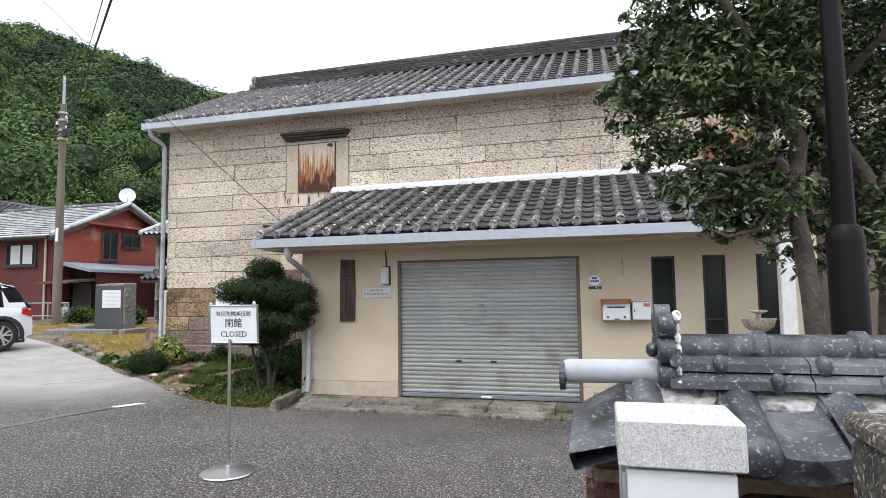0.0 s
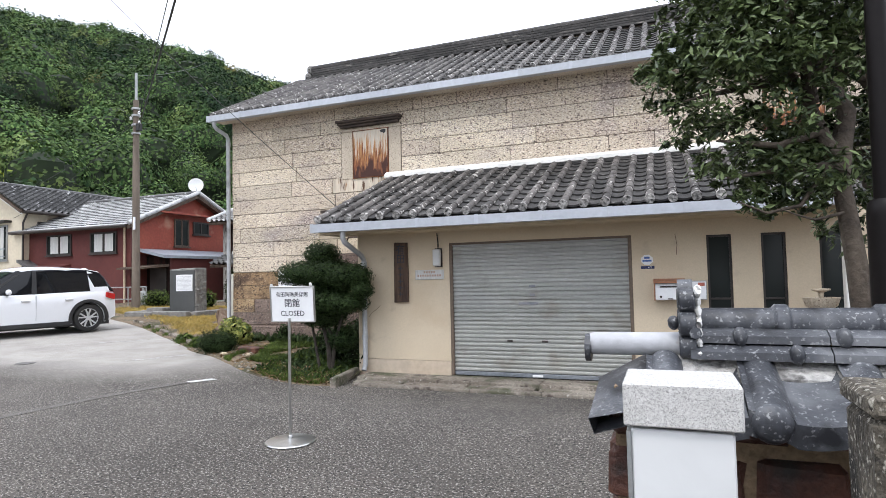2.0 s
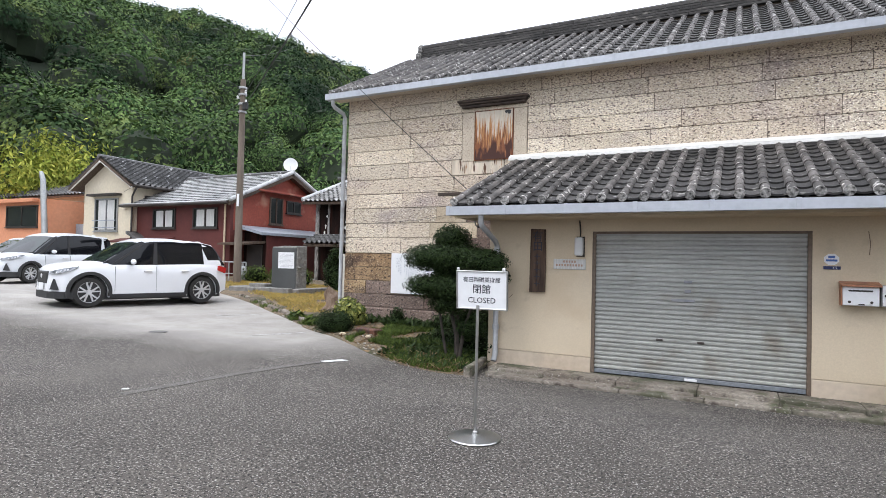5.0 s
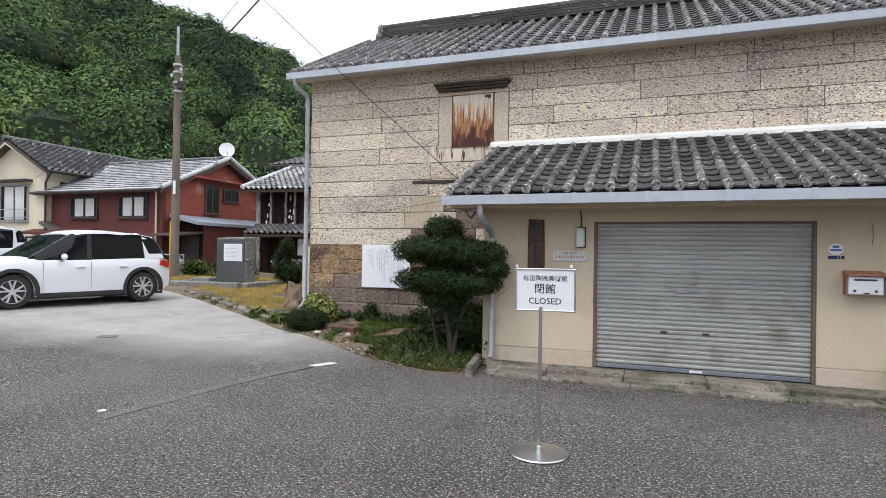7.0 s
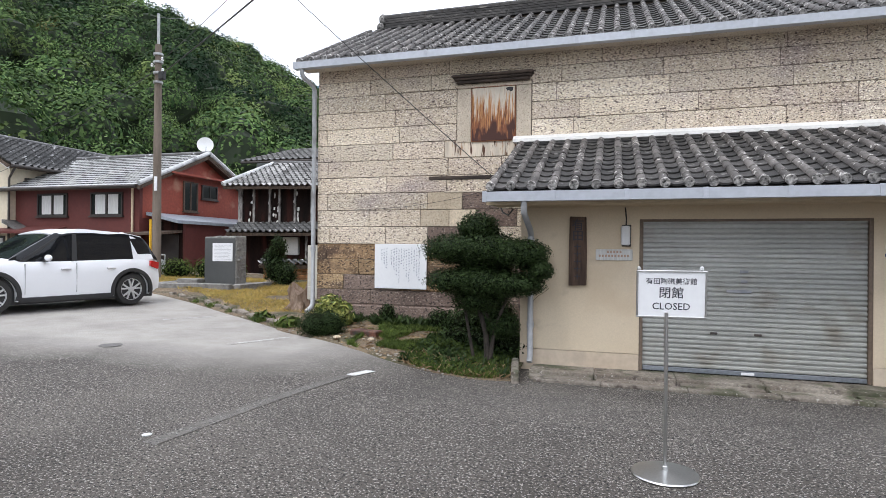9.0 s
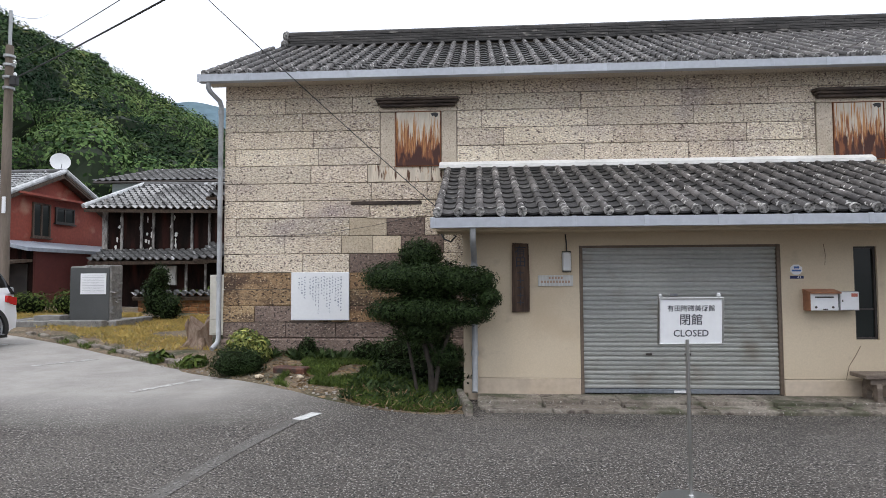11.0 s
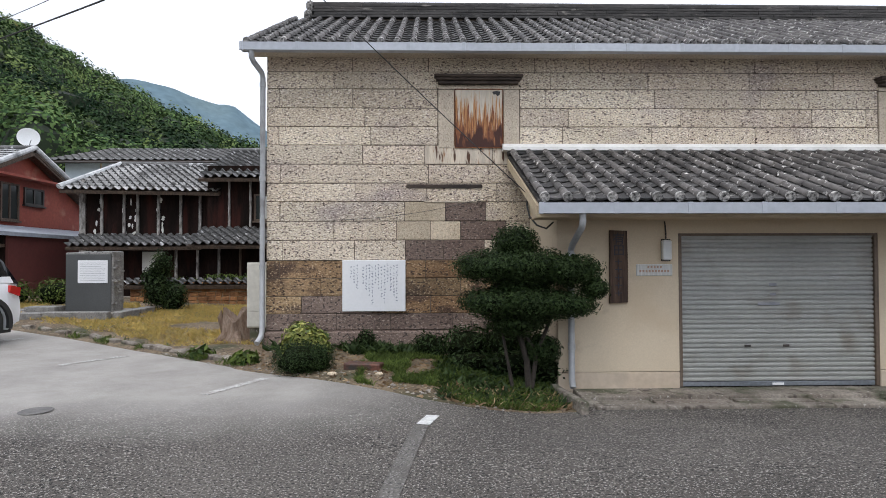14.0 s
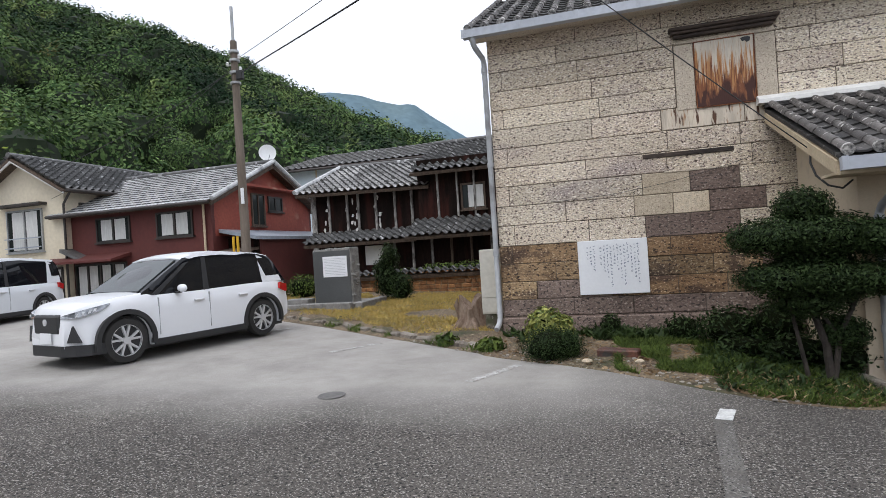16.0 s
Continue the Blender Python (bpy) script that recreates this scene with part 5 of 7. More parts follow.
bx, by = -4.62, 8.55
shrub("cloud_pruned_shrub", (bx, by, -0.1),
      [(-4.78, 8.6, 1.82, 0.30, 0.30, 0.23), (-5.1, 8.55, 1.52, 0.48, 0.42, 0.22), (-4.6, 8.5, 1.52, 0.52, 0.42, 0.24), (-4.1, 8.32, 1.46, 0.36, 0.30, 0.21),
       (-5.05, 8.5, 1.06, 0.46, 0.42, 0.20), (-4.6, 8.45, 1.04, 0.46, 0.38, 0.24), (-4.2, 8.3, 1.04, 0.40, 0.30, 0.17), (-3.83, 8.25, 1.24, 0.16, 0.2, 0.14),
       (-4.7, 8.65, 1.28, 0.40, 0.3, 0.2), (-4.75, 8.6, 0.80, 0.40, 0.35, 0.20), (-4.45, 8.65, 0.42, 0.26, 0.2, 0.2)],
      44000, 0.044, LEAF_BUSH, "cloud-pruned evergreen shrub with dense glossy tiers",
      [([(bx, by, -0.15), (bx - 0.03, by, 0.3), (bx - 0.16, by, 0.75), (bx - 0.2, by, 1.2), (bx - 0.15, by, 1.8)], 0.048, 0.018),
       ([(bx + 0.02, by, -0.15), (bx + 0.1, by, 0.4), (bx + 0.28, by - 0.05, 0.85), (bx + 0.5, by - 0.15, 1.2)], 0.034, 0.015),
       ([(bx - 0.2, by + 0.02, -0.15), (bx - 0.3, by, 0.4), (bx - 0.38, by, 0.85), (bx - 0.45, by, 1.45)], 0.026, 0.012),
       ([(bx + 0.1, by, 0.4), (bx - 0.1, by, 0.7), (bx - 0.35, by, 1.0)], 0.025, 0.012)])
shrub("low_clipped_shrub", (-7.75, 9.35, 0), [(-7.78, 9.32, 0.20, 0.38, 0.34, 0.27), (-7.52, 9.35, 0.19, 0.24, 0.22, 0.22)], 5200, 0.034, LEAF_BUSH, "low clipped dark evergreen ball at the bed's edge")
shrub("variegated_shrub", (-7.85, 10.0, 0), [(-7.88, 9.98, 0.40, 0.28, 0.26, 0.26), (-7.65, 10.0, 0.32, 0.2, 0.2, 0.22), (-8.02, 10.0, 0.28, 0.18, 0.2, 0.2)], 1500, 0.10, LEAF_YELLOW, "loose yellow-green variegated shrub", (), 0.4)
shrub("small_evergreen", (-6.95, 10.45, 0), [(-6.95, 10.45, 0.28, 0.16, 0.16, 0.20)], 500, 0.06, LEAF_BUSH, "small dark evergreen at the foot of the wall")
shrub("corner_shrub", (-5.3, 10.3, 0), [(-5.3, 10.3, 0.25, 0.5, 0.4, 0.3), (-4.75, 10.0, 0.35, 0.35, 0.4, 0.35), (-5.9, 10.55, 0.2, 0.3, 0.25, 0.22), (-4.7, 9.2, 0.12, 0.45, 0.35, 0.2), (-5.3, 9.6, 0.1, 0.4, 0.3, 0.18), (-4.3, 8.95, 0.10, 0.3, 0.3, 0.16)], 4200, 0.07, LEAF_BUSH, "dark tangle of low shrubs in the corner")
shrub("fern_clump", (-8.75, 9.95, 0), [(-8.75, 9.95, 0.08, 0.22, 0.2, 0.14)], 160, 0.16, GRASS, "strap-leaved green clump at the kerb", core=0.3)
shrub("fern_clump", (-9.55, 10.35, 0.1), [(-9.55, 10.35, 0.1, 0.2, 0.2, 0.14)], 140, 0.15, GRASS, "strap-leaved green clump at the kerb", core=0.3)
shrub("round_garden_shrub", (-12.3, 15.6, 0.3), [(-12.75, 15.8, 0.85, 0.40, 0.4, 0.5), (-12.7, 15.8, 1.5, 0.26, 0.3, 0.4), (-12.35, 15.7, 0.7, 0.32, 0.3, 0.4), (-12.95, 15.8, 1.2, 0.25, 0.3, 0.3)], 3000, 0.08, LEAF_BUSH, "upright dark shrub behind the monument")
shrub("garden_hedge", (-16.5, 16.3, 0.4), [(-16.9, 16.3, 0.75, 0.6, 0.4, 0.4), (-15.8, 16.5, 0.75, 0.6, 0.4, 0.42), (-14.9, 16.6, 0.7, 0.45, 0.4, 0.4)], 2600, 0.09, GRASS, "loose green hedge beside the monument")


def blades(name, n, area, size, material, label, keep=lambda x, y: True, upright=1.6, wide=0.12):
    pts = []
    while len(pts) < n:
        x, y = random.uniform(area[0], area[1]), random.uniform(area[2], area[3])
        if y > edge_y(x) + 0.08 and keep(x, y):
            pts.append((x, y, bed_z(x, y)))
    base = np.array(pts)
    d = rng.normal(size=(n, 3)) * np.array([1, 1, 0.2])
    d[:, 2] += upright
    d /= np.linalg.norm(d, axis=1, keepdims=True)
    ln = size * rng.uniform(0.5, 1.3, (n, 1))
    side = np.cross(d, rng.normal(size=(n, 3)))
    side /= np.linalg.norm(side, axis=1, keepdims=True)
    wd = ln * wide
    bend = rng.normal(size=(n, 3)) * np.array([1, 1, 0]) * ln * 0.3
    v = np.stack([base - side * wd * 0.5, base + side * wd * 0.5, base + d * ln * 0.6 + side * wd * 0.4, base + d * ln * 0.6 - side * wd * 0.4, base + d * ln + bend], 1).reshape(-1, 3)
    o = (np.arange(n) * 5)[:, None]
    f = np.concatenate([o + np.array([[0, 1, 2]]), o + np.array([[0, 2, 3]]), o + np.array([[3, 2, 4]])])
    ob = new(name, quick_mesh(name, v, f, material))
    tagged(ob, label, "grass", kind="stuff")


blades("green_weeds", 26000, (-6.9, -4.3, 7.8, 10.4), 0.085, GRASS, "green weeds and low grass in the bed", lambda x, y: noise.noise(Vector((x * 1.6, y * 1.6, 3))) > -0.12)
blades("broad_weeds", 2200, (-5.8, -4.25, 7.98, 9.7), 0.115, DARK_WEED, "broad-leaved weeds under the shrub", wide=0.32, upright=1.0)
blades("wall_foot_weeds", 1600, (-8.6, -4.4, 10.2, 10.86), 0.17, DARK_WEED, "dark weeds along the foot of the stone wall", lambda x, y: noise.noise(Vector((x * 1.7, y, 2))) > -0.1, wide=0.25, upright=1.2)
blades("brown_weeds", 800, (-5.8, -4.2, 7.75, 8.5), 0.10, LITTER, "brown withered weeds at the bed's edge", wide=0.2, upright=0.7)
blades("dry_grass", 34000, (-17.5, -8.9, 11.2, 17.0), 0.085, GRASS_DRY, "short yellow dry grass", lambda x, y: y > edge_y(x) + 0.7 + 0.5 * noise.noise(Vector((x, y, 0))) and noise.noise(Vector((x * 0.8, y * 0.8, 5))) > -0.3, upright=1.0)
blades("fallen_leaves", 1800, (-8.7, -4.3, 8.0, 10.8), 0.06, LITTER, "scattered dry fallen leaves", upright=0.1, wide=0.55)
blades("edge_tufts", 700, (-13.5, -8.3, 9.6, 12.2), 0.10, GRASS, "small green tufts along the kerb stones", lambda x, y: y < edge_y(x) + 0.5 and noise.noise(Vector((x * 2.5, y, 9))) > 0.1)

peb = Geo()
for k in range(240):
    x = random.uniform(-12.5, -4.6)
    y = edge_y(x) + abs(random.gauss(0.1, 0.45)) + 0.02
    if y < 10.8:
        r = random.uniform(0.007, 0.022) * (1.3 if k % 19 == 0 else 1)
        rough_blob(peb, (x, y, bed_z(x, y) + r * 0.2), (r * 1.3, r, r * 0.6), 0.25, 6, 4, k)
tagged(new("loose_stones", peb.mesh("loose_stones", PEBBLE)), "loose pebbles and chips on the soil", "stones", kind="stuff")
for k in range(13):
    s = 6.6 + k * 0.36
    x, y = edge_at(s)
    g = Geo().box(-0.17 - 0.05 * random.random(), 0.17 + 0.06 * random.random(), -0.06, 0.07, -0.05, 0.09 + 0.03 * random.random(), 0.025)
    solo("kerb_stone", g.moved(pose(x, y + 0.32, gz(x, y) - 0.005, random.uniform(-6, 6), random.uniform(-6, 6), -32 + random.uniform(-8, 8))), CONCRETE, "half-sunken rough kerb stone", "kerb stone", "kerb stones")
solo("loose_brick", Geo().box(-0.27, 0.27, -0.11, 0.11, -0.04, 0.08, 0.015).moved(pose(-6.85, 9.28, bed_z(-6.85, 9.28), 0, 0, -14)), KILN_BRICK, "dark red brick block lying in weeds", "brick")
for x, y, s in ((-7.25, 9.0, 0.07), (-6.6, 8.9, 0.06), (-6.3, 9.6, 0.05), (-5.6, 8.6, 0.05)):
    solo("pale_stone", rough_blob(Geo(), (x, y, bed_z(x, y) + s * 0.3), (s, s * 0.7, s * 0.45), 0.12, 8, 5, int(-x * 10)), TUFF_TAN, "small pale broken stone in the bed", "stone", "pale stones")

stump = thing("tree_stump", (-9.45, 11.6, 0.1), "split grey tree stump with spreading roots", "tree stump")
rings = []
for h, r in ((-0.1, 0.40), (0.05, 0.30), (0.18, 0.22), (0.38, 0.19), (0.52, 0.18)):
    rings.append([(-9.45 + r * (1 + 0.30 * math.sin(3 * a + 1) + 0.12 * math.sin(7 * a)) * math.cos(a) - 0.05 * h, 11.6 + r * (1 + 0.2 * math.sin(4 * a)) * math.sin(a), 0.12 + h + 0.14 * math.sin(2 * a + 0.6) * (h > 0.3)) for a in [2 * math.pi * k / 22 for k in range(22)]])
part("bole", Geo().loft(rings), STUMP, stump, smooth=True)
for a in (0.1, 2.9, 3.9, 5.2):
    c, s = math.cos(a), math.sin(a)
    part("root", Geo().tube([(-9.45 + 0.15 * c, 11.6 + 0.15 * s, 0.3), (-9.45 + 0.32 * c, 11.6 + 0.3 * s, 0.17), (-9.45 + 0.6 * c, 11.6 + 0.55 * s, 0.06)], [0.09, 0.06, 0.02], 8), STUMP, stump, smooth=True)
part("shard", Geo().tube([(-9.6, 11.55, 0.3), (-9.68, 11.5, 0.6), (-9.66, 11.5, 0.72)], [0.07, 0.05, 0.01], 6), STUMP, stump)

# ---- foreground: tiled garden wall, pillars, tree ----
fence = thing("kiln_brick_wall", (2.2, 2.55, 0), "old kiln-brick garden wall capped with smoked tiles", "garden wall")
core = part("mortar_core", Geo().box(0.43, 4.6, 2.33, 2.80, -0.3, 1.06), CLAY_MORTAR, fence, "sandy clay mortar")
z = -0.28
row = 0
while z < 0.93:
    h = random.uniform(0.13, 0.19)
    x = 0.41 - 0.1 * (row % 2)
    while x < 4.6:
        wd = random.uniform(0.16, 0.30)
        a, b = max(x, 0.405), min(x + wd, 4.62)
        if b - a > 0.05:
            g = Geo().box(a, b, 2.295 + random.uniform(0, 0.02), 2.4, z, min(z + h, 1.0), 0.022)
            g.v = [(p[0] + random.uniform(-0.008, 0.008), p[1] + random.uniform(-0.006, 0.006), p[2] + random.uniform(-0.008, 0.008)) for p in g.v]
            part("kiln_brick", g, KILN_BRICK, core)
        x += wd + random.uniform(0.025, 0.05)
    for y0 in (2.42, 2.62):
        g = Geo().box(0.40, 0.5, y0, y0 + 0.17, z, min(z + h, 1.0), 0.02)
        part("kiln_brick", g, KILN_BRICK, core)
    z += h + random.uniform(0.025, 0.045)
    row += 1
cap = part("tile_capping", Geo().prism([(2.36, 1.02), (2.36, 1.10), (2.46, 1.155), (2.64, 1.155), (2.74, 1.10), (2.74, 1.02)], "x", 0.62, 4.6), ROUGH_MORTAR, fence, "rough mortar bed under the ridge tiles")


def eave_tile():
    """One wavy capping tile that slopes down to the front, with a deep black lip."""
    n, wd = 30, 0.285
    def wave(u):
        d = wd * (u - 0.22)
        roll = math.sqrt(max(0.0, 0.056 ** 2 - d * d))
        return max(roll, 0.026 * (2 * (u - 0.62)) ** 2)
    top, out, lip = [], [], []
    for k in range(n + 1):
        u = k / n
        x, h = wd * (u - 0.5), wave(u)
        top.append((x, 0.28, 0.115 + h))
        out.append((x, 0.0, h))
        lip.append((x, 0.004, -0.052 + 0.35 * h - 0.018 * math.sin(math.pi * u)))
    under = [(p[0], p[1] + 0.02, p[2] - 0.02) for p in top]
    return Geo().loft([top, out, lip, [(p[0], 0.05, p[2] + 0.01) for p in lip], under], caps=False, closed=False)


wave_tile = eave_tile().mesh("eave_tile", KAWARA, True)
drop = Geo()
rough_blob(drop, (0, 0, 0), (0.058, 0.04, 0.060), 0.0, 18, 10, 1)
drop = drop.mesh("round_end", KAWARA, True)
for k in range(14):
    x = 0.56 + 0.285 * k
    piece("eave_tile", wave_tile, pose(x + 0.12, 2.15, 1.005), cap)
    piece("round_end", drop, pose(x + 0.04, 2.16, 1.004), cap)
    piece("eave_tile", wave_tile, pose(x + 0.12, 2.95, 1.005, 0, 0, 180), cap)
end_slope = Geo().loft([[(0.36, 2.16, 0.985), (0.36, 2.55, 1.05), (0.36, 2.94, 0.985)], [(0.56, 2.17, 1.03), (0.56, 2.55, 1.16), (0.56, 2.93, 1.03)], [(0.56, 2.18, 0.99), (0.56, 2.55, 1.10), (0.56, 2.92, 0.99)], [(0.375, 2.18, 0.93), (0.375, 2.55, 0.96), (0.375, 2.92, 0.93)], [(0.36, 2.16, 0.985), (0.36, 2.55, 1.05), (0.36, 2.94, 0.985)]], caps=False, closed=False)
part("end_tile", end_slope, KAWARA, cap, smooth=True)
for lvl, (zz, hw, th) in enumerate(((1.148, 0.165, 0.05), (1.20, 0.13, 0.048))):
    x = 0.68
    while x < 4.5:
        x2 = x + 0.42
        g = Geo().prism([(2.55 - hw, zz + 0.004), (2.55 - hw + 0.005, zz + th * 0.6), (2.55 - hw + 0.04, zz + th), (2.55 + hw - 0.04, zz + th), (2.55 + hw - 0.005, zz + th * 0.6), (2.55 + hw, zz + 0.004)], "x", x + 0.002, x2 - 0.002)
        part("ridge_course_tile", g, KAWARA, cap, smooth=False)
        x = x2
    k = 0
    x = 0.84 if lvl else 1.0
    while x < 4.5:
        g = Geo()
        rough_blob(g, (x, 2.55 - hw + 0.012, zz + 0.026), (0.024, 0.028, 0.034), 0.0, 14, 8, 1)
        part("tile_knob", g, KAWARA, cap, smooth=True)
        x += 0.30
        k += 1
x = 0.68
while x < 4.5:
    part("ridge_roll", Geo().tube([(x, 2.55, 1.262), (x + 0.298, 2.55, 1.262)], 0.055, 18), KAWARA, cap, smooth=True)
    part("roll_collar", Geo().tube([(x + 0.275, 2.55, 1.264), (x + 0.285, 2.55, 1.264), (x + 0.32, 2.55, 1.264), (x + 0.33, 2.55, 1.264)], [0.055, 0.066, 0.066, 0.055], 18), KAWARA, cap, smooth=True)
    x += 0.30
part("hip_roll", Geo().tube([(0.335, 2.5, 1.185), (0.345, 2.5, 1.186), (0.66, 2.5, 1.19)], [0.036, 0.042, 0.042], 18), KAWARA_PALE, cap, "bleached grey half-round hip tile", smooth=True)
part("hip_end", Geo().tube([(0.318, 2.5, 1.17), (0.338, 2.5, 1.17)], [0.052, 0.052], 18), KAWARA, cap)
orn = part("end_ornament", Geo().tube([(0.70, 2.38, 1.24), (0.70, 2.62, 1.24)], 0.02, 8), KAWARA, cap, "scalloped tile ornament with flaking mortar", smooth=True)
for zz, r, dy in ((1.19, 0.042, 0.0), (1.268, 0.045, -0.012), (1.35, 0.044, 0.0)):
    for yy in (2.44 + dy, 2.60 - dy):
        part("lobe", Geo().tube([(0.648, yy, zz), (0.655, yy, zz), (0.698, yy, zz), (0.704, yy, zz)], [r - 0.008, r, r, r - 0.006], 18), KAWARA, orn, smooth=True)
part("lobe", Geo().tube([(0.650, 2.52, 1.375), (0.700, 2.52, 1.375)], 0.048, 18), KAWARA, orn, smooth=True)
part("core_plate", Geo().box(0.655, 0.70, 2.44, 2.60, 1.15, 1.385, 0.006), KAWARA, orn)
flake = Geo()
for k in range(7):
    rough_blob(flake, (0.712, 2.44 + 0.012 * (k % 3), 1.165 + 0.036 * k), (0.014, 0.055, 0.024), 0.25, 8, 5, 40 + k)
part("mortar_edge", flake, WHITE_PLASTER, orn, "flaking white mortar")
part("boss", rough_blob(Geo(), (0.632, 2.45, 1.27), (0.020, 0.022, 0.026), 0.05, 12, 8, 2), KAWARA, orn, smooth=True)

pil = thing("granite_pillar", (0.635, 1.9, 0), "slim white post with a speckled granite cap", "pillar")
part("cap", Geo().box(0.495, 0.772, 1.782, 2.01, 1.066, 1.174, 0.004), GRANITE, pil, "speckled white granite cap")
part("post", Geo().box(0.512, 0.752, 1.80, 1.99, gz(0.6, 1.9) - 0.02, 1.056, 0.004), WHITE_PANEL, pil, "plain white panel post")
part("post_edge", Geo().box(0.500, 0.5115, 1.795, 1.99, 0, 1.05, 0.002), GALV, pil)
# dark filler strip paints the shadow in the gap below the cap
part("gap_shadow", Geo().box(0.53, 0.74, 1.83, 1.97, 1.056, 1.066), SASH, pil)

dark = thing("stone_marker", (1.3, 1.75, 0), "dark lichen-covered stone marker with a white plaque", "stone marker")
part("body", Geo().box(0.99, 1.62, 1.64, 1.85, -0.05, 1.145, 0.015), LICHEN_STONE, dark)
part("top_slab", Geo().box(0.982, 1.63, 1.632, 1.862, 1.147, 1.198, 0.012), LICHEN_STONE, dark)
part("plaque", Geo().box(1.07, 1.52, 1.628, 1.6395, 0.55, 1.095, 0.004), ENAMEL, dark, "white plaque with rows of fine writing")
for k in range(9):
    wide = 0.30 + 0.10 * ((k * 7) % 5) / 4
    row = Geo()
    for q in range(int(wide / 0.017)):
        row.box(1.095 + 0.017 * q, 1.105 + 0.017 * q, 1.6262, 1.6278, 1.045 - 0.036 * k, 1.056 - 0.036 * k)
    part("writing_line", row, INK_BLUE, dark, kind="stuff")

mast = thing("dark_steel_mast", (1.537, 3.3, 0), "dark brown painted steel lamp mast", "mast")
part("sleeve", Geo().tube([(1.537, 3.3, -0.05), (1.537, 3.3, 1.68), (1.537, 3.3, 1.73), (1.537, 3.3, 1.75)], [0.075, 0.075, 0.070, 0.054], 24), BLACK_PIPE, mast, "wide lower sleeve", smooth=True)
part("shaft", Geo().tube([(1.537, 3.3, 1.75), (1.537, 3.3, 3.0), (1.537, 3.3, 5.2)], [0.046, 0.04, 0.036], 20), BLACK_PIPE, mast, smooth=True)


def evergreen():
    tree = thing("evergreen_tree", (1.52, 3.95, -0.05), "broad evergreen tree with mottled trunks beside the wall", "tree")
    limbs = [([(1.58, 3.85, -0.1), (1.60, 3.85, 0.8), (1.57, 3.85, 1.45), (1.50, 3.85, 2.0), (1.36, 3.87, 2.4), (1.15, 3.9, 2.85), (0.85, 3.95, 3.35)], 0.066, 0.02),
             ([(1.50, 3.85, 1.95), (1.58, 3.95, 2.3), (1.42, 4.05, 2.7), (1.3, 4.1, 3.2)], 0.06, 0.02),
             ([(2.06, 4.2, -0.1), (2.02, 4.2, 0.9), (2.06, 4.15, 1.5), (1.95, 4.1, 2.1), (1.7, 4.05, 2.5), (1.35, 4.0, 2.75), (1.0, 3.95, 2.85)], 0.07, 0.02),
             ([(2.02, 4.15, 1.8), (2.2, 4.2, 2.4), (2.25, 4.2, 3.2)], 0.06, 0.02),
             ([(1.5, 3.85, 2.0), (1.25, 3.75, 1.98), (0.95, 3.7, 1.95)], 0.025, 0.006),
             ([(1.45, 3.85, 2.2), (1.2, 3.7, 2.1), (0.9, 3.65, 2.15)], 0.03, 0.006),
             ([(1.3, 3.88, 2.5), (1.05, 3.75, 2.45), (0.75, 3.7, 2.4)], 0.03, 0.006),
             ([(1.2, 3.9, 2.8), (0.95, 3.8, 2.7), (0.75, 3.75, 2.65)], 0.03, 0.006),
             ([(1.7, 4.05, 2.5), (1.9, 3.7, 2.75), (2.0, 3.5, 3.0)], 0.03, 0.008),
             ([(1.40, 3.86, 2.35), (1.30, 3.62, 2.7), (1.12, 3.5, 2.98), (0.98, 3.45, 3.25)], 0.034, 0.016),
             ([(1.48, 3.85, 2.02), (1.3, 3.7, 1.78), (1.12, 3.6, 1.74), (0.98, 3.55, 1.80)], 0.014, 0.004),
             ([(1.55, 3.85, 1.75), (1.35, 3.7, 1.70), (1.18, 3.62, 1.76)], 0.010, 0.003)]
    for k, (pts, r0, r1) in enumerate(limbs):
        fine = []
        for a, b in zip(pts, pts[1:]):
            for u in (0, 0.5):
                p = Vector(a).lerp(Vector(b), u)
                fine.append(p + 0.02 * Vector((noise.noise(p * 3), noise.noise(p * 3 + Vector((5, 0, 0))), 0)))
        fine.append(Vector(pts[-1]))
        part("trunk" if r0 > 0.08 else "branch", Geo().tube(fine, list(np.linspace(r0, r1, len(fine))), 11), BARK, tree, smooth=True)
    clumps = [(0.90, 3.8, 2.52, .34, .36, .30), (1.18, 3.8, 2.22, .34, .34, .24), (1.25, 3.9, 2.85, .44, .42, .34), (1.85, 4.0, 3.05, .55, .45, .42), (0.92, 3.9, 2.95, .30, .32, .28),
              (2.25, 4.3, 2.7, .5, .45, .45), (1.02, 3.75, 2.04, .24, .24, .14), (0.70, 3.82, 2.58, .18, .22, .20), (1.6, 3.9, 3.55, .65, .5, .35), (0.74, 3.8, 2.24, .13, .16, .08), (1.12, 3.75, 1.86, .20, .20, .14),
              (1.1, 3.9, 3.32, .38, .34, .26), (1.72, 4.2, 2.45, .34, .30, .26), (2.3, 4.0, 3.4, .6, .5, .4), (2.3, 4.4, 2.1, .45, .35, .4), (1.85, 4.5, 2.05, .34, .3, .24), (1.42, 4.1, 2.1, .26, .25, .22), (1.30, 3.9, 1.82, .2, .2, .10),
              (2.7, 4.2, 2.6, .4, .4, .5), (1.75, 3.6, 3.2, .3, .25, .22), (1.42, 3.62, 2.55, .26, .18, .26), (1.16, 3.58, 2.62, .34, .2, .28), (1.45, 3.58, 2.95, .36, .2, .26),
              (0.68, 3.8, 2.76, .16, .18, .14), (1.36, 3.72, 1.98, .24, .18, .16), (1.95, 3.95, 1.75, .28, .22, .28), (1.75, 4.35, 1.7, .25, .22, .22), (2.35, 4.2, 1.55, .3, .25, .35)]
    cs, ns = [], []
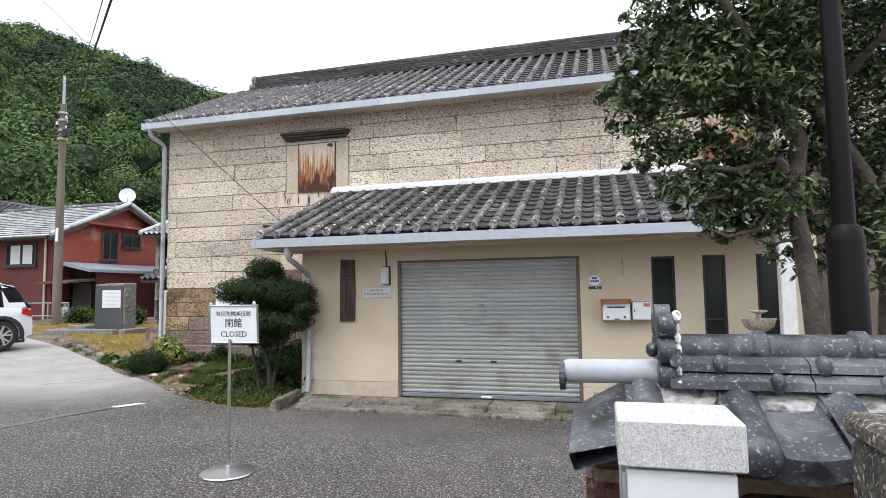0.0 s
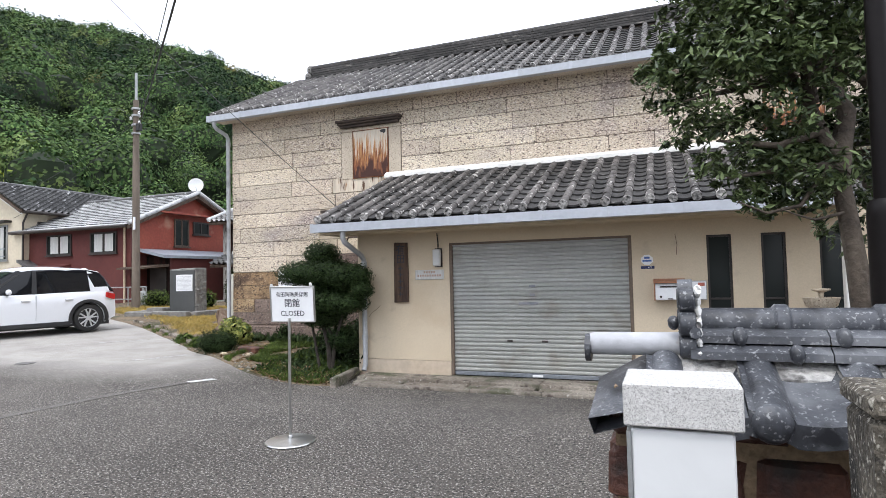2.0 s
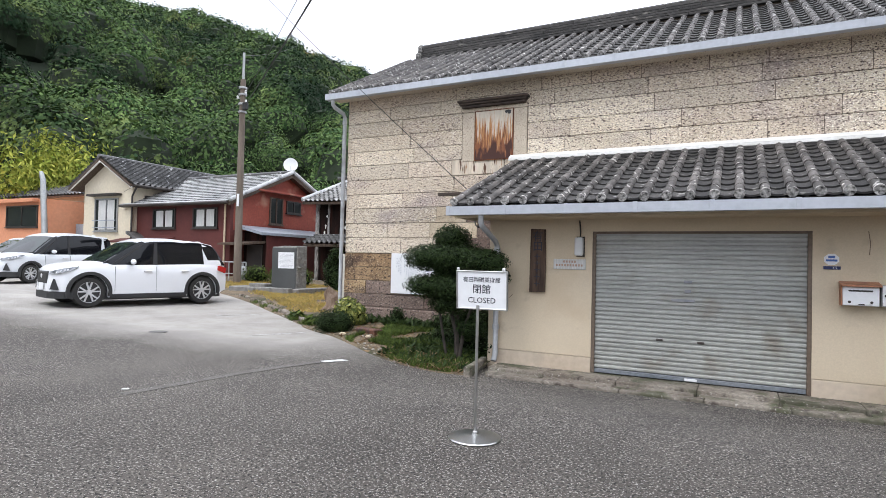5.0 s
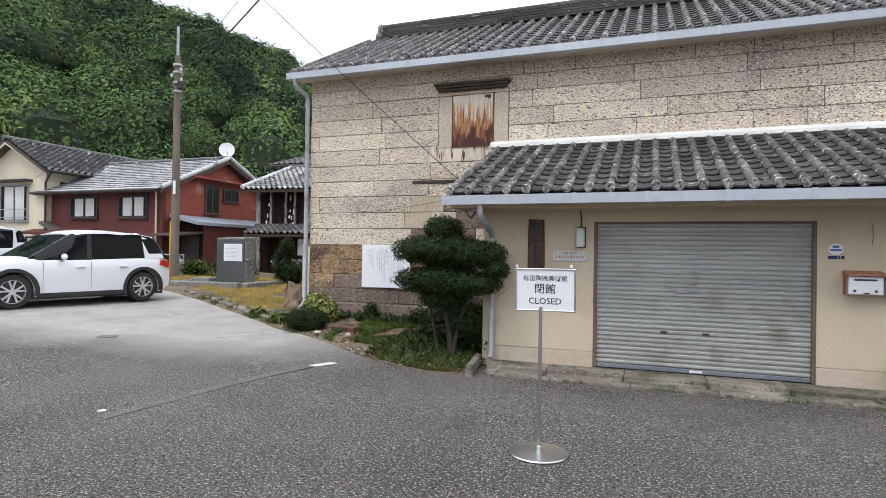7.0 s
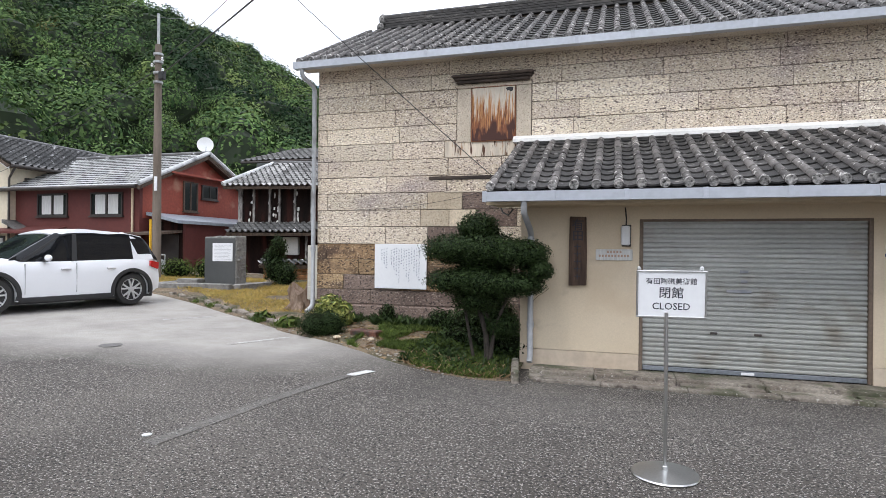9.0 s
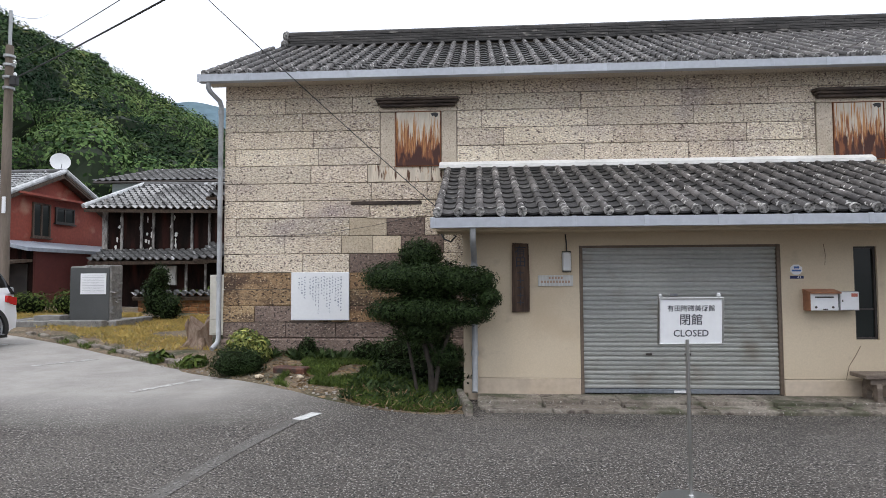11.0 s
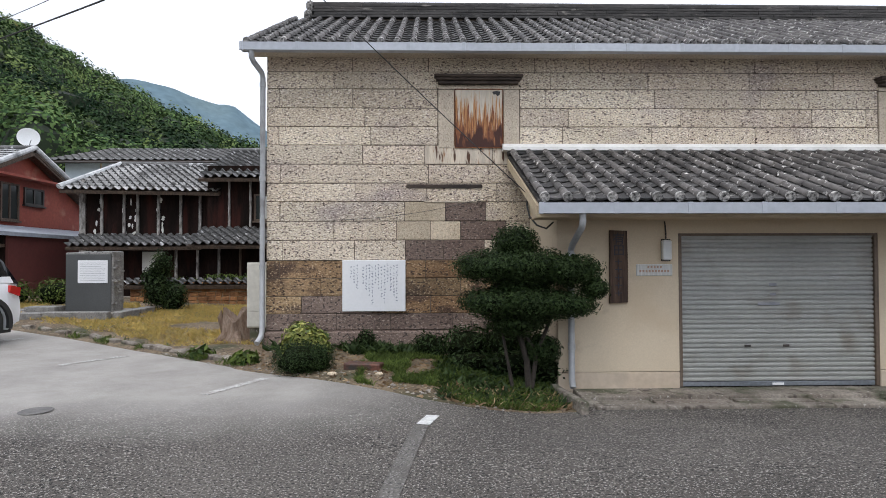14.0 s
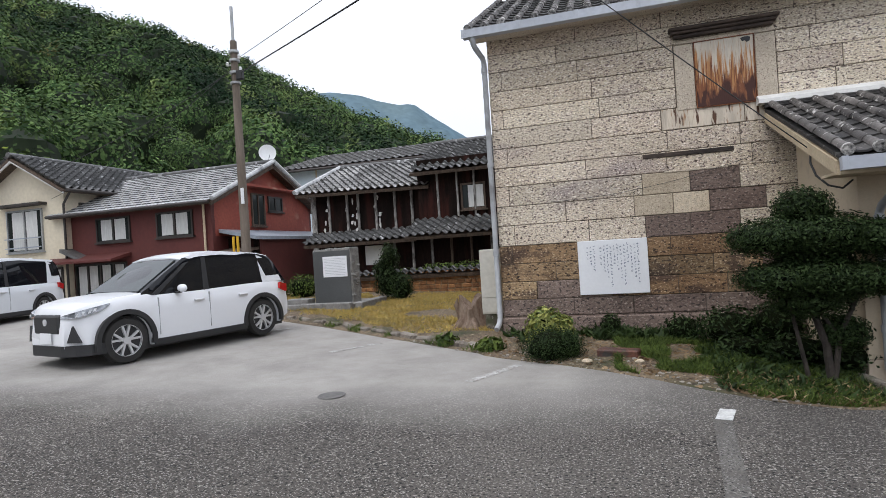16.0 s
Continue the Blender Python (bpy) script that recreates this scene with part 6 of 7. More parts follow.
    for cx, cy, cz, rx, ry, rz in clumps:
        n = int(7000 * (rx * ry * rz) ** 0.667 * 2.5)
        d = rng.normal(size=(n, 3))
        d /= np.linalg.norm(d, axis=1, keepdims=True)
        r = rng.random((n, 1)) ** 0.42
        hub = rng.normal(size=(max(8, n // 34), 3))
        hub /= np.linalg.norm(hub, axis=1, keepdims=True)
        hub *= rng.random((len(hub), 1)) ** 0.4
        pick = hub[rng.integers(0, len(hub), n)] + rng.normal(size=(n, 3)) * 0.085
        pos = np.where(rng.random((n, 1)) < 0.88, pick, d * r)
        cs.append(np.array((cx, cy, cz)) + pos * np.array((rx, ry, rz)) * 1.05)
        nn = d * 0.6 + np.array((0, -0.2, 0.8))
        ns.append(nn / np.linalg.norm(nn, axis=1, keepdims=True))
    crown = new("crown", leaf_mesh("crown", np.concatenate(cs), np.concatenate(ns), 0.054, 0.021, LEAF_TREE, 0.7))
    crown.parent, crown.matrix_parent_inverse = tree, world_of(tree).inverted()
    tagged(crown, kind="stuff")


evergreen()

# ---- monument on its plinth ----
mon = thing("memorial_stone", (-13.7, 14.6, 0.3), "upright memorial stone with a dark smooth face and white tablet", "monument")
g = Geo().box(-14.22, -13.14, 14.36, 14.82, 0.44, 1.80, 0.02)
g.v = [(p[0], p[1], p[2] + (0.05 if p[2] > 1.5 else 0) * (1 if p[0] > -13.6 else 0.4)) for p in g.v]
part("stone", g, ROUGH_STONE, mon, "rough-hewn grey stone")
chips = Geo()
for k in range(26):
    u = random.random()
    at = (-14.20 + 1.06 * random.random(), 14.40 + 0.38 * random.random(), 1.80 + 0.02 * u) if k < 10 else (-13.15, 14.40 + 0.38 * random.random(), 0.55 + 1.2 * random.random())
    rough_blob(chips, at, (random.uniform(0.03, 0.07), random.uniform(0.04, 0.09), random.uniform(0.03, 0.06)), 0.3, 7, 5, 60 + k)
part("hewn_surface", chips, ROUGH_STONE, mon, kind="stuff")
part("polished_face", Geo().box(-14.20, -13.18, 14.335, 14.358, 0.455, 1.78, 0.006), MONUMENT, mon, "dark smooth face")
tab = part("tablet", Geo().box(-13.92, -13.25, 14.318, 14.334, 1.12, 1.64, 0.004), ENAMEL, mon, "white inscribed tablet")
for k in range(11):
    part("text_line", Geo().box(-13.87, -13.30 - 0.1 * (k % 3 == 2), 14.3155, 14.3175, 1.576 - 0.04 * k, 1.581 - 0.04 * k), INK_GREY, tab)
plin = thing("monument_plinth", (-13.7, 14.6, 0.2), "low kerb of hewn stone blocks round gravel", "plinth")
for a, b, y0, y1 in ((-15.5, -14.35, 13.75, 13.95), (-14.34, -12.95, 13.75, 13.95), (-12.94, -12.72, 13.95, 14.75), (-12.94, -12.72, 14.76, 15.5), (-15.7, -15.48, 13.97, 15.5)):
    part("kerb_block", Geo().box(a, b, y0, y1, 0.12, 0.50 + random.uniform(-0.02, 0.02), 0.02), ROUGH_STONE, plin)
part("gravel_bed", Geo().box(-15.47, -12.95, 13.96, 15.5, 0.1, 0.46, 0.01), PEBBLE, plin)
part("offering_slab", Geo().box(-15.0, -14.32, 14.15, 14.55, 0.46, 0.60, 0.015), ROUGH_STONE, plin)

# ---- vehicles ----
def wheel(parent, x, y, r, w, side):
    tyre = part("wheel", Geo().loft([[(x + q * r * math.cos(2 * math.pi * k / 32), y + side * d, r + q * r * math.sin(2 * math.pi * k / 32)) for k in range(32)] for q, d in ((0.66, -w), (0.94, -w), (1.0, -w * 0.75), (1.0, -0.03), (0.95, 0.0), (0.70, 0.005), (0.66, -0.01))], caps=False), TYRE, parent, "black tyre on a bright alloy rim", smooth=True)
    part("rim_well", Geo().tube([(x, y - side * 0.10, r), (x, y - side * 0.045, r)], 0.67 * r, 28), CAR_BLACK, tyre)
    part("rim_ring", Geo().loft([[(x + q * r * math.cos(2 * math.pi * k / 32), y + side * d, r + q * r * math.sin(2 * math.pi * k / 32)) for k in range(32)] for q, d in ((0.70, -0.05), (0.70, 0.002), (0.67, 0.0), (0.67, -0.05))], caps=False), ALLOY, tyre, smooth=True)
    for k in range(5):
        for off in (-0.13, 0.13):
            a = 2 * math.pi * k / 5 + math.pi / 2
            c = (math.cos(a + off * 0.55), math.sin(a + off * 0.55))
            e = (math.cos(a + off * 1.9), math.sin(a + off * 1.9))
            p, q = Vector((x + 0.16 * r * c[0], 0, r + 0.16 * r * c[1])), Vector((x + 0.66 * r * e[0], 0, r + 0.66 * r * e[1]))
            d = (q - p).normalized()
            s = Vector((-d.z, 0, d.x)) * 0.017
            outline = [(p - s), (p + s), (q + s * 0.9), (q - s * 0.9)]
            part("spoke", Geo().loft([[(v.x, y + side * dd, v.z) for v in outline] for dd in (-0.05, -0.008)]), ALLOY, tyre)
    part("hub_cap", Geo().tube([(x, y - side * 0.05, r), (x, y + side * 0.0, r)], 0.17 * r, 16), ALLOY, tyre, smooth=True)


def vehicle(name, label, at, turn, paint, L, W, H, wb, r, top, cabin, roof, grille=True):
    """Built with its nose along +x. top: (x, z) outline of the lower body; cabin: glass outline; roof: where the roof panel runs."""
    car = thing(name, (0, 0, 0), label, "car")
    wf, wr = wb / 2 + 0.05, -wb / 2 + 0.05
    hw = W / 2
    xs = sorted(set([round(v, 3) for v in np.linspace(top[0][0], top[-1][0], 44)] + [round(c + s * (r + 0.06) * math.cos(a), 3) for c in (wf, wr) for s in (1,) for a in np.linspace(0, math.pi, 13)] + [p[0] for p in top]))
    px, pz = [p[0] for p in top], [p[1] for p in top]

    def sill(x):
        z = 0.22
        for c in (wf, wr):
            d = abs(x - c)
            if d < r + 0.06:
                z = max(z, r + math.sqrt((r + 0.06) ** 2 - d * d))
        return z + 0.10 * smooth01(px[-1] - 0.35, px[-1], x) + 0.12 * smooth01(px[0] + 0.3, px[0], x)
    rings = []
    for x in xs:
        zt, zs = float(np.interp(x, px, pz)), sill(x)
        nose = smooth01(px[-1] - 0.55, px[-1], x) * 0.20 + smooth01(px[-1] - 0.22, px[-1], x) * 0.25 + smooth01(px[0] + 0.35, px[0], x) * 0.10
        k = 1 - nose
        zm = min(max(zs + 0.03, 0.55), zt - 0.12)
        half = [(hw * k * 0.97, zs), (hw * k, zm), (hw * k * 0.985, zm + (zt - zm) * 0.45), (hw * k * 0.955, zt - 0.05), (hw * k * 0.90, zt), (hw * k * 0.5, zt + 0.02), (0, zt + 0.025)]
        rings.append([(x, -a, b) for a, b in half] + [(x, a, b) for a, b in half[-2::-1]])
    body = part("body", Geo().loft(rings, caps=True, closed=True), paint, car, smooth=True)
    part("underbody", Geo().box(px[0] + 0.15, px[-1] - 0.5, -hw + 0.12, hw - 0.12, 0.16, 0.72), CAR_BLACK, car)
    cx, cz = [p[0] for p in cabin], [p[1] for p in cabin]
    rings = []
    for x in np.linspace(cx[0], cx[-1], 30):
        zt = float(np.interp(x, cx, cz))
        zb = float(np.interp(x, px, pz)) - 0.03
        zt = max(zt, zb + 0.02)
        u = (zt - zb) / (H - 1.0)
        half = [(hw * 0.93, zb), (hw * (0.93 - 0.11 * min(u, 1) * 0.8), zb + (zt - zb) * 0.8), (hw * (0.93 - 0.15 * min(u, 1)), zt - 0.02), (hw * 0.45, zt + 0.005), (0, zt + 0.01)]
        rings.append([(x, -a, b) for a, b in half] + [(x, a, b) for a, b in half[-2::-1]])
    part("glasshouse", Geo().loft(rings, caps=True), CAR_GLASS, car, "dark tinted side glass", smooth=True)
    rings = []
    for x in np.linspace(roof[0], roof[1], 16):
        zt = float(np.interp(x, cx, cz)) + 0.012
        half = [(hw * 0.815, zt - 0.075), (hw * 0.79, zt - 0.015), (hw * 0.45, zt + 0.012), (0, zt + 0.02)]
        rings.append([(x, -a, b) for a, b in half] + [(x, a, b) for a, b in half[-2::-1]])
    part("roof", Geo().loft(rings, caps=True), paint, car, smooth=True)
    for s in (-1, 1):
        def side_strip(nm, quad, m, lift=0.012):
            """A strip on the side glass between belt and roof: (x, share of height) corners."""
            vs = []
            for x, u in quad:
                zb, zt = float(np.interp(x, px, pz)) - 0.03, float(np.interp(x, cx, cz))
                ww = hw * (0.93 - 0.11 * u) + lift
                vs.append((x, s * ww, zb + (zt - zb) * u * 0.97))
            inner = [(x, y - s * 0.03, z) for x, y, z in vs]
            part(nm, Geo().loft([vs, inner]), m, car)
        c0, c1 = roof
        side_strip("rear_pillar", [(cx[0] + 0.10, 0.0), (cx[0] + 0.58, 0.0), (c0 + 0.42, 0.95), (c0 + 0.02, 0.95)], paint)
        side_strip("centre_pillar", [(-0.13, 0.0), (-0.02, 0.0), (-0.06, 0.9), (-0.14, 0.9)], CAR_BLACK)
        side_strip("front_pillar", [(cx[-1] - 0.28, 0.02), (cx[-1] - 0.16, 0.02), (c1 - 0.03, 0.86), (c1 - 0.13, 0.86)], CAR_BLACK)
        part("sill_trim", Geo().box(wr + r + 0.08, wf - r - 0.08, s * hw - 0.03, s * hw + 0.006, 0.20, 0.30, 0.01), CAR_BLACK, car)
        for c in (wf, wr):
            arc = [(c + (r + 0.055 + d) * math.cos(a), (r + (r + 0.055 + d) * math.sin(a))) for d, rev in ((0.0, 0), (0.075, 1)) for a in (np.linspace(-0.25, math.pi + 0.25, 22) if not rev else np.linspace(math.pi + 0.25, -0.25, 22))]
            part("wheel_arch", Geo().prism(arc, "y", s * hw - 0.05, s * hw + 0.012), CAR_BLACK, car, "black plastic arch trim")
            wheel(car, c, s * (hw - 0.03), r, 0.21, s)
        for x0, x1 in ((-0.10, -1.05), (0.86, -0.06)):
            part("door_seam", Geo().box(x0 - 0.003, x0 + 0.003, s * hw * 0.985 - 0.02, s * hw + 0.001, 0.36, float(np.interp(x0, px, pz)) - 0.07), GALV, car)
        for x0 in (-0.92, 0.02):
            part("door_handle", Geo().box(x0, x0 + 0.19, s * hw - 0.03, s * hw + 0.028, 0.83, 0.868, 0.01), ALLOY, car)
        mir = part("mirror", rough_blob(Geo(), (cx[-1] - 0.62, s * (hw + 0.10), 1.08), (0.055, 0.115, 0.068), 0.0, 14, 8, 1), paint, car, smooth=True)
        part("mirror_foot", Geo().box(cx[-1] - 0.66, cx[-1] - 0.58, s * hw - 0.06 if s > 0 else s * hw - 0.05, s * hw + 0.05 if s > 0 else s * hw + 0.06, 1.0, 1.03, 0.008), CAR_BLACK, mir)
        part("tail_lamp", Geo().loft([[(px[0] + a, s * hw * b, z) for a, b, z in ((0.005, 0.74, 0.94), (0.02, 0.93, 0.95), (0.25, 1.005, 1.0), (0.27, 0.995, 0.88), (0.03, 0.93, 0.80), (-0.005, 0.74, 0.80))], [(px[0] + a + 0.03, s * hw * b * 0.9, z) for a, b, z in ((0.0, 0.74, 0.94), (0.02, 0.93, 0.95), (0.25, 1.0, 1.0), (0.27, 1.0, 0.88), (0.03, 0.93, 0.80), (-0.0, 0.74, 0.80))]]), TAIL, car, "red tail lamp")
        n = px[-1]
        lamp = part("head_lamp", Geo().loft([[(n - a, s * b, z), (n - c, s * d, e), (n - c - 0.09, s * d * 0.9, e), (n - a - 0.09, s * b * 0.9, z)] for a, b, z, c, d, e in
                    ((0.025, 0.40, 0.815, 0.0, 0.40, 0.765), (0.085, 0.655, 0.865, 0.075, 0.665, 0.775), (0.21, 0.775, 0.905, 0.205, 0.80, 0.815), (0.34, 0.828, 0.93, 0.33, 0.848, 0.855), (0.47, 0.862, 0.955, 0.46, 0.868, 0.925))]), LAMP_LENS, car, "slanting clear headlamp")
        for k, (a, b, z) in enumerate(((0.085, 0.675, 0.80), (0.145, 0.738, 0.825), (0.205, 0.797, 0.845), (0.265, 0.825, 0.868))):
            part("lamp_element", Geo().loft([[(n - a + dx, s * (b + 0.004 + off), z + dz) for dx, dz in ((-0.022, -0.008), (0.014, -0.012), (-0.002, 0.03), (-0.036, 0.034))] for off in (0.0, 0.008)]), ENAMEL, lamp)
        part("fog_lamp_bezel", Geo().loft([[(n - 0.045 - q, s * (0.625 - q), 0.66), (n + 0.005 - q, s * (0.555 - q), 0.42), (n - 0.105 - q, s * (0.725 - q), 0.41)] for q in (0.0, 0.08)]), CAR_BLACK, car, "black triangular fog lamp bezel")
    part("windscreen", Geo().loft([[(cx[-1] - 0.02, -hw * 0.80, float(np.interp(cx[-1] - 0.02, px, pz)) + 0.03), (cx[-1] - 0.02, hw * 0.80, float(np.interp(cx[-1] - 0.02, px, pz)) + 0.03), (roof[1] + 0.05, hw * 0.70, float(np.interp(roof[1] + 0.05, cx, cz)) + 0.012), (roof[1] + 0.05, -hw * 0.70, float(np.interp(roof[1] + 0.05, cx, cz)) + 0.012)],
                                   [(cx[-1] - 0.06, -hw * 0.80, float(np.interp(cx[-1] - 0.02, px, pz))), (cx[-1] - 0.06, hw * 0.80, float(np.interp(cx[-1] - 0.02, px, pz))), (roof[1], hw * 0.70, float(np.interp(roof[1], cx, cz)) - 0.03), (roof[1], -hw * 0.70, float(np.interp(roof[1], cx, cz)) - 0.03)]]), WINDSHIELD, car, "greenish windscreen")
    if grille:
        part("grille", Geo().box(px[-1] - 0.10, px[-1] + 0.022, -hw * 0.41, hw * 0.41, 0.54, 0.83, 0.03), CAR_BLACK, car, "black mesh grille")
        part("emblem", Geo().tube([(px[-1] + 0.02, 0, 0.72), (px[-1] + 0.034, 0, 0.72)], 0.05, 16), ALLOY, car)
    part("bumper_lip", Geo().prism([(px[-1] - a, b) for a, b in ((0.40, -0.85), (0.22, -0.79), (0.07, -0.64), (-0.02, -0.42), (-0.02, 0.42), (0.07, 0.64), (0.22, 0.79), (0.40, 0.85))], "z", 0.21, 0.37), CAR_BLACK, car)
    part("number_plate", Geo().box(px[-1] + 0.023, px[-1] + 0.032, -0.165, 0.165, 0.40, 0.56, 0.004), ENAMEL, car)
    part("rear_bumper", Geo().box(px[0] - 0.012, px[0] + 0.3, -hw * 0.86, hw * 0.86, 0.32, 0.46, 0.03), CAR_BLACK, car)
    fin = part("aerial_fin", rough_blob(Geo(), (roof[0] + 0.18, 0, float(np.interp(roof[0] + 0.18, cx, cz)) + 0.05), (0.10, 0.025, 0.045), 0, 10, 6, 1), paint, car, smooth=True)
    car.matrix_basis = pose(*at, 0, 0, turn)
    return car


head = math.degrees(math.atan2(8.34 - 11.0, -14.13 + 13.47))
ux, uy = math.cos(radians(head)), math.sin(radians(head))
mx, my = (-14.13 - 13.47) / 2, (8.34 + 11.0) / 2
ox, oy = mx - 0.82 * -uy - 0.05 * ux, my - 0.82 * ux - 0.05 * uy
vehicle("compact_suv", "white compact sport utility car with black arches, parked", (ox, oy, gz(ox, oy) + 0.0), head, CAR_WHITE, 4.2, 1.76, 1.68, 2.70, 0.352,
        [(-2.0, 0.86), (-1.96, 1.02), (-1.85, 1.07), (-1.0, 1.06), (0.2, 1.03), (0.95, 1.03), (1.02, 1.06), (1.5, 1.03), (1.85, 0.97), (2.02, 0.90), (2.09, 0.80), (2.12, 0.60)],
        [(-1.93, 1.05), (-1.72, 1.42), (-1.6, 1.56), (-1.3, 1.62), (-0.5, 1.675), (0.0, 1.66), (0.28, 1.60), (0.7, 1.34), (1.12, 1.06)], (-1.72, 0.32))
vehicle("white_van", "silver-white parked people carrier", (-23.2, 12.4, gz(-22, 12.4)), 100 + 180, CAR_SILVER, 4.3, 1.7, 1.75, 2.6, 0.31,
        [(-2.05, 0.80), (-2.02, 1.0), (-1.95, 1.04), (-0.5, 1.02), (0.95, 1.0), (1.1, 1.02), (1.7, 0.95), (2.0, 0.84), (2.1, 0.6)],
        [(-2.0, 1.02), (-1.93, 1.5), (-1.8, 1.68), (-0.6, 1.76), (0.1, 1.73), (0.4, 1.66), (1.25, 1.02)], (-1.93, 0.45), grille=False)
vehicle("white_hatchback", "white parked car beyond the van", (-26.8, 13.4, gz(-26, 13.4)), 98 + 180, CAR_WHITE, 4.2, 1.7, 1.6, 2.55, 0.31,
        [(-2.0, 0.80), (-1.96, 0.98), (-1.85, 1.02), (0.95, 1.0), (1.6, 0.95), (1.95, 0.84), (2.05, 0.6)],
        [(-1.9, 1.0), (-1.7, 1.45), (-1.5, 1.55), (-0.4, 1.6), (0.2, 1.56), (1.2, 1.0)], (-1.7, 0.3), grille=False)


# ---- houses across the yard ----
def wavy_roof(name, parent, p0, along, up, material, pitch=0.30, course=0.30, label="", wave=0.055, step_up=0.075):
    """A tiled slope: p0 is the low corner; tiles show as waves along and steps up the slope."""
    p0, along, up = Vector(p0), Vector(along), Vector(up)
    nor = along.cross(up).normalized()
    if nor.z < 0:
        nor = -nor
    n, m = max(2, int(along.length / pitch)), max(2, int(up.length / course))
    v, f = [], []
    cols = n * 5 + 1
    for j in range(m):
        for e, lift in ((0.0, step_up), (1.0, 0.0)):
            for i in range(cols):
                ph = (i % 5) / 5
                w = wave * math.cos(2 * math.pi * ph) + 0.01 * math.cos(4 * math.pi * ph)
                v.append(p0 + along * (i / (cols - 1)) + up * ((j + e) / m) + nor * (lift + w + 0.012 * noise.noise(Vector((i * 0.21, j * 1.7, p0.x)))))
    for r in range(2 * m - 1):
        for i in range(cols - 1):
            a = r * cols + i
            f.append((a, a + 1, a + cols + 1, a + cols))
    me = quick_mesh(name, np.array([tuple(q) for q in v]), np.array(f), material)
    # riser rows take the dark tone, so course shade is in the colour
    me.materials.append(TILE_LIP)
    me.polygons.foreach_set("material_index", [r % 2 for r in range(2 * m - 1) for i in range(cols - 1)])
    ob = part(name, me, material, parent, label)
    under = [p0, p0 + along, p0 + along + up, p0 + up]
    part("roof_deck", Geo().loft([[tuple(q - nor * 0.03) for q in under], [tuple(q - nor * 0.13) for q in under]]), OLD_WOOD, parent)
    return ob


def roof_roll(parent, p, q, r, material):
    part("ridge_roll", Geo().tube([p, q], r, 10), material, parent, smooth=True)


def house_window(parent, axis, at, a, b, c, d, out=-1, split=2, curtain=True, frame=SASH):
    """A framed sliding window on a wall of constant x or y; a, b along the wall, c, d heights, out: the way it faces."""
    def bx(u0, u1, d0, d1, z0, z1):
        lo, hi = sorted((at + out * d0, at + out * d1))
        return (u0, u1, lo, hi, z0, z1) if axis == "y" else (lo, hi, u0, u1, z0, z1)
    g = Geo()
    for q in ((a, b, 0, 0.06, c, c + 0.06), (a, b, 0, 0.06, d - 0.06, d), (a, a + 0.06, 0, 0.06, c + 0.06, d - 0.06), (b - 0.06, b, 0, 0.06, c + 0.06, d - 0.06)):
        g.box(*bx(*q))
    for k in range(1, split):
        u = a + (b - a) * k / split
        g.box(*bx(u - 0.03, u + 0.03, 0.0, 0.05, c + 0.06, d - 0.06))
    win = part("window", g, frame, parent, "sliding window in a dark frame")
    for k in range(split):
        u0, u1 = a + (b - a) * k / split, a + (b - a) * (k + 1) / split
        part("pane", Geo().box(*bx(u0 + 0.04, u1 - 0.04, 0.012, 0.02, c + 0.06, d - 0.06)), PANE, win)
        if curtain:
            w2 = (u1 - u0) * 0.62
            part("curtain", Geo().box(*bx(u0 + 0.07 if k else u1 - 0.07 - w2, u0 + 0.07 + w2 if k else u1 - 0.07, 0.021, 0.026, c + 0.08, d - 0.08)), CURTAIN, win, "white curtain")
    part("sill", Geo().box(*bx(a - 0.05, b + 0.05, 0, 0.10, c - 0.05, c)), frame, win)
    return win


red = thing("red_house", (-23, 20.5, 0.3), "two-storey oxide-red house under a pale tiled gable roof", "house")
RX0, RX1, RY0, RY1 = -26.3, -19.9, 17.75, 24.4
part("front_wall", Geo().box(RX0, RX1, RY0, RY0 + 0.15, 0.2, 3.85), RED_WALL, red)
part("back_wall", Geo().box(RX0, RX1, RY1 - 0.15, RY1, 0.2, 3.85), RED_WALL, red)
part("side_wall", Geo().box(RX0, RX0 + 0.15, RY0 + 0.15, RY1 - 0.15, 0.2, 3.85), RED_WALL, red)
part("gable_wall", Geo().prism([(RY0 + 0.15, 2.6), (RY1 - 0.15, 2.6), (RY1 - 0.15, 3.85), ((RY0 + RY1) / 2, 5.35), (RY0 + 0.15, 3.85)], "x", RX1 - 0.15, RX1), RED_BRIGHT, red, "faded brighter red gable")
part("gable_base", Geo().box(RX1 - 0.15, RX1 - 0.004, RY0 + 0.15, RY1 - 0.15, 0.2, 2.6), RED_WALL, red)
ym = (RY0 + RY1) / 2
wavy_roof("roof_slope", red, (RX0 - 0.4, RY0 - 0.45, 3.78), (RX1 - RX0 + 0.8, 0, 0), (0, ym - RY0 + 0.45, 1.72), TILE_SLATE, 0.30, 0.27, "pale grey slate-like tiles in rows", 0.0, 0.034)
wavy_roof("roof_slope", red, (RX0 - 0.4, RY1 + 0.45, 3.78), (RX1 - RX0 + 0.8, 0, 0), (0, ym - RY1 - 0.45, 1.72), TILE_SLATE, 0.30, 0.27, "", 0.0, 0.034)
roof_roll(red, (RX0 - 0.45, ym, 5.53), (RX1 + 0.45, ym, 5.53), 0.10, TILE_FAR)
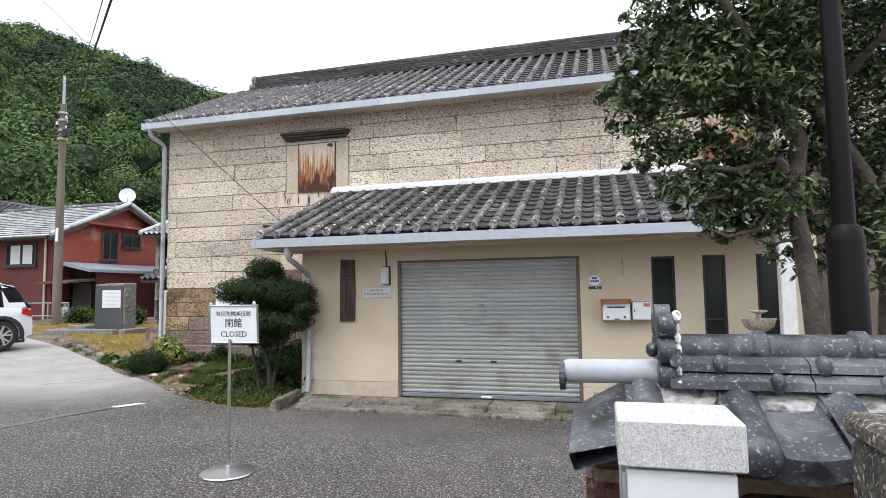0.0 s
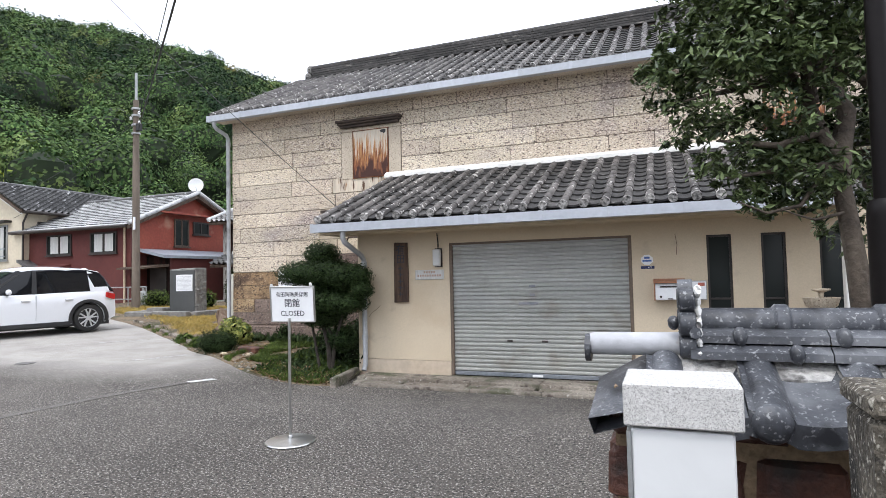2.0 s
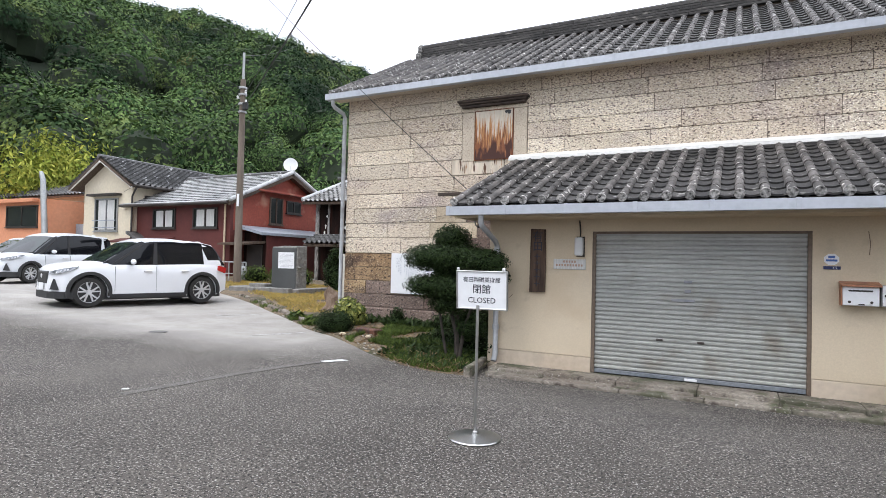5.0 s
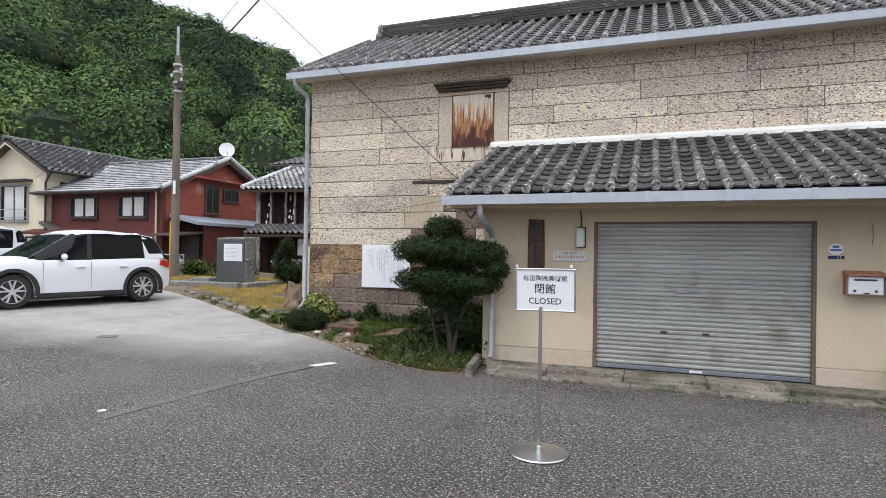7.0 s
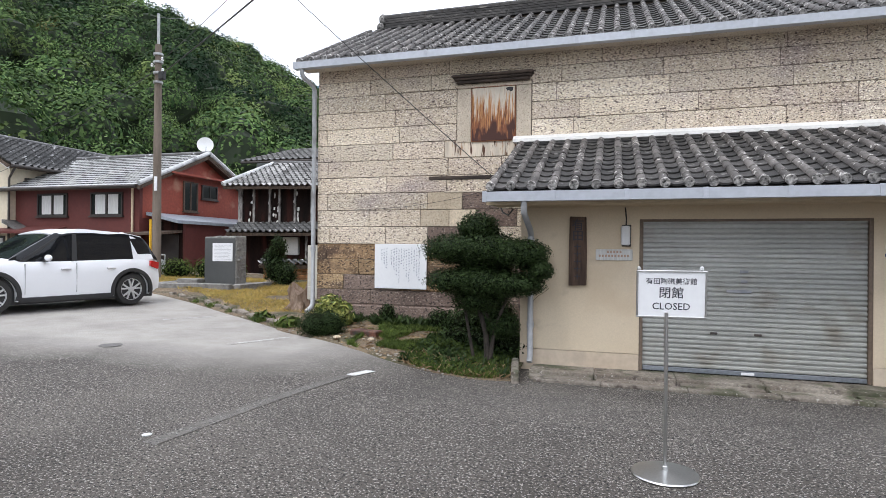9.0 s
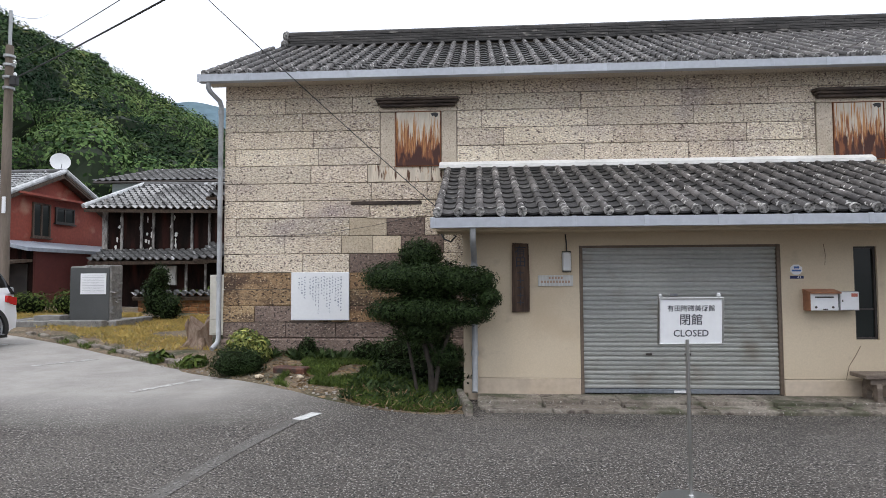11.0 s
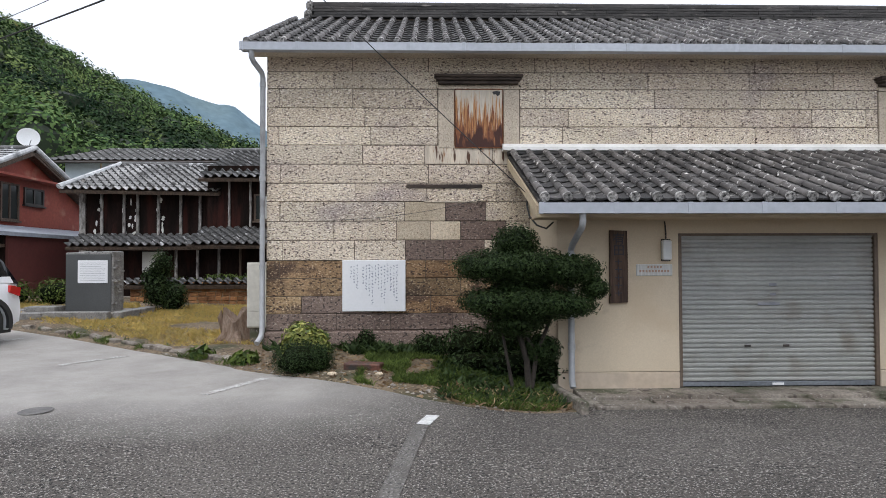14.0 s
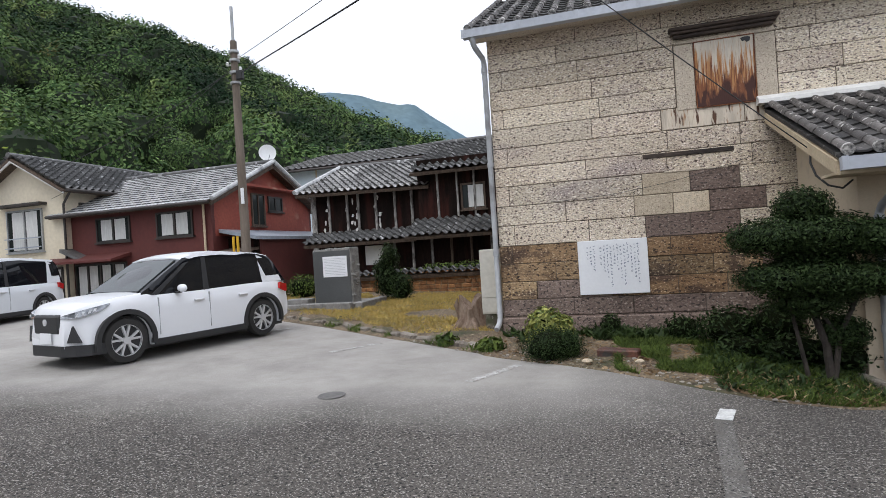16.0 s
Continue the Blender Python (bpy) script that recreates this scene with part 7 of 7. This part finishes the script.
for yy, sg in ((RY0 - 0.45, 1), (RY1 + 0.45, -1)):
    part("verge_roll", Geo().tube([(RX1 + 0.40, yy, 3.84), (RX1 + 0.40, ym, 5.55)], 0.09, 8), TILE_SLATE, red, smooth=True)
    part("barge_board", Geo().prism([(yy, 3.60), (yy, 3.72), (ym, 5.42), (ym, 5.28)], "x", RX1 + 0.32, RX1 + 0.38), OLD_WOOD, red)
part("eave_gutter", Geo().tube([(RX0 - 0.4, RY0 - 0.5, 3.74), (RX1 + 0.3, RY0 - 0.5, 3.74)], 0.06, 8), SASH, red)
part("downpipe", Geo().tube([(RX1 - 0.25, RY0 - 0.08, 3.7), (RX1 - 0.25, RY0 - 0.08, 0.3)], 0.04, 8), EAVE_WOOD, red)
house_window(red, "y", RY0, -24.9, -23.35, 2.68, 3.58, -1, 2)
house_window(red, "y", RY0, -22.2, -20.65, 2.68, 3.58, -1, 2)
house_window(red, "x", RX1, 20.0, 20.85, 3.0, 4.25, 1, 2, False, OLD_WOOD)
house_window(red, "x", RX1, 21.1, 22.1, 3.6, 4.2, 1, 2, False)
part("gable_canopy", Geo().box(RX1, RX1 + 0.45, 18.9, 22.6, 4.42, 4.50, 0.01), RED_BRIGHT, red, "small red canopy over the gable windows")
part("tin_lean_to", Geo().prism([(RX1 + 0.02, 2.72), (RX1 + 0.02, 2.84), (RX1 + 1.5, 2.52), (RX1 + 1.5, 2.40)], "y", RY0 + 0.3, 24.9), TIN, red, "blue-grey tin lean-to roof")
part("lean_to_wall", Geo().box(RX1 + 1.28, RX1 + 1.36, RY0 + 0.8, 24.8, 0.2, 2.44), RED_WALL, red)
part("lean_to_end", Geo().box(RX1, RX1 + 1.28, RY0 + 0.8, RY0 + 0.88, 0.2, 2.5), CHARRED, red)
part("side_door", Geo().box(RX1 + 0.2, RX1 + 1.1, RY0 + 0.76, RY0 + 0.797, 0.3, 2.0, 0.01), SASH, red)
part("porch_roof", Geo().prism([(RY0 - 0.9, 1.98), (RY0 - 0.9, 2.06), (RY0, 2.28), (RY0, 2.16)], "x", -26.9, -23.4), RED_WALL, red, "narrow porch roof")
house_window(red, "y", RY0, -26.0, -23.6, 0.45, 1.95, -1, 4, True)
part("awning", Geo().prism([(RY0 - 0.5, 1.95), (RY0 - 0.5, 2.02), (RY0 + 0.8, 2.16), (RY0 + 0.8, 2.06)], "x", RX1 - 0.2, RX1 + 1.25), OLD_WOOD, red)

dish = thing("satellite_dish", (-19.9, 21.3, 5.4), "white satellite dish on the roof ridge", "satellite dish")
ring = []
for r, h in ((0.02, 0.0), (0.18, 0.015), (0.33, 0.06), (0.34, 0.066), (0.18, 0.03), (0.02, 0.018)):
    ring.append([(r * math.cos(2 * math.pi * k / 24), r * math.sin(2 * math.pi * k / 24), h) for k in range(24)])
part("bowl", Geo().loft(ring).moved(look((-19.92, 21.35, 5.95), (-8, 5, 9)) @ pose(0, 0, 0, 180, 0, 0)), DISH_WHITE, dish, smooth=True)
part("mount", Geo().tube([(-19.9, 21.4, 5.4), (-19.92, 21.4, 5.9)], 0.025, 8), GALV, dish)
part("feed_arm", Geo().tube([(-19.85, 21.3, 5.68), (-19.55, 20.95, 5.8)], 0.012, 6), GALV, dish)

cream = thing("cream_house", (-28.5, 20.5, 0.3), "cream two-storey house with a grey tiled gable roof", "house")
CX0, CX1, CY0, CY1 = -29.9, -26.1, 17.5, 24.5
part("front_wall", Geo().prism([(CX0, 0.2), (CX1, 0.2), (CX1, 4.9), ((CX0 + CX1) / 2, 6.0), (CX0, 4.9)], "y", CY0, CY0 + 0.15), CREAM_WALL, cream)
part("side_wall", Geo().box(CX1 - 0.15, CX1, CY0 + 0.15, CY1, 0.2, 4.9), CREAM_WALL, cream)
part("far_wall", Geo().box(CX0, CX0 + 0.15, CY0 + 0.15, CY1, 0.2, 4.9), CREAM_WALL, cream)
xm = (CX0 + CX1) / 2
wavy_roof("roof_slope", cream, (CX1 + 0.6, CY0 - 0.5, 4.68), (0, CY1 - CY0 + 0.5, 0), (xm - CX1 - 0.6, 0, 1.42), TILE_FAR, 0.30, 0.26, "grey tiles")
wavy_roof("roof_slope", cream, (CX0 - 0.6, CY0 - 0.5, 4.68), (0, CY1 - CY0 + 0.5, 0), (xm - CX0 + 0.6, 0, 1.42), TILE_FAR, 0.30, 0.26)
roof_roll(cream, (xm, CY0 - 0.55, 6.15), (xm, CY1, 6.15), 0.10, TILE_FAR)
for xx in (CX0 - 0.55, CX1 + 0.55):
    part("barge_board", Geo().prism([(xx, 4.52), (xx, 4.66), (xm, 6.04), (xm, 5.88)], "y", CY0 - 0.48, CY0 - 0.42), WHITE_PLASTER, cream)
part("eave_gutter", Geo().tube([(CX1 + 0.65, CY0 - 0.4, 4.66), (CX1 + 0.65, CY1, 4.66)], 0.06, 8), SASH, cream)
part("downpipe", Geo().tube([(CX1 + 0.55, CY0 - 0.2, 4.6), (CX1 + 0.05, CY0 - 0.06, 4.2), (CX1 + 0.05, CY0 - 0.06, 0.4)], 0.045, 8), SASH, cream)
house_window(cream, "y", CY0, -28.95, -27.15, 2.55, 4.15, -1, 2, True, GALV)
part("window_hood", Geo().box(-29.2, -26.9, CY0 - 0.35, CY0, 4.26, 4.36, 0.01), SASH, cream)
part("window_rail", Geo().box(-28.95, -27.15, CY0 - 0.16, CY0 - 0.13, 3.05, 3.09).box(-28.95, -27.15, CY0 - 0.16, CY0 - 0.13, 2.7, 2.74), TIN, cream)
house_window(cream, "x", CX1, 18.1, 19.3, 3.3, 4.3, 1, 2, False)
part("side_porch_roof", Geo().prism([(CX1, 2.55), (CX1, 2.42), (CX1 + 0.9, 2.05), (CX1 + 0.9, 2.15)], "y", CY0 - 0.3, CY0 + 1.2), TILE_FAR, cream)
house_window(cream, "y", CY0, -27.3, -26.3, 0.6, 1.9, -1, 2, True)

orange = thing("orange_house", (-35, 19.5, 0.3), "salmon-orange low house with grey metal upper storey", "house")
part("lower_wall", Geo().box(-44, -32.2, 17.0, 22, 0.2, 4.2), ORANGE_WALL, orange)
part("upper_wall", Geo().box(-41, -31.0, 19.5, 24, 0.2, 4.7), CREAM_WALL, orange)
wavy_roof("roof_slope", orange, (-42, 19.0, 4.7), (11.6, 0, 0), (0, 2.6, 0.95), TILE_FAR, 0.32, 0.28)
part("canopy", Geo().box(-40, -33, 16.7, 17.0, 4.05, 4.25, 0.02), ORANGE_WALL, orange)
house_window(orange, "y", 17.0, -36.0, -33.0, 2.75, 3.9, -1, 2, False)
house_window(orange, "y", 19.5, -32.1, -31.2, 2.9, 4.2, -1, 1, True, GALV)
part("balcony", Geo().box(-32.1, -29.8, 18.4, 18.5, 2.0, 3.0, 0.01), TIN, orange)
stay = thing("leaning_post", (-32.3, 17.0, 0.3), "pale leaning concrete post by houses", "post")
part("shaft", Geo().tube([(-31.9, 16.9, 0.2), (-32.5, 16.9, 5.2), (-32.7, 16.9, 5.6)], [0.16, 0.13, 0.10], 10), GALV, stay, smooth=True)

old = thing("black_timber_house", (-14, 22.5, 0.3), "old black timber house with peeling posts and wavy tiled roofs", "house")
part("front_wall", Geo().box(-17.65, -13.3, 20.75, 20.9, 0.2, 4.2), CHARRED, old)
part("end_wall", Geo().box(-17.75, -17.55, 20.7, 25.0, 0.2, 4.4), PEELED, old, "whitewashed end wall")
part("right_wall", Geo().box(-13.3, -6.0, 20.3, 20.45, 0.2, 4.8), CHARRED, old)
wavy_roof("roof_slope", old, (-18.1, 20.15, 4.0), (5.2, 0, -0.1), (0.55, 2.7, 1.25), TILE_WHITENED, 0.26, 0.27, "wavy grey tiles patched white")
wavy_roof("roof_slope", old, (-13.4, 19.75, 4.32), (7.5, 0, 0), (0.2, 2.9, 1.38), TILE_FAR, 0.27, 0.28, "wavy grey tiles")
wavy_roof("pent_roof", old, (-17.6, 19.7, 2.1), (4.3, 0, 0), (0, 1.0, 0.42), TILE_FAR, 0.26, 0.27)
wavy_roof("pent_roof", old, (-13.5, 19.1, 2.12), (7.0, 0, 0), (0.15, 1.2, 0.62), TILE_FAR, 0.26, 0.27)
part("ridge_roll", Geo().tube([(-17.5, 22.85, 5.28), (-12.5, 22.85, 5.2)], 0.10, 10), TILE_FAR, old, smooth=True)
part("ridge_roll", Geo().tube([(-13.3, 22.65, 5.75), (-6.0, 22.65, 5.75)], 0.11, 10), TILE_FAR, old, smooth=True)
part("hip_roll", Geo().tube([(-18.1, 20.15, 4.1), (-17.5, 22.85, 5.3)], 0.09, 8), TILE_SLATE, old, smooth=True)
for xx in (-17.05, -16.3, -15.85, -15.15, -14.4, -13.75):
    part("peeling_post", Geo().box(xx, xx + 0.09, 20.68, 20.748, 2.45, 4.0, 0.01), PEELED, old, "flaking whitewashed post")
for xx in (-16.2, -15.95, -17.15, -15.05):
    for k in range(5):
        part("plaster_flake", rough_blob(Geo(), (xx + random.uniform(-0.16, 0.16), 20.740, 2.6 + 0.27 * k + random.uniform(-0.08, 0.08)), (random.uniform(0.02, 0.05), 0.012, random.uniform(0.05, 0.14)), 0.55, 9, 6, k), WHITE_PLASTER, old)
part("sill_beam", Geo().box(-17.55, -13.3, 20.66, 20.748, 2.33, 2.44, 0.01), PEELED, old)
for xx in (-12.6, -11.9, -11.3):
    part("wall_post", Geo().box(xx, xx + 0.07, 20.22, 20.298, 2.75, 4.3, 0.01), PEELED, old)
house_window(old, "y", 20.3, -11.75, -10.9, 2.95, 3.85, -1, 1, True, OLD_WOOD)
part("white_panel", Geo().box(-15.6, -14.9, 20.62, 20.745, 1.25, 1.95, 0.01), WHITE_PLASTER, old)
for xx in (-14.3, -13.6, -12.9, -12.2, -11.5, -10.8):
    part("ground_floor_post", Geo().box(xx, xx + 0.08, 20.12, 20.19, 0.4, 2.1, 0.01), PEELED if random.random() < 0.6 else OLD_WOOD, old)

garden = thing("tile_topped_garden_wall", (-12.2, 17.6, 0.3), "low orange clay rubble wall topped with wavy tiles", "garden wall")
gcore = part("clay_core", Geo().box(-14.4, -8.9, 17.55, 17.85, 0.1, 0.92), CLAY_MORTAR, garden)
z = 0.22
while z < 0.9:
    x = -14.4
    while x < -8.9:
        wd = random.uniform(0.14, 0.30)
        g = Geo().box(x, min(x + wd, -8.9), 17.52, 17.6, z, z + 0.12, 0.02)
        g.v = [(p[0] + random.uniform(-0.012, 0.012), p[1], p[2] + random.uniform(-0.012, 0.012)) for p in g.v]
        part("rubble_stone", g, GARDEN_BRICK, gcore)
        x += wd + 0.02
    z += 0.135
wavy_roof("coping_tiles", garden, (-14.5, 17.38, 0.95), (5.6, 0, 0), (0, 0.35, 0.14), TILE_FAR, 0.25, 0.2)
shrub("wall_top_creeper", (-11.5, 18.2, 0.9), [(-12.0, 18.1, 1.0, 0.7, 0.3, 0.25), (-10.9, 18.1, 1.0, 0.8, 0.3, 0.28), (-13.2, 18.2, 0.95, 0.5, 0.3, 0.2)], 1500, 0.09, GRASS, "green creeper along the garden wall top")

far = thing("pale_blue_building", (-20, 46, 2), "long pale-blue building under a grey tiled roof", "building")
part("wall", Geo().box(-32.0, -8.0, 42.6, 43.0, 1.0, 8.9), PALE_BLUE, far)
part("end_wall", Geo().box(-32.0, -31.6, 43.0, 52, 1.0, 8.9), PALE_BLUE, far)
wavy_roof("roof_slope", far, (-32.9, 41.6, 8.75), (26, 0, 0), (2.2, 5.0, 1.75), TILE_FAR, 0.55, 0.5, "grey tiles")
for xx in (-29.5, -27, -22):
    part("wall_batten", Geo().box(xx, xx + 0.1, 42.55, 42.6, 2.0, 8.8), EAVE_WOOD, far)
part("eave_gutter", Geo().tube([(-32.8, 41.6, 8.62), (-7, 41.6, 8.62)], 0.1, 8), SASH, far)

# ---- pole, wires, railing ----
PX, PY = -16.95, 15.45
pole = thing("utility_pole", (PX, PY, 0.3), "brown concrete utility pole with steel bands", "utility pole")
part("shaft", Geo().tube([(PX, PY, 0.2), (PX, PY, 4.0), (PX, PY, 8.0)], [0.145, 0.122, 0.096], 16), POLE, pole, smooth=True)
part("tip_pipe", Geo().tube([(PX, PY, 8.0), (PX, PY, 9.0)], 0.045, 10), GALV, pole, smooth=True)
for zz in (6.75, 7.05, 7.4, 7.65):
    part("steel_band", Geo().turn([(0.12, 0), (0.15, 0.01), (0.15, 0.07), (0.12, 0.08)], (PX, PY, zz), 14), GALV, pole)
for dx, zz in ((0.22, 7.1), (0.20, 7.45), (-0.2, 7.3)):
    part("insulator", Geo().turn([(0.02, 0), (0.05, 0.02), (0.03, 0.05), (0.05, 0.08), (0.02, 0.12)], (PX + dx, PY - 0.05, zz), 10), DISH_WHITE, pole)
    part("bracket", Geo().tube([(PX, PY, zz + 0.02), (PX + dx, PY - 0.05, zz + 0.02)], 0.018, 6), GALV, pole)
part("cable_clamp", Geo().box(PX + 0.1, PX + 0.3, PY - 0.12, PY + 0.02, 6.85, 7.12, 0.02), CABLE, pole)
part("tag", Geo().box(PX + 0.06, PX + 0.15, PY - 0.19, PY - 0.15, 3.3, 3.75, 0.005), ENAMEL, pole)
for dx in (-1.05, -0.90):
    guard = thing("guy_wire_guard", (PX + dx, PY + 0.85, 0.4), "yellow plastic sleeve on a guy wire", "wire guard", "guy wire guards")
    part("sleeve", Geo().tube([(PX + dx, PY + 0.85, 0.3), (PX + dx, PY + 0.85, 2.45)], 0.04, 8), YELLOW, guard)
cable("overhead_cable", (PX + 0.2, PY - 0.05, 7.05), (9.93, -6.56, 3.37), 0.24, 0.016, "thick black cable hanging overhead", n=40)
cable("overhead_cable", (PX + 0.22, PY - 0.05, 7.5), (9.6, -6.3, 4.0), 0.3, 0.008, "thin black wire between poles overhead", n=40)
cable("overhead_cable", (PX, PY, 8.9), (PX - 10.9, PY + 15.1, 16.3), 0.2, 0.008, "thin black wire between poles overhead")
cable("overhead_cable", (PX, PY, 7.2), (-34, 19.0, 5.0), 0.5, 0.010, "thin black service wire to a house")
cable("overhead_cable", (PX, PY, 7.3), (-26.3, 17.2, 4.4), 0.3, 0.008, "thin black service wire to a house")
cable("service_cable", (-4.54, 9.04, 2.52), (-14.30, 7.49, 12.12), 0.24, 0.007, "service cable sloping down to the annex roof")
pts = [(-4.54, 9.04, 2.52), (-4.56, 9.0, 2.36), (-4.54, 8.9, 2.20), (-4.46, 8.78, 2.07), (-4.36, 8.66, 2.02), (-4.28, 8.6, 2.10)]
solo("drop_cable", Geo().tube(pts, 0.012, 6), CABLE, "slack black cable looping under the eave", "cable", "overhead cables")
cable("clamp_wire", (-7.8, 10.9, 2.3), (-4.7, 10.88, 2.75), 0.12, 0.004, "thin wire across the stone wall")

rail = thing("pipe_railing", (-18.5, 16.2, 0.3), "low grey galvanised pipe railing", "railing")
for xx in (-20.2, -19.2, -18.2, -17.3):
    part("post", Geo().tube([(xx, 16.2, 0.25), (xx, 16.2, 1.25)], 0.025, 8), GALV, rail)
for zz in (1.25, 0.8):
    part("bar", Geo().tube([(-20.2, 16.2, zz), (-17.3, 16.2, zz)], 0.022, 8), GALV, rail)
tank = thing("gas_cylinder", (-17.9, 16.6, 0.35), "pale grey gas cylinder by the railing", "gas cylinder")
part("body", Geo().turn([(0.02, 0), (0.17, 0.02), (0.18, 0.1), (0.18, 0.6), (0.13, 0.72), (0.05, 0.76), (0.05, 0.84), (0.02, 0.85)], (-17.9, 16.6, 0.35), 18), GALV, tank, smooth=True)

# ---- wooded hills ----
HILL = [(-60, 2), (-20, 2.5), (0, 3), (8, 4.5), (13, 5.55), (16, 7.95), (19.1, 9.35), (22.4, 10.85), (26.3, 12.25), (29.5, 13.65), (32, 14.75), (34, 15.85), (35.3, 16.65), (38.5, 17.35), (41, 18.05), (44.1, 19.05), (48, 19.45), (53, 19.65), (58.3, 20.15), (70, 21.75), (90, 20.75), (115, 16), (140, 8), (180, 5)]
BLUE_RIDGE = [(-60, 3), (0, 6), (8, 9), (13.6, 10.84), (16.3, 12.66), (18.5, 14.3), (21.3, 14.67), (23.5, 15.3), (26, 15.85), (29, 15.65), (33, 14.5), (60, 10)]
OX, OY, OZ = -4.0, 0.7, 1.5
FOOT, CREST = 50.0, 270.0


def hill_height(h, r):
    e = float(np.interp(h, [p[0] for p in HILL], [p[1] for p in HILL]))
    top = CREST * math.tan(radians(e))
    u = (r - FOOT) / (CREST - FOOT)
    if u <= 0:
        return 0.6
    if u > 1:
        return OZ + top * (1 - 1.4 * (u - 1))
    wob = 0.06 * noise.noise(Vector((h * 0.11, r * 0.02, 0))) * min(1, 6 * u * (1 - u))
    return 0.6 + (top + OZ - 0.6) * (u ** 0.85 + wob)


def place(h, r):
    return OX - r * math.sin(radians(h)), OY + r * math.cos(radians(h))


def build_hills():
    hs, rs = np.arange(-40, 172, 1.5), np.linspace(FOOT - 4, CREST * 1.25, 34)
    v = [(*place(h, r), hill_height(h, r) - 1.0) for h in hs for r in rs]
    n = len(rs)
    f = [(i * n + j, (i + 1) * n + j, (i + 1) * n + j + 1, i * n + j + 1) for i in range(len(hs) - 1) for j in range(n - 1)]
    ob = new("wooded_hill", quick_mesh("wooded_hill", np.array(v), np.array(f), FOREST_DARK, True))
    tagged(ob, "steep shaded hillside under dense forest", "hill", kind="structure")
    cs, ns, sz = [], [], []
    core = Geo()
    count = 0
    for k in range(2300):
        h = random.uniform(8, 76) if k < 2080 else random.uniform(-30, 140)
        r = math.sqrt(random.uniform(FOOT ** 2, (CREST + 6) ** 2))
        x, y = place(h, r)
        z = hill_height(h, r)
        a = random.uniform(2.6, 6.2) * (0.7 + 0.3 * r / CREST)
        b = a * random.uniform(0.85, 1.3)
        if r > CREST - 8:
            a *= 0.6
            b *= 0.6 + 0.5 * random.random()
        m = int(np.interp(r, (50, 120, 270), (1100, 560, 260)))
        c, d = blob_points(m, (x, y, z + b * 0.40), (a, a, b), 0.07, -0.22)
        cs.append(c)
        ns.append(d)
        sz.append(np.full((len(c), 1), a * float(np.interp(r, (50, 270), (0.055, 0.105)))))
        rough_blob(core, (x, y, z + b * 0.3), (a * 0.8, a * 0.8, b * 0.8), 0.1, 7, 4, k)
    tagged(new("forest_shade", core.mesh("forest_shade", FOREST_DARK)), "inner forest mass with shade put into its dark colour", "forest", kind="stuff")
    c, d, s = np.concatenate(cs), np.concatenate(ns), np.concatenate(sz)
    t = np.cross(d, rng.normal(size=d.shape))
    t /= np.linalg.norm(t, axis=1, keepdims=True)
    nn = d + 0.28 * rng.normal(size=d.shape)
    t = t - (t * nn).sum(1, keepdims=True) * nn / (nn * nn).sum(1, keepdims=True)
    t /= np.linalg.norm(t, axis=1, keepdims=True)
    w = np.cross(nn, t)
    w /= np.linalg.norm(w, axis=1, keepdims=True)
    s = s * rng.uniform(0.6, 1.3, s.shape)
    v = np.stack([c - t * s, c + w * s * 0.55, c + t * s, c - w * s * 0.55], 1).reshape(-1, 3)
    f = (np.arange(len(c)) * 4)[:, None] + np.array([[0, 1, 2, 3]])
    tagged(new("forest_canopy", quick_mesh("forest_canopy", v, f, FOREST)), "dense dark green broadleaf forest canopy", "forest", kind="stuff")
    # bright bamboo grove behind the cream house
    cs, ns = [], []
    for k in range(26):
        h, r = random.uniform(53, 72), random.uniform(40, 50)
        x, y = place(h, r)
        a = random.uniform(1.3, 2.2)
        zz = 4.5 + random.uniform(0, 3.0) + (h - 53) * 0.08
        for q in range(3):
            c, d = blob_points(260, (x + random.gauss(0, 0.8), y + random.gauss(0, 0.8), zz - q * 1.4), (a * 0.8, a * 0.8, a * 1.1), 0.2)
            cs.append(c)
            ns.append(d)
    me = leaf_mesh("bamboo_grove", np.concatenate(cs), np.concatenate(ns), 0.42, 0.14, FOREST_LIGHT, 0.8)
    tagged(new("bamboo_grove", me), "bright yellow-green bamboo grove", "bamboo", kind="stuff")
    R = 1500.0
    hs, rows = np.arange(-60, 61, 0.75), 7
    v = []
    for h in hs:
        e = float(np.interp(h, [p[0] for p in BLUE_RIDGE], [p[1] for p in BLUE_RIDGE])) + 0.22 * noise.noise(Vector((h * 0.6, 0, 0))) + 0.08 * noise.noise(Vector((h * 2.2, 0, 4)))
        for j in range(rows):
            r = R * (0.7 + 0.3 * j / (rows - 1))
            z = R * math.tan(radians(e)) * (j / (rows - 1)) ** 0.9 + 25 * noise.noise(Vector((h * 0.35, j * 0.8, 0))) * (0 < j < rows - 1)
            v.append((*place(h, r), z))
    f = [(i * rows + j, (i + 1) * rows + j, (i + 1) * rows + j + 1, i * rows + j + 1) for i in range(len(hs) - 1) for j in range(rows - 1)]
    tagged(new("backdrop_mountain", quick_mesh("backdrop_mountain", np.array(v), np.array(f), MOUNTAIN, True)), "distant wooded mountain with blue haze painted into its colour", "mountain", kind="structure")


build_hills()

# ---- many alike pieces of walls and roofs, last ----
build_blocks()
tiled_slope(annex_roof, LX0, LX1, LEY, LEZ, LTY - 0.1, LTZ - 0.02, 0.275, 0.27, 11)
tiled_slope(store_roof, -8.92, WX1 + 0.1, EY, EZ, RY - 0.1, RZ - 0.03, 0.275, 0.28, 5)
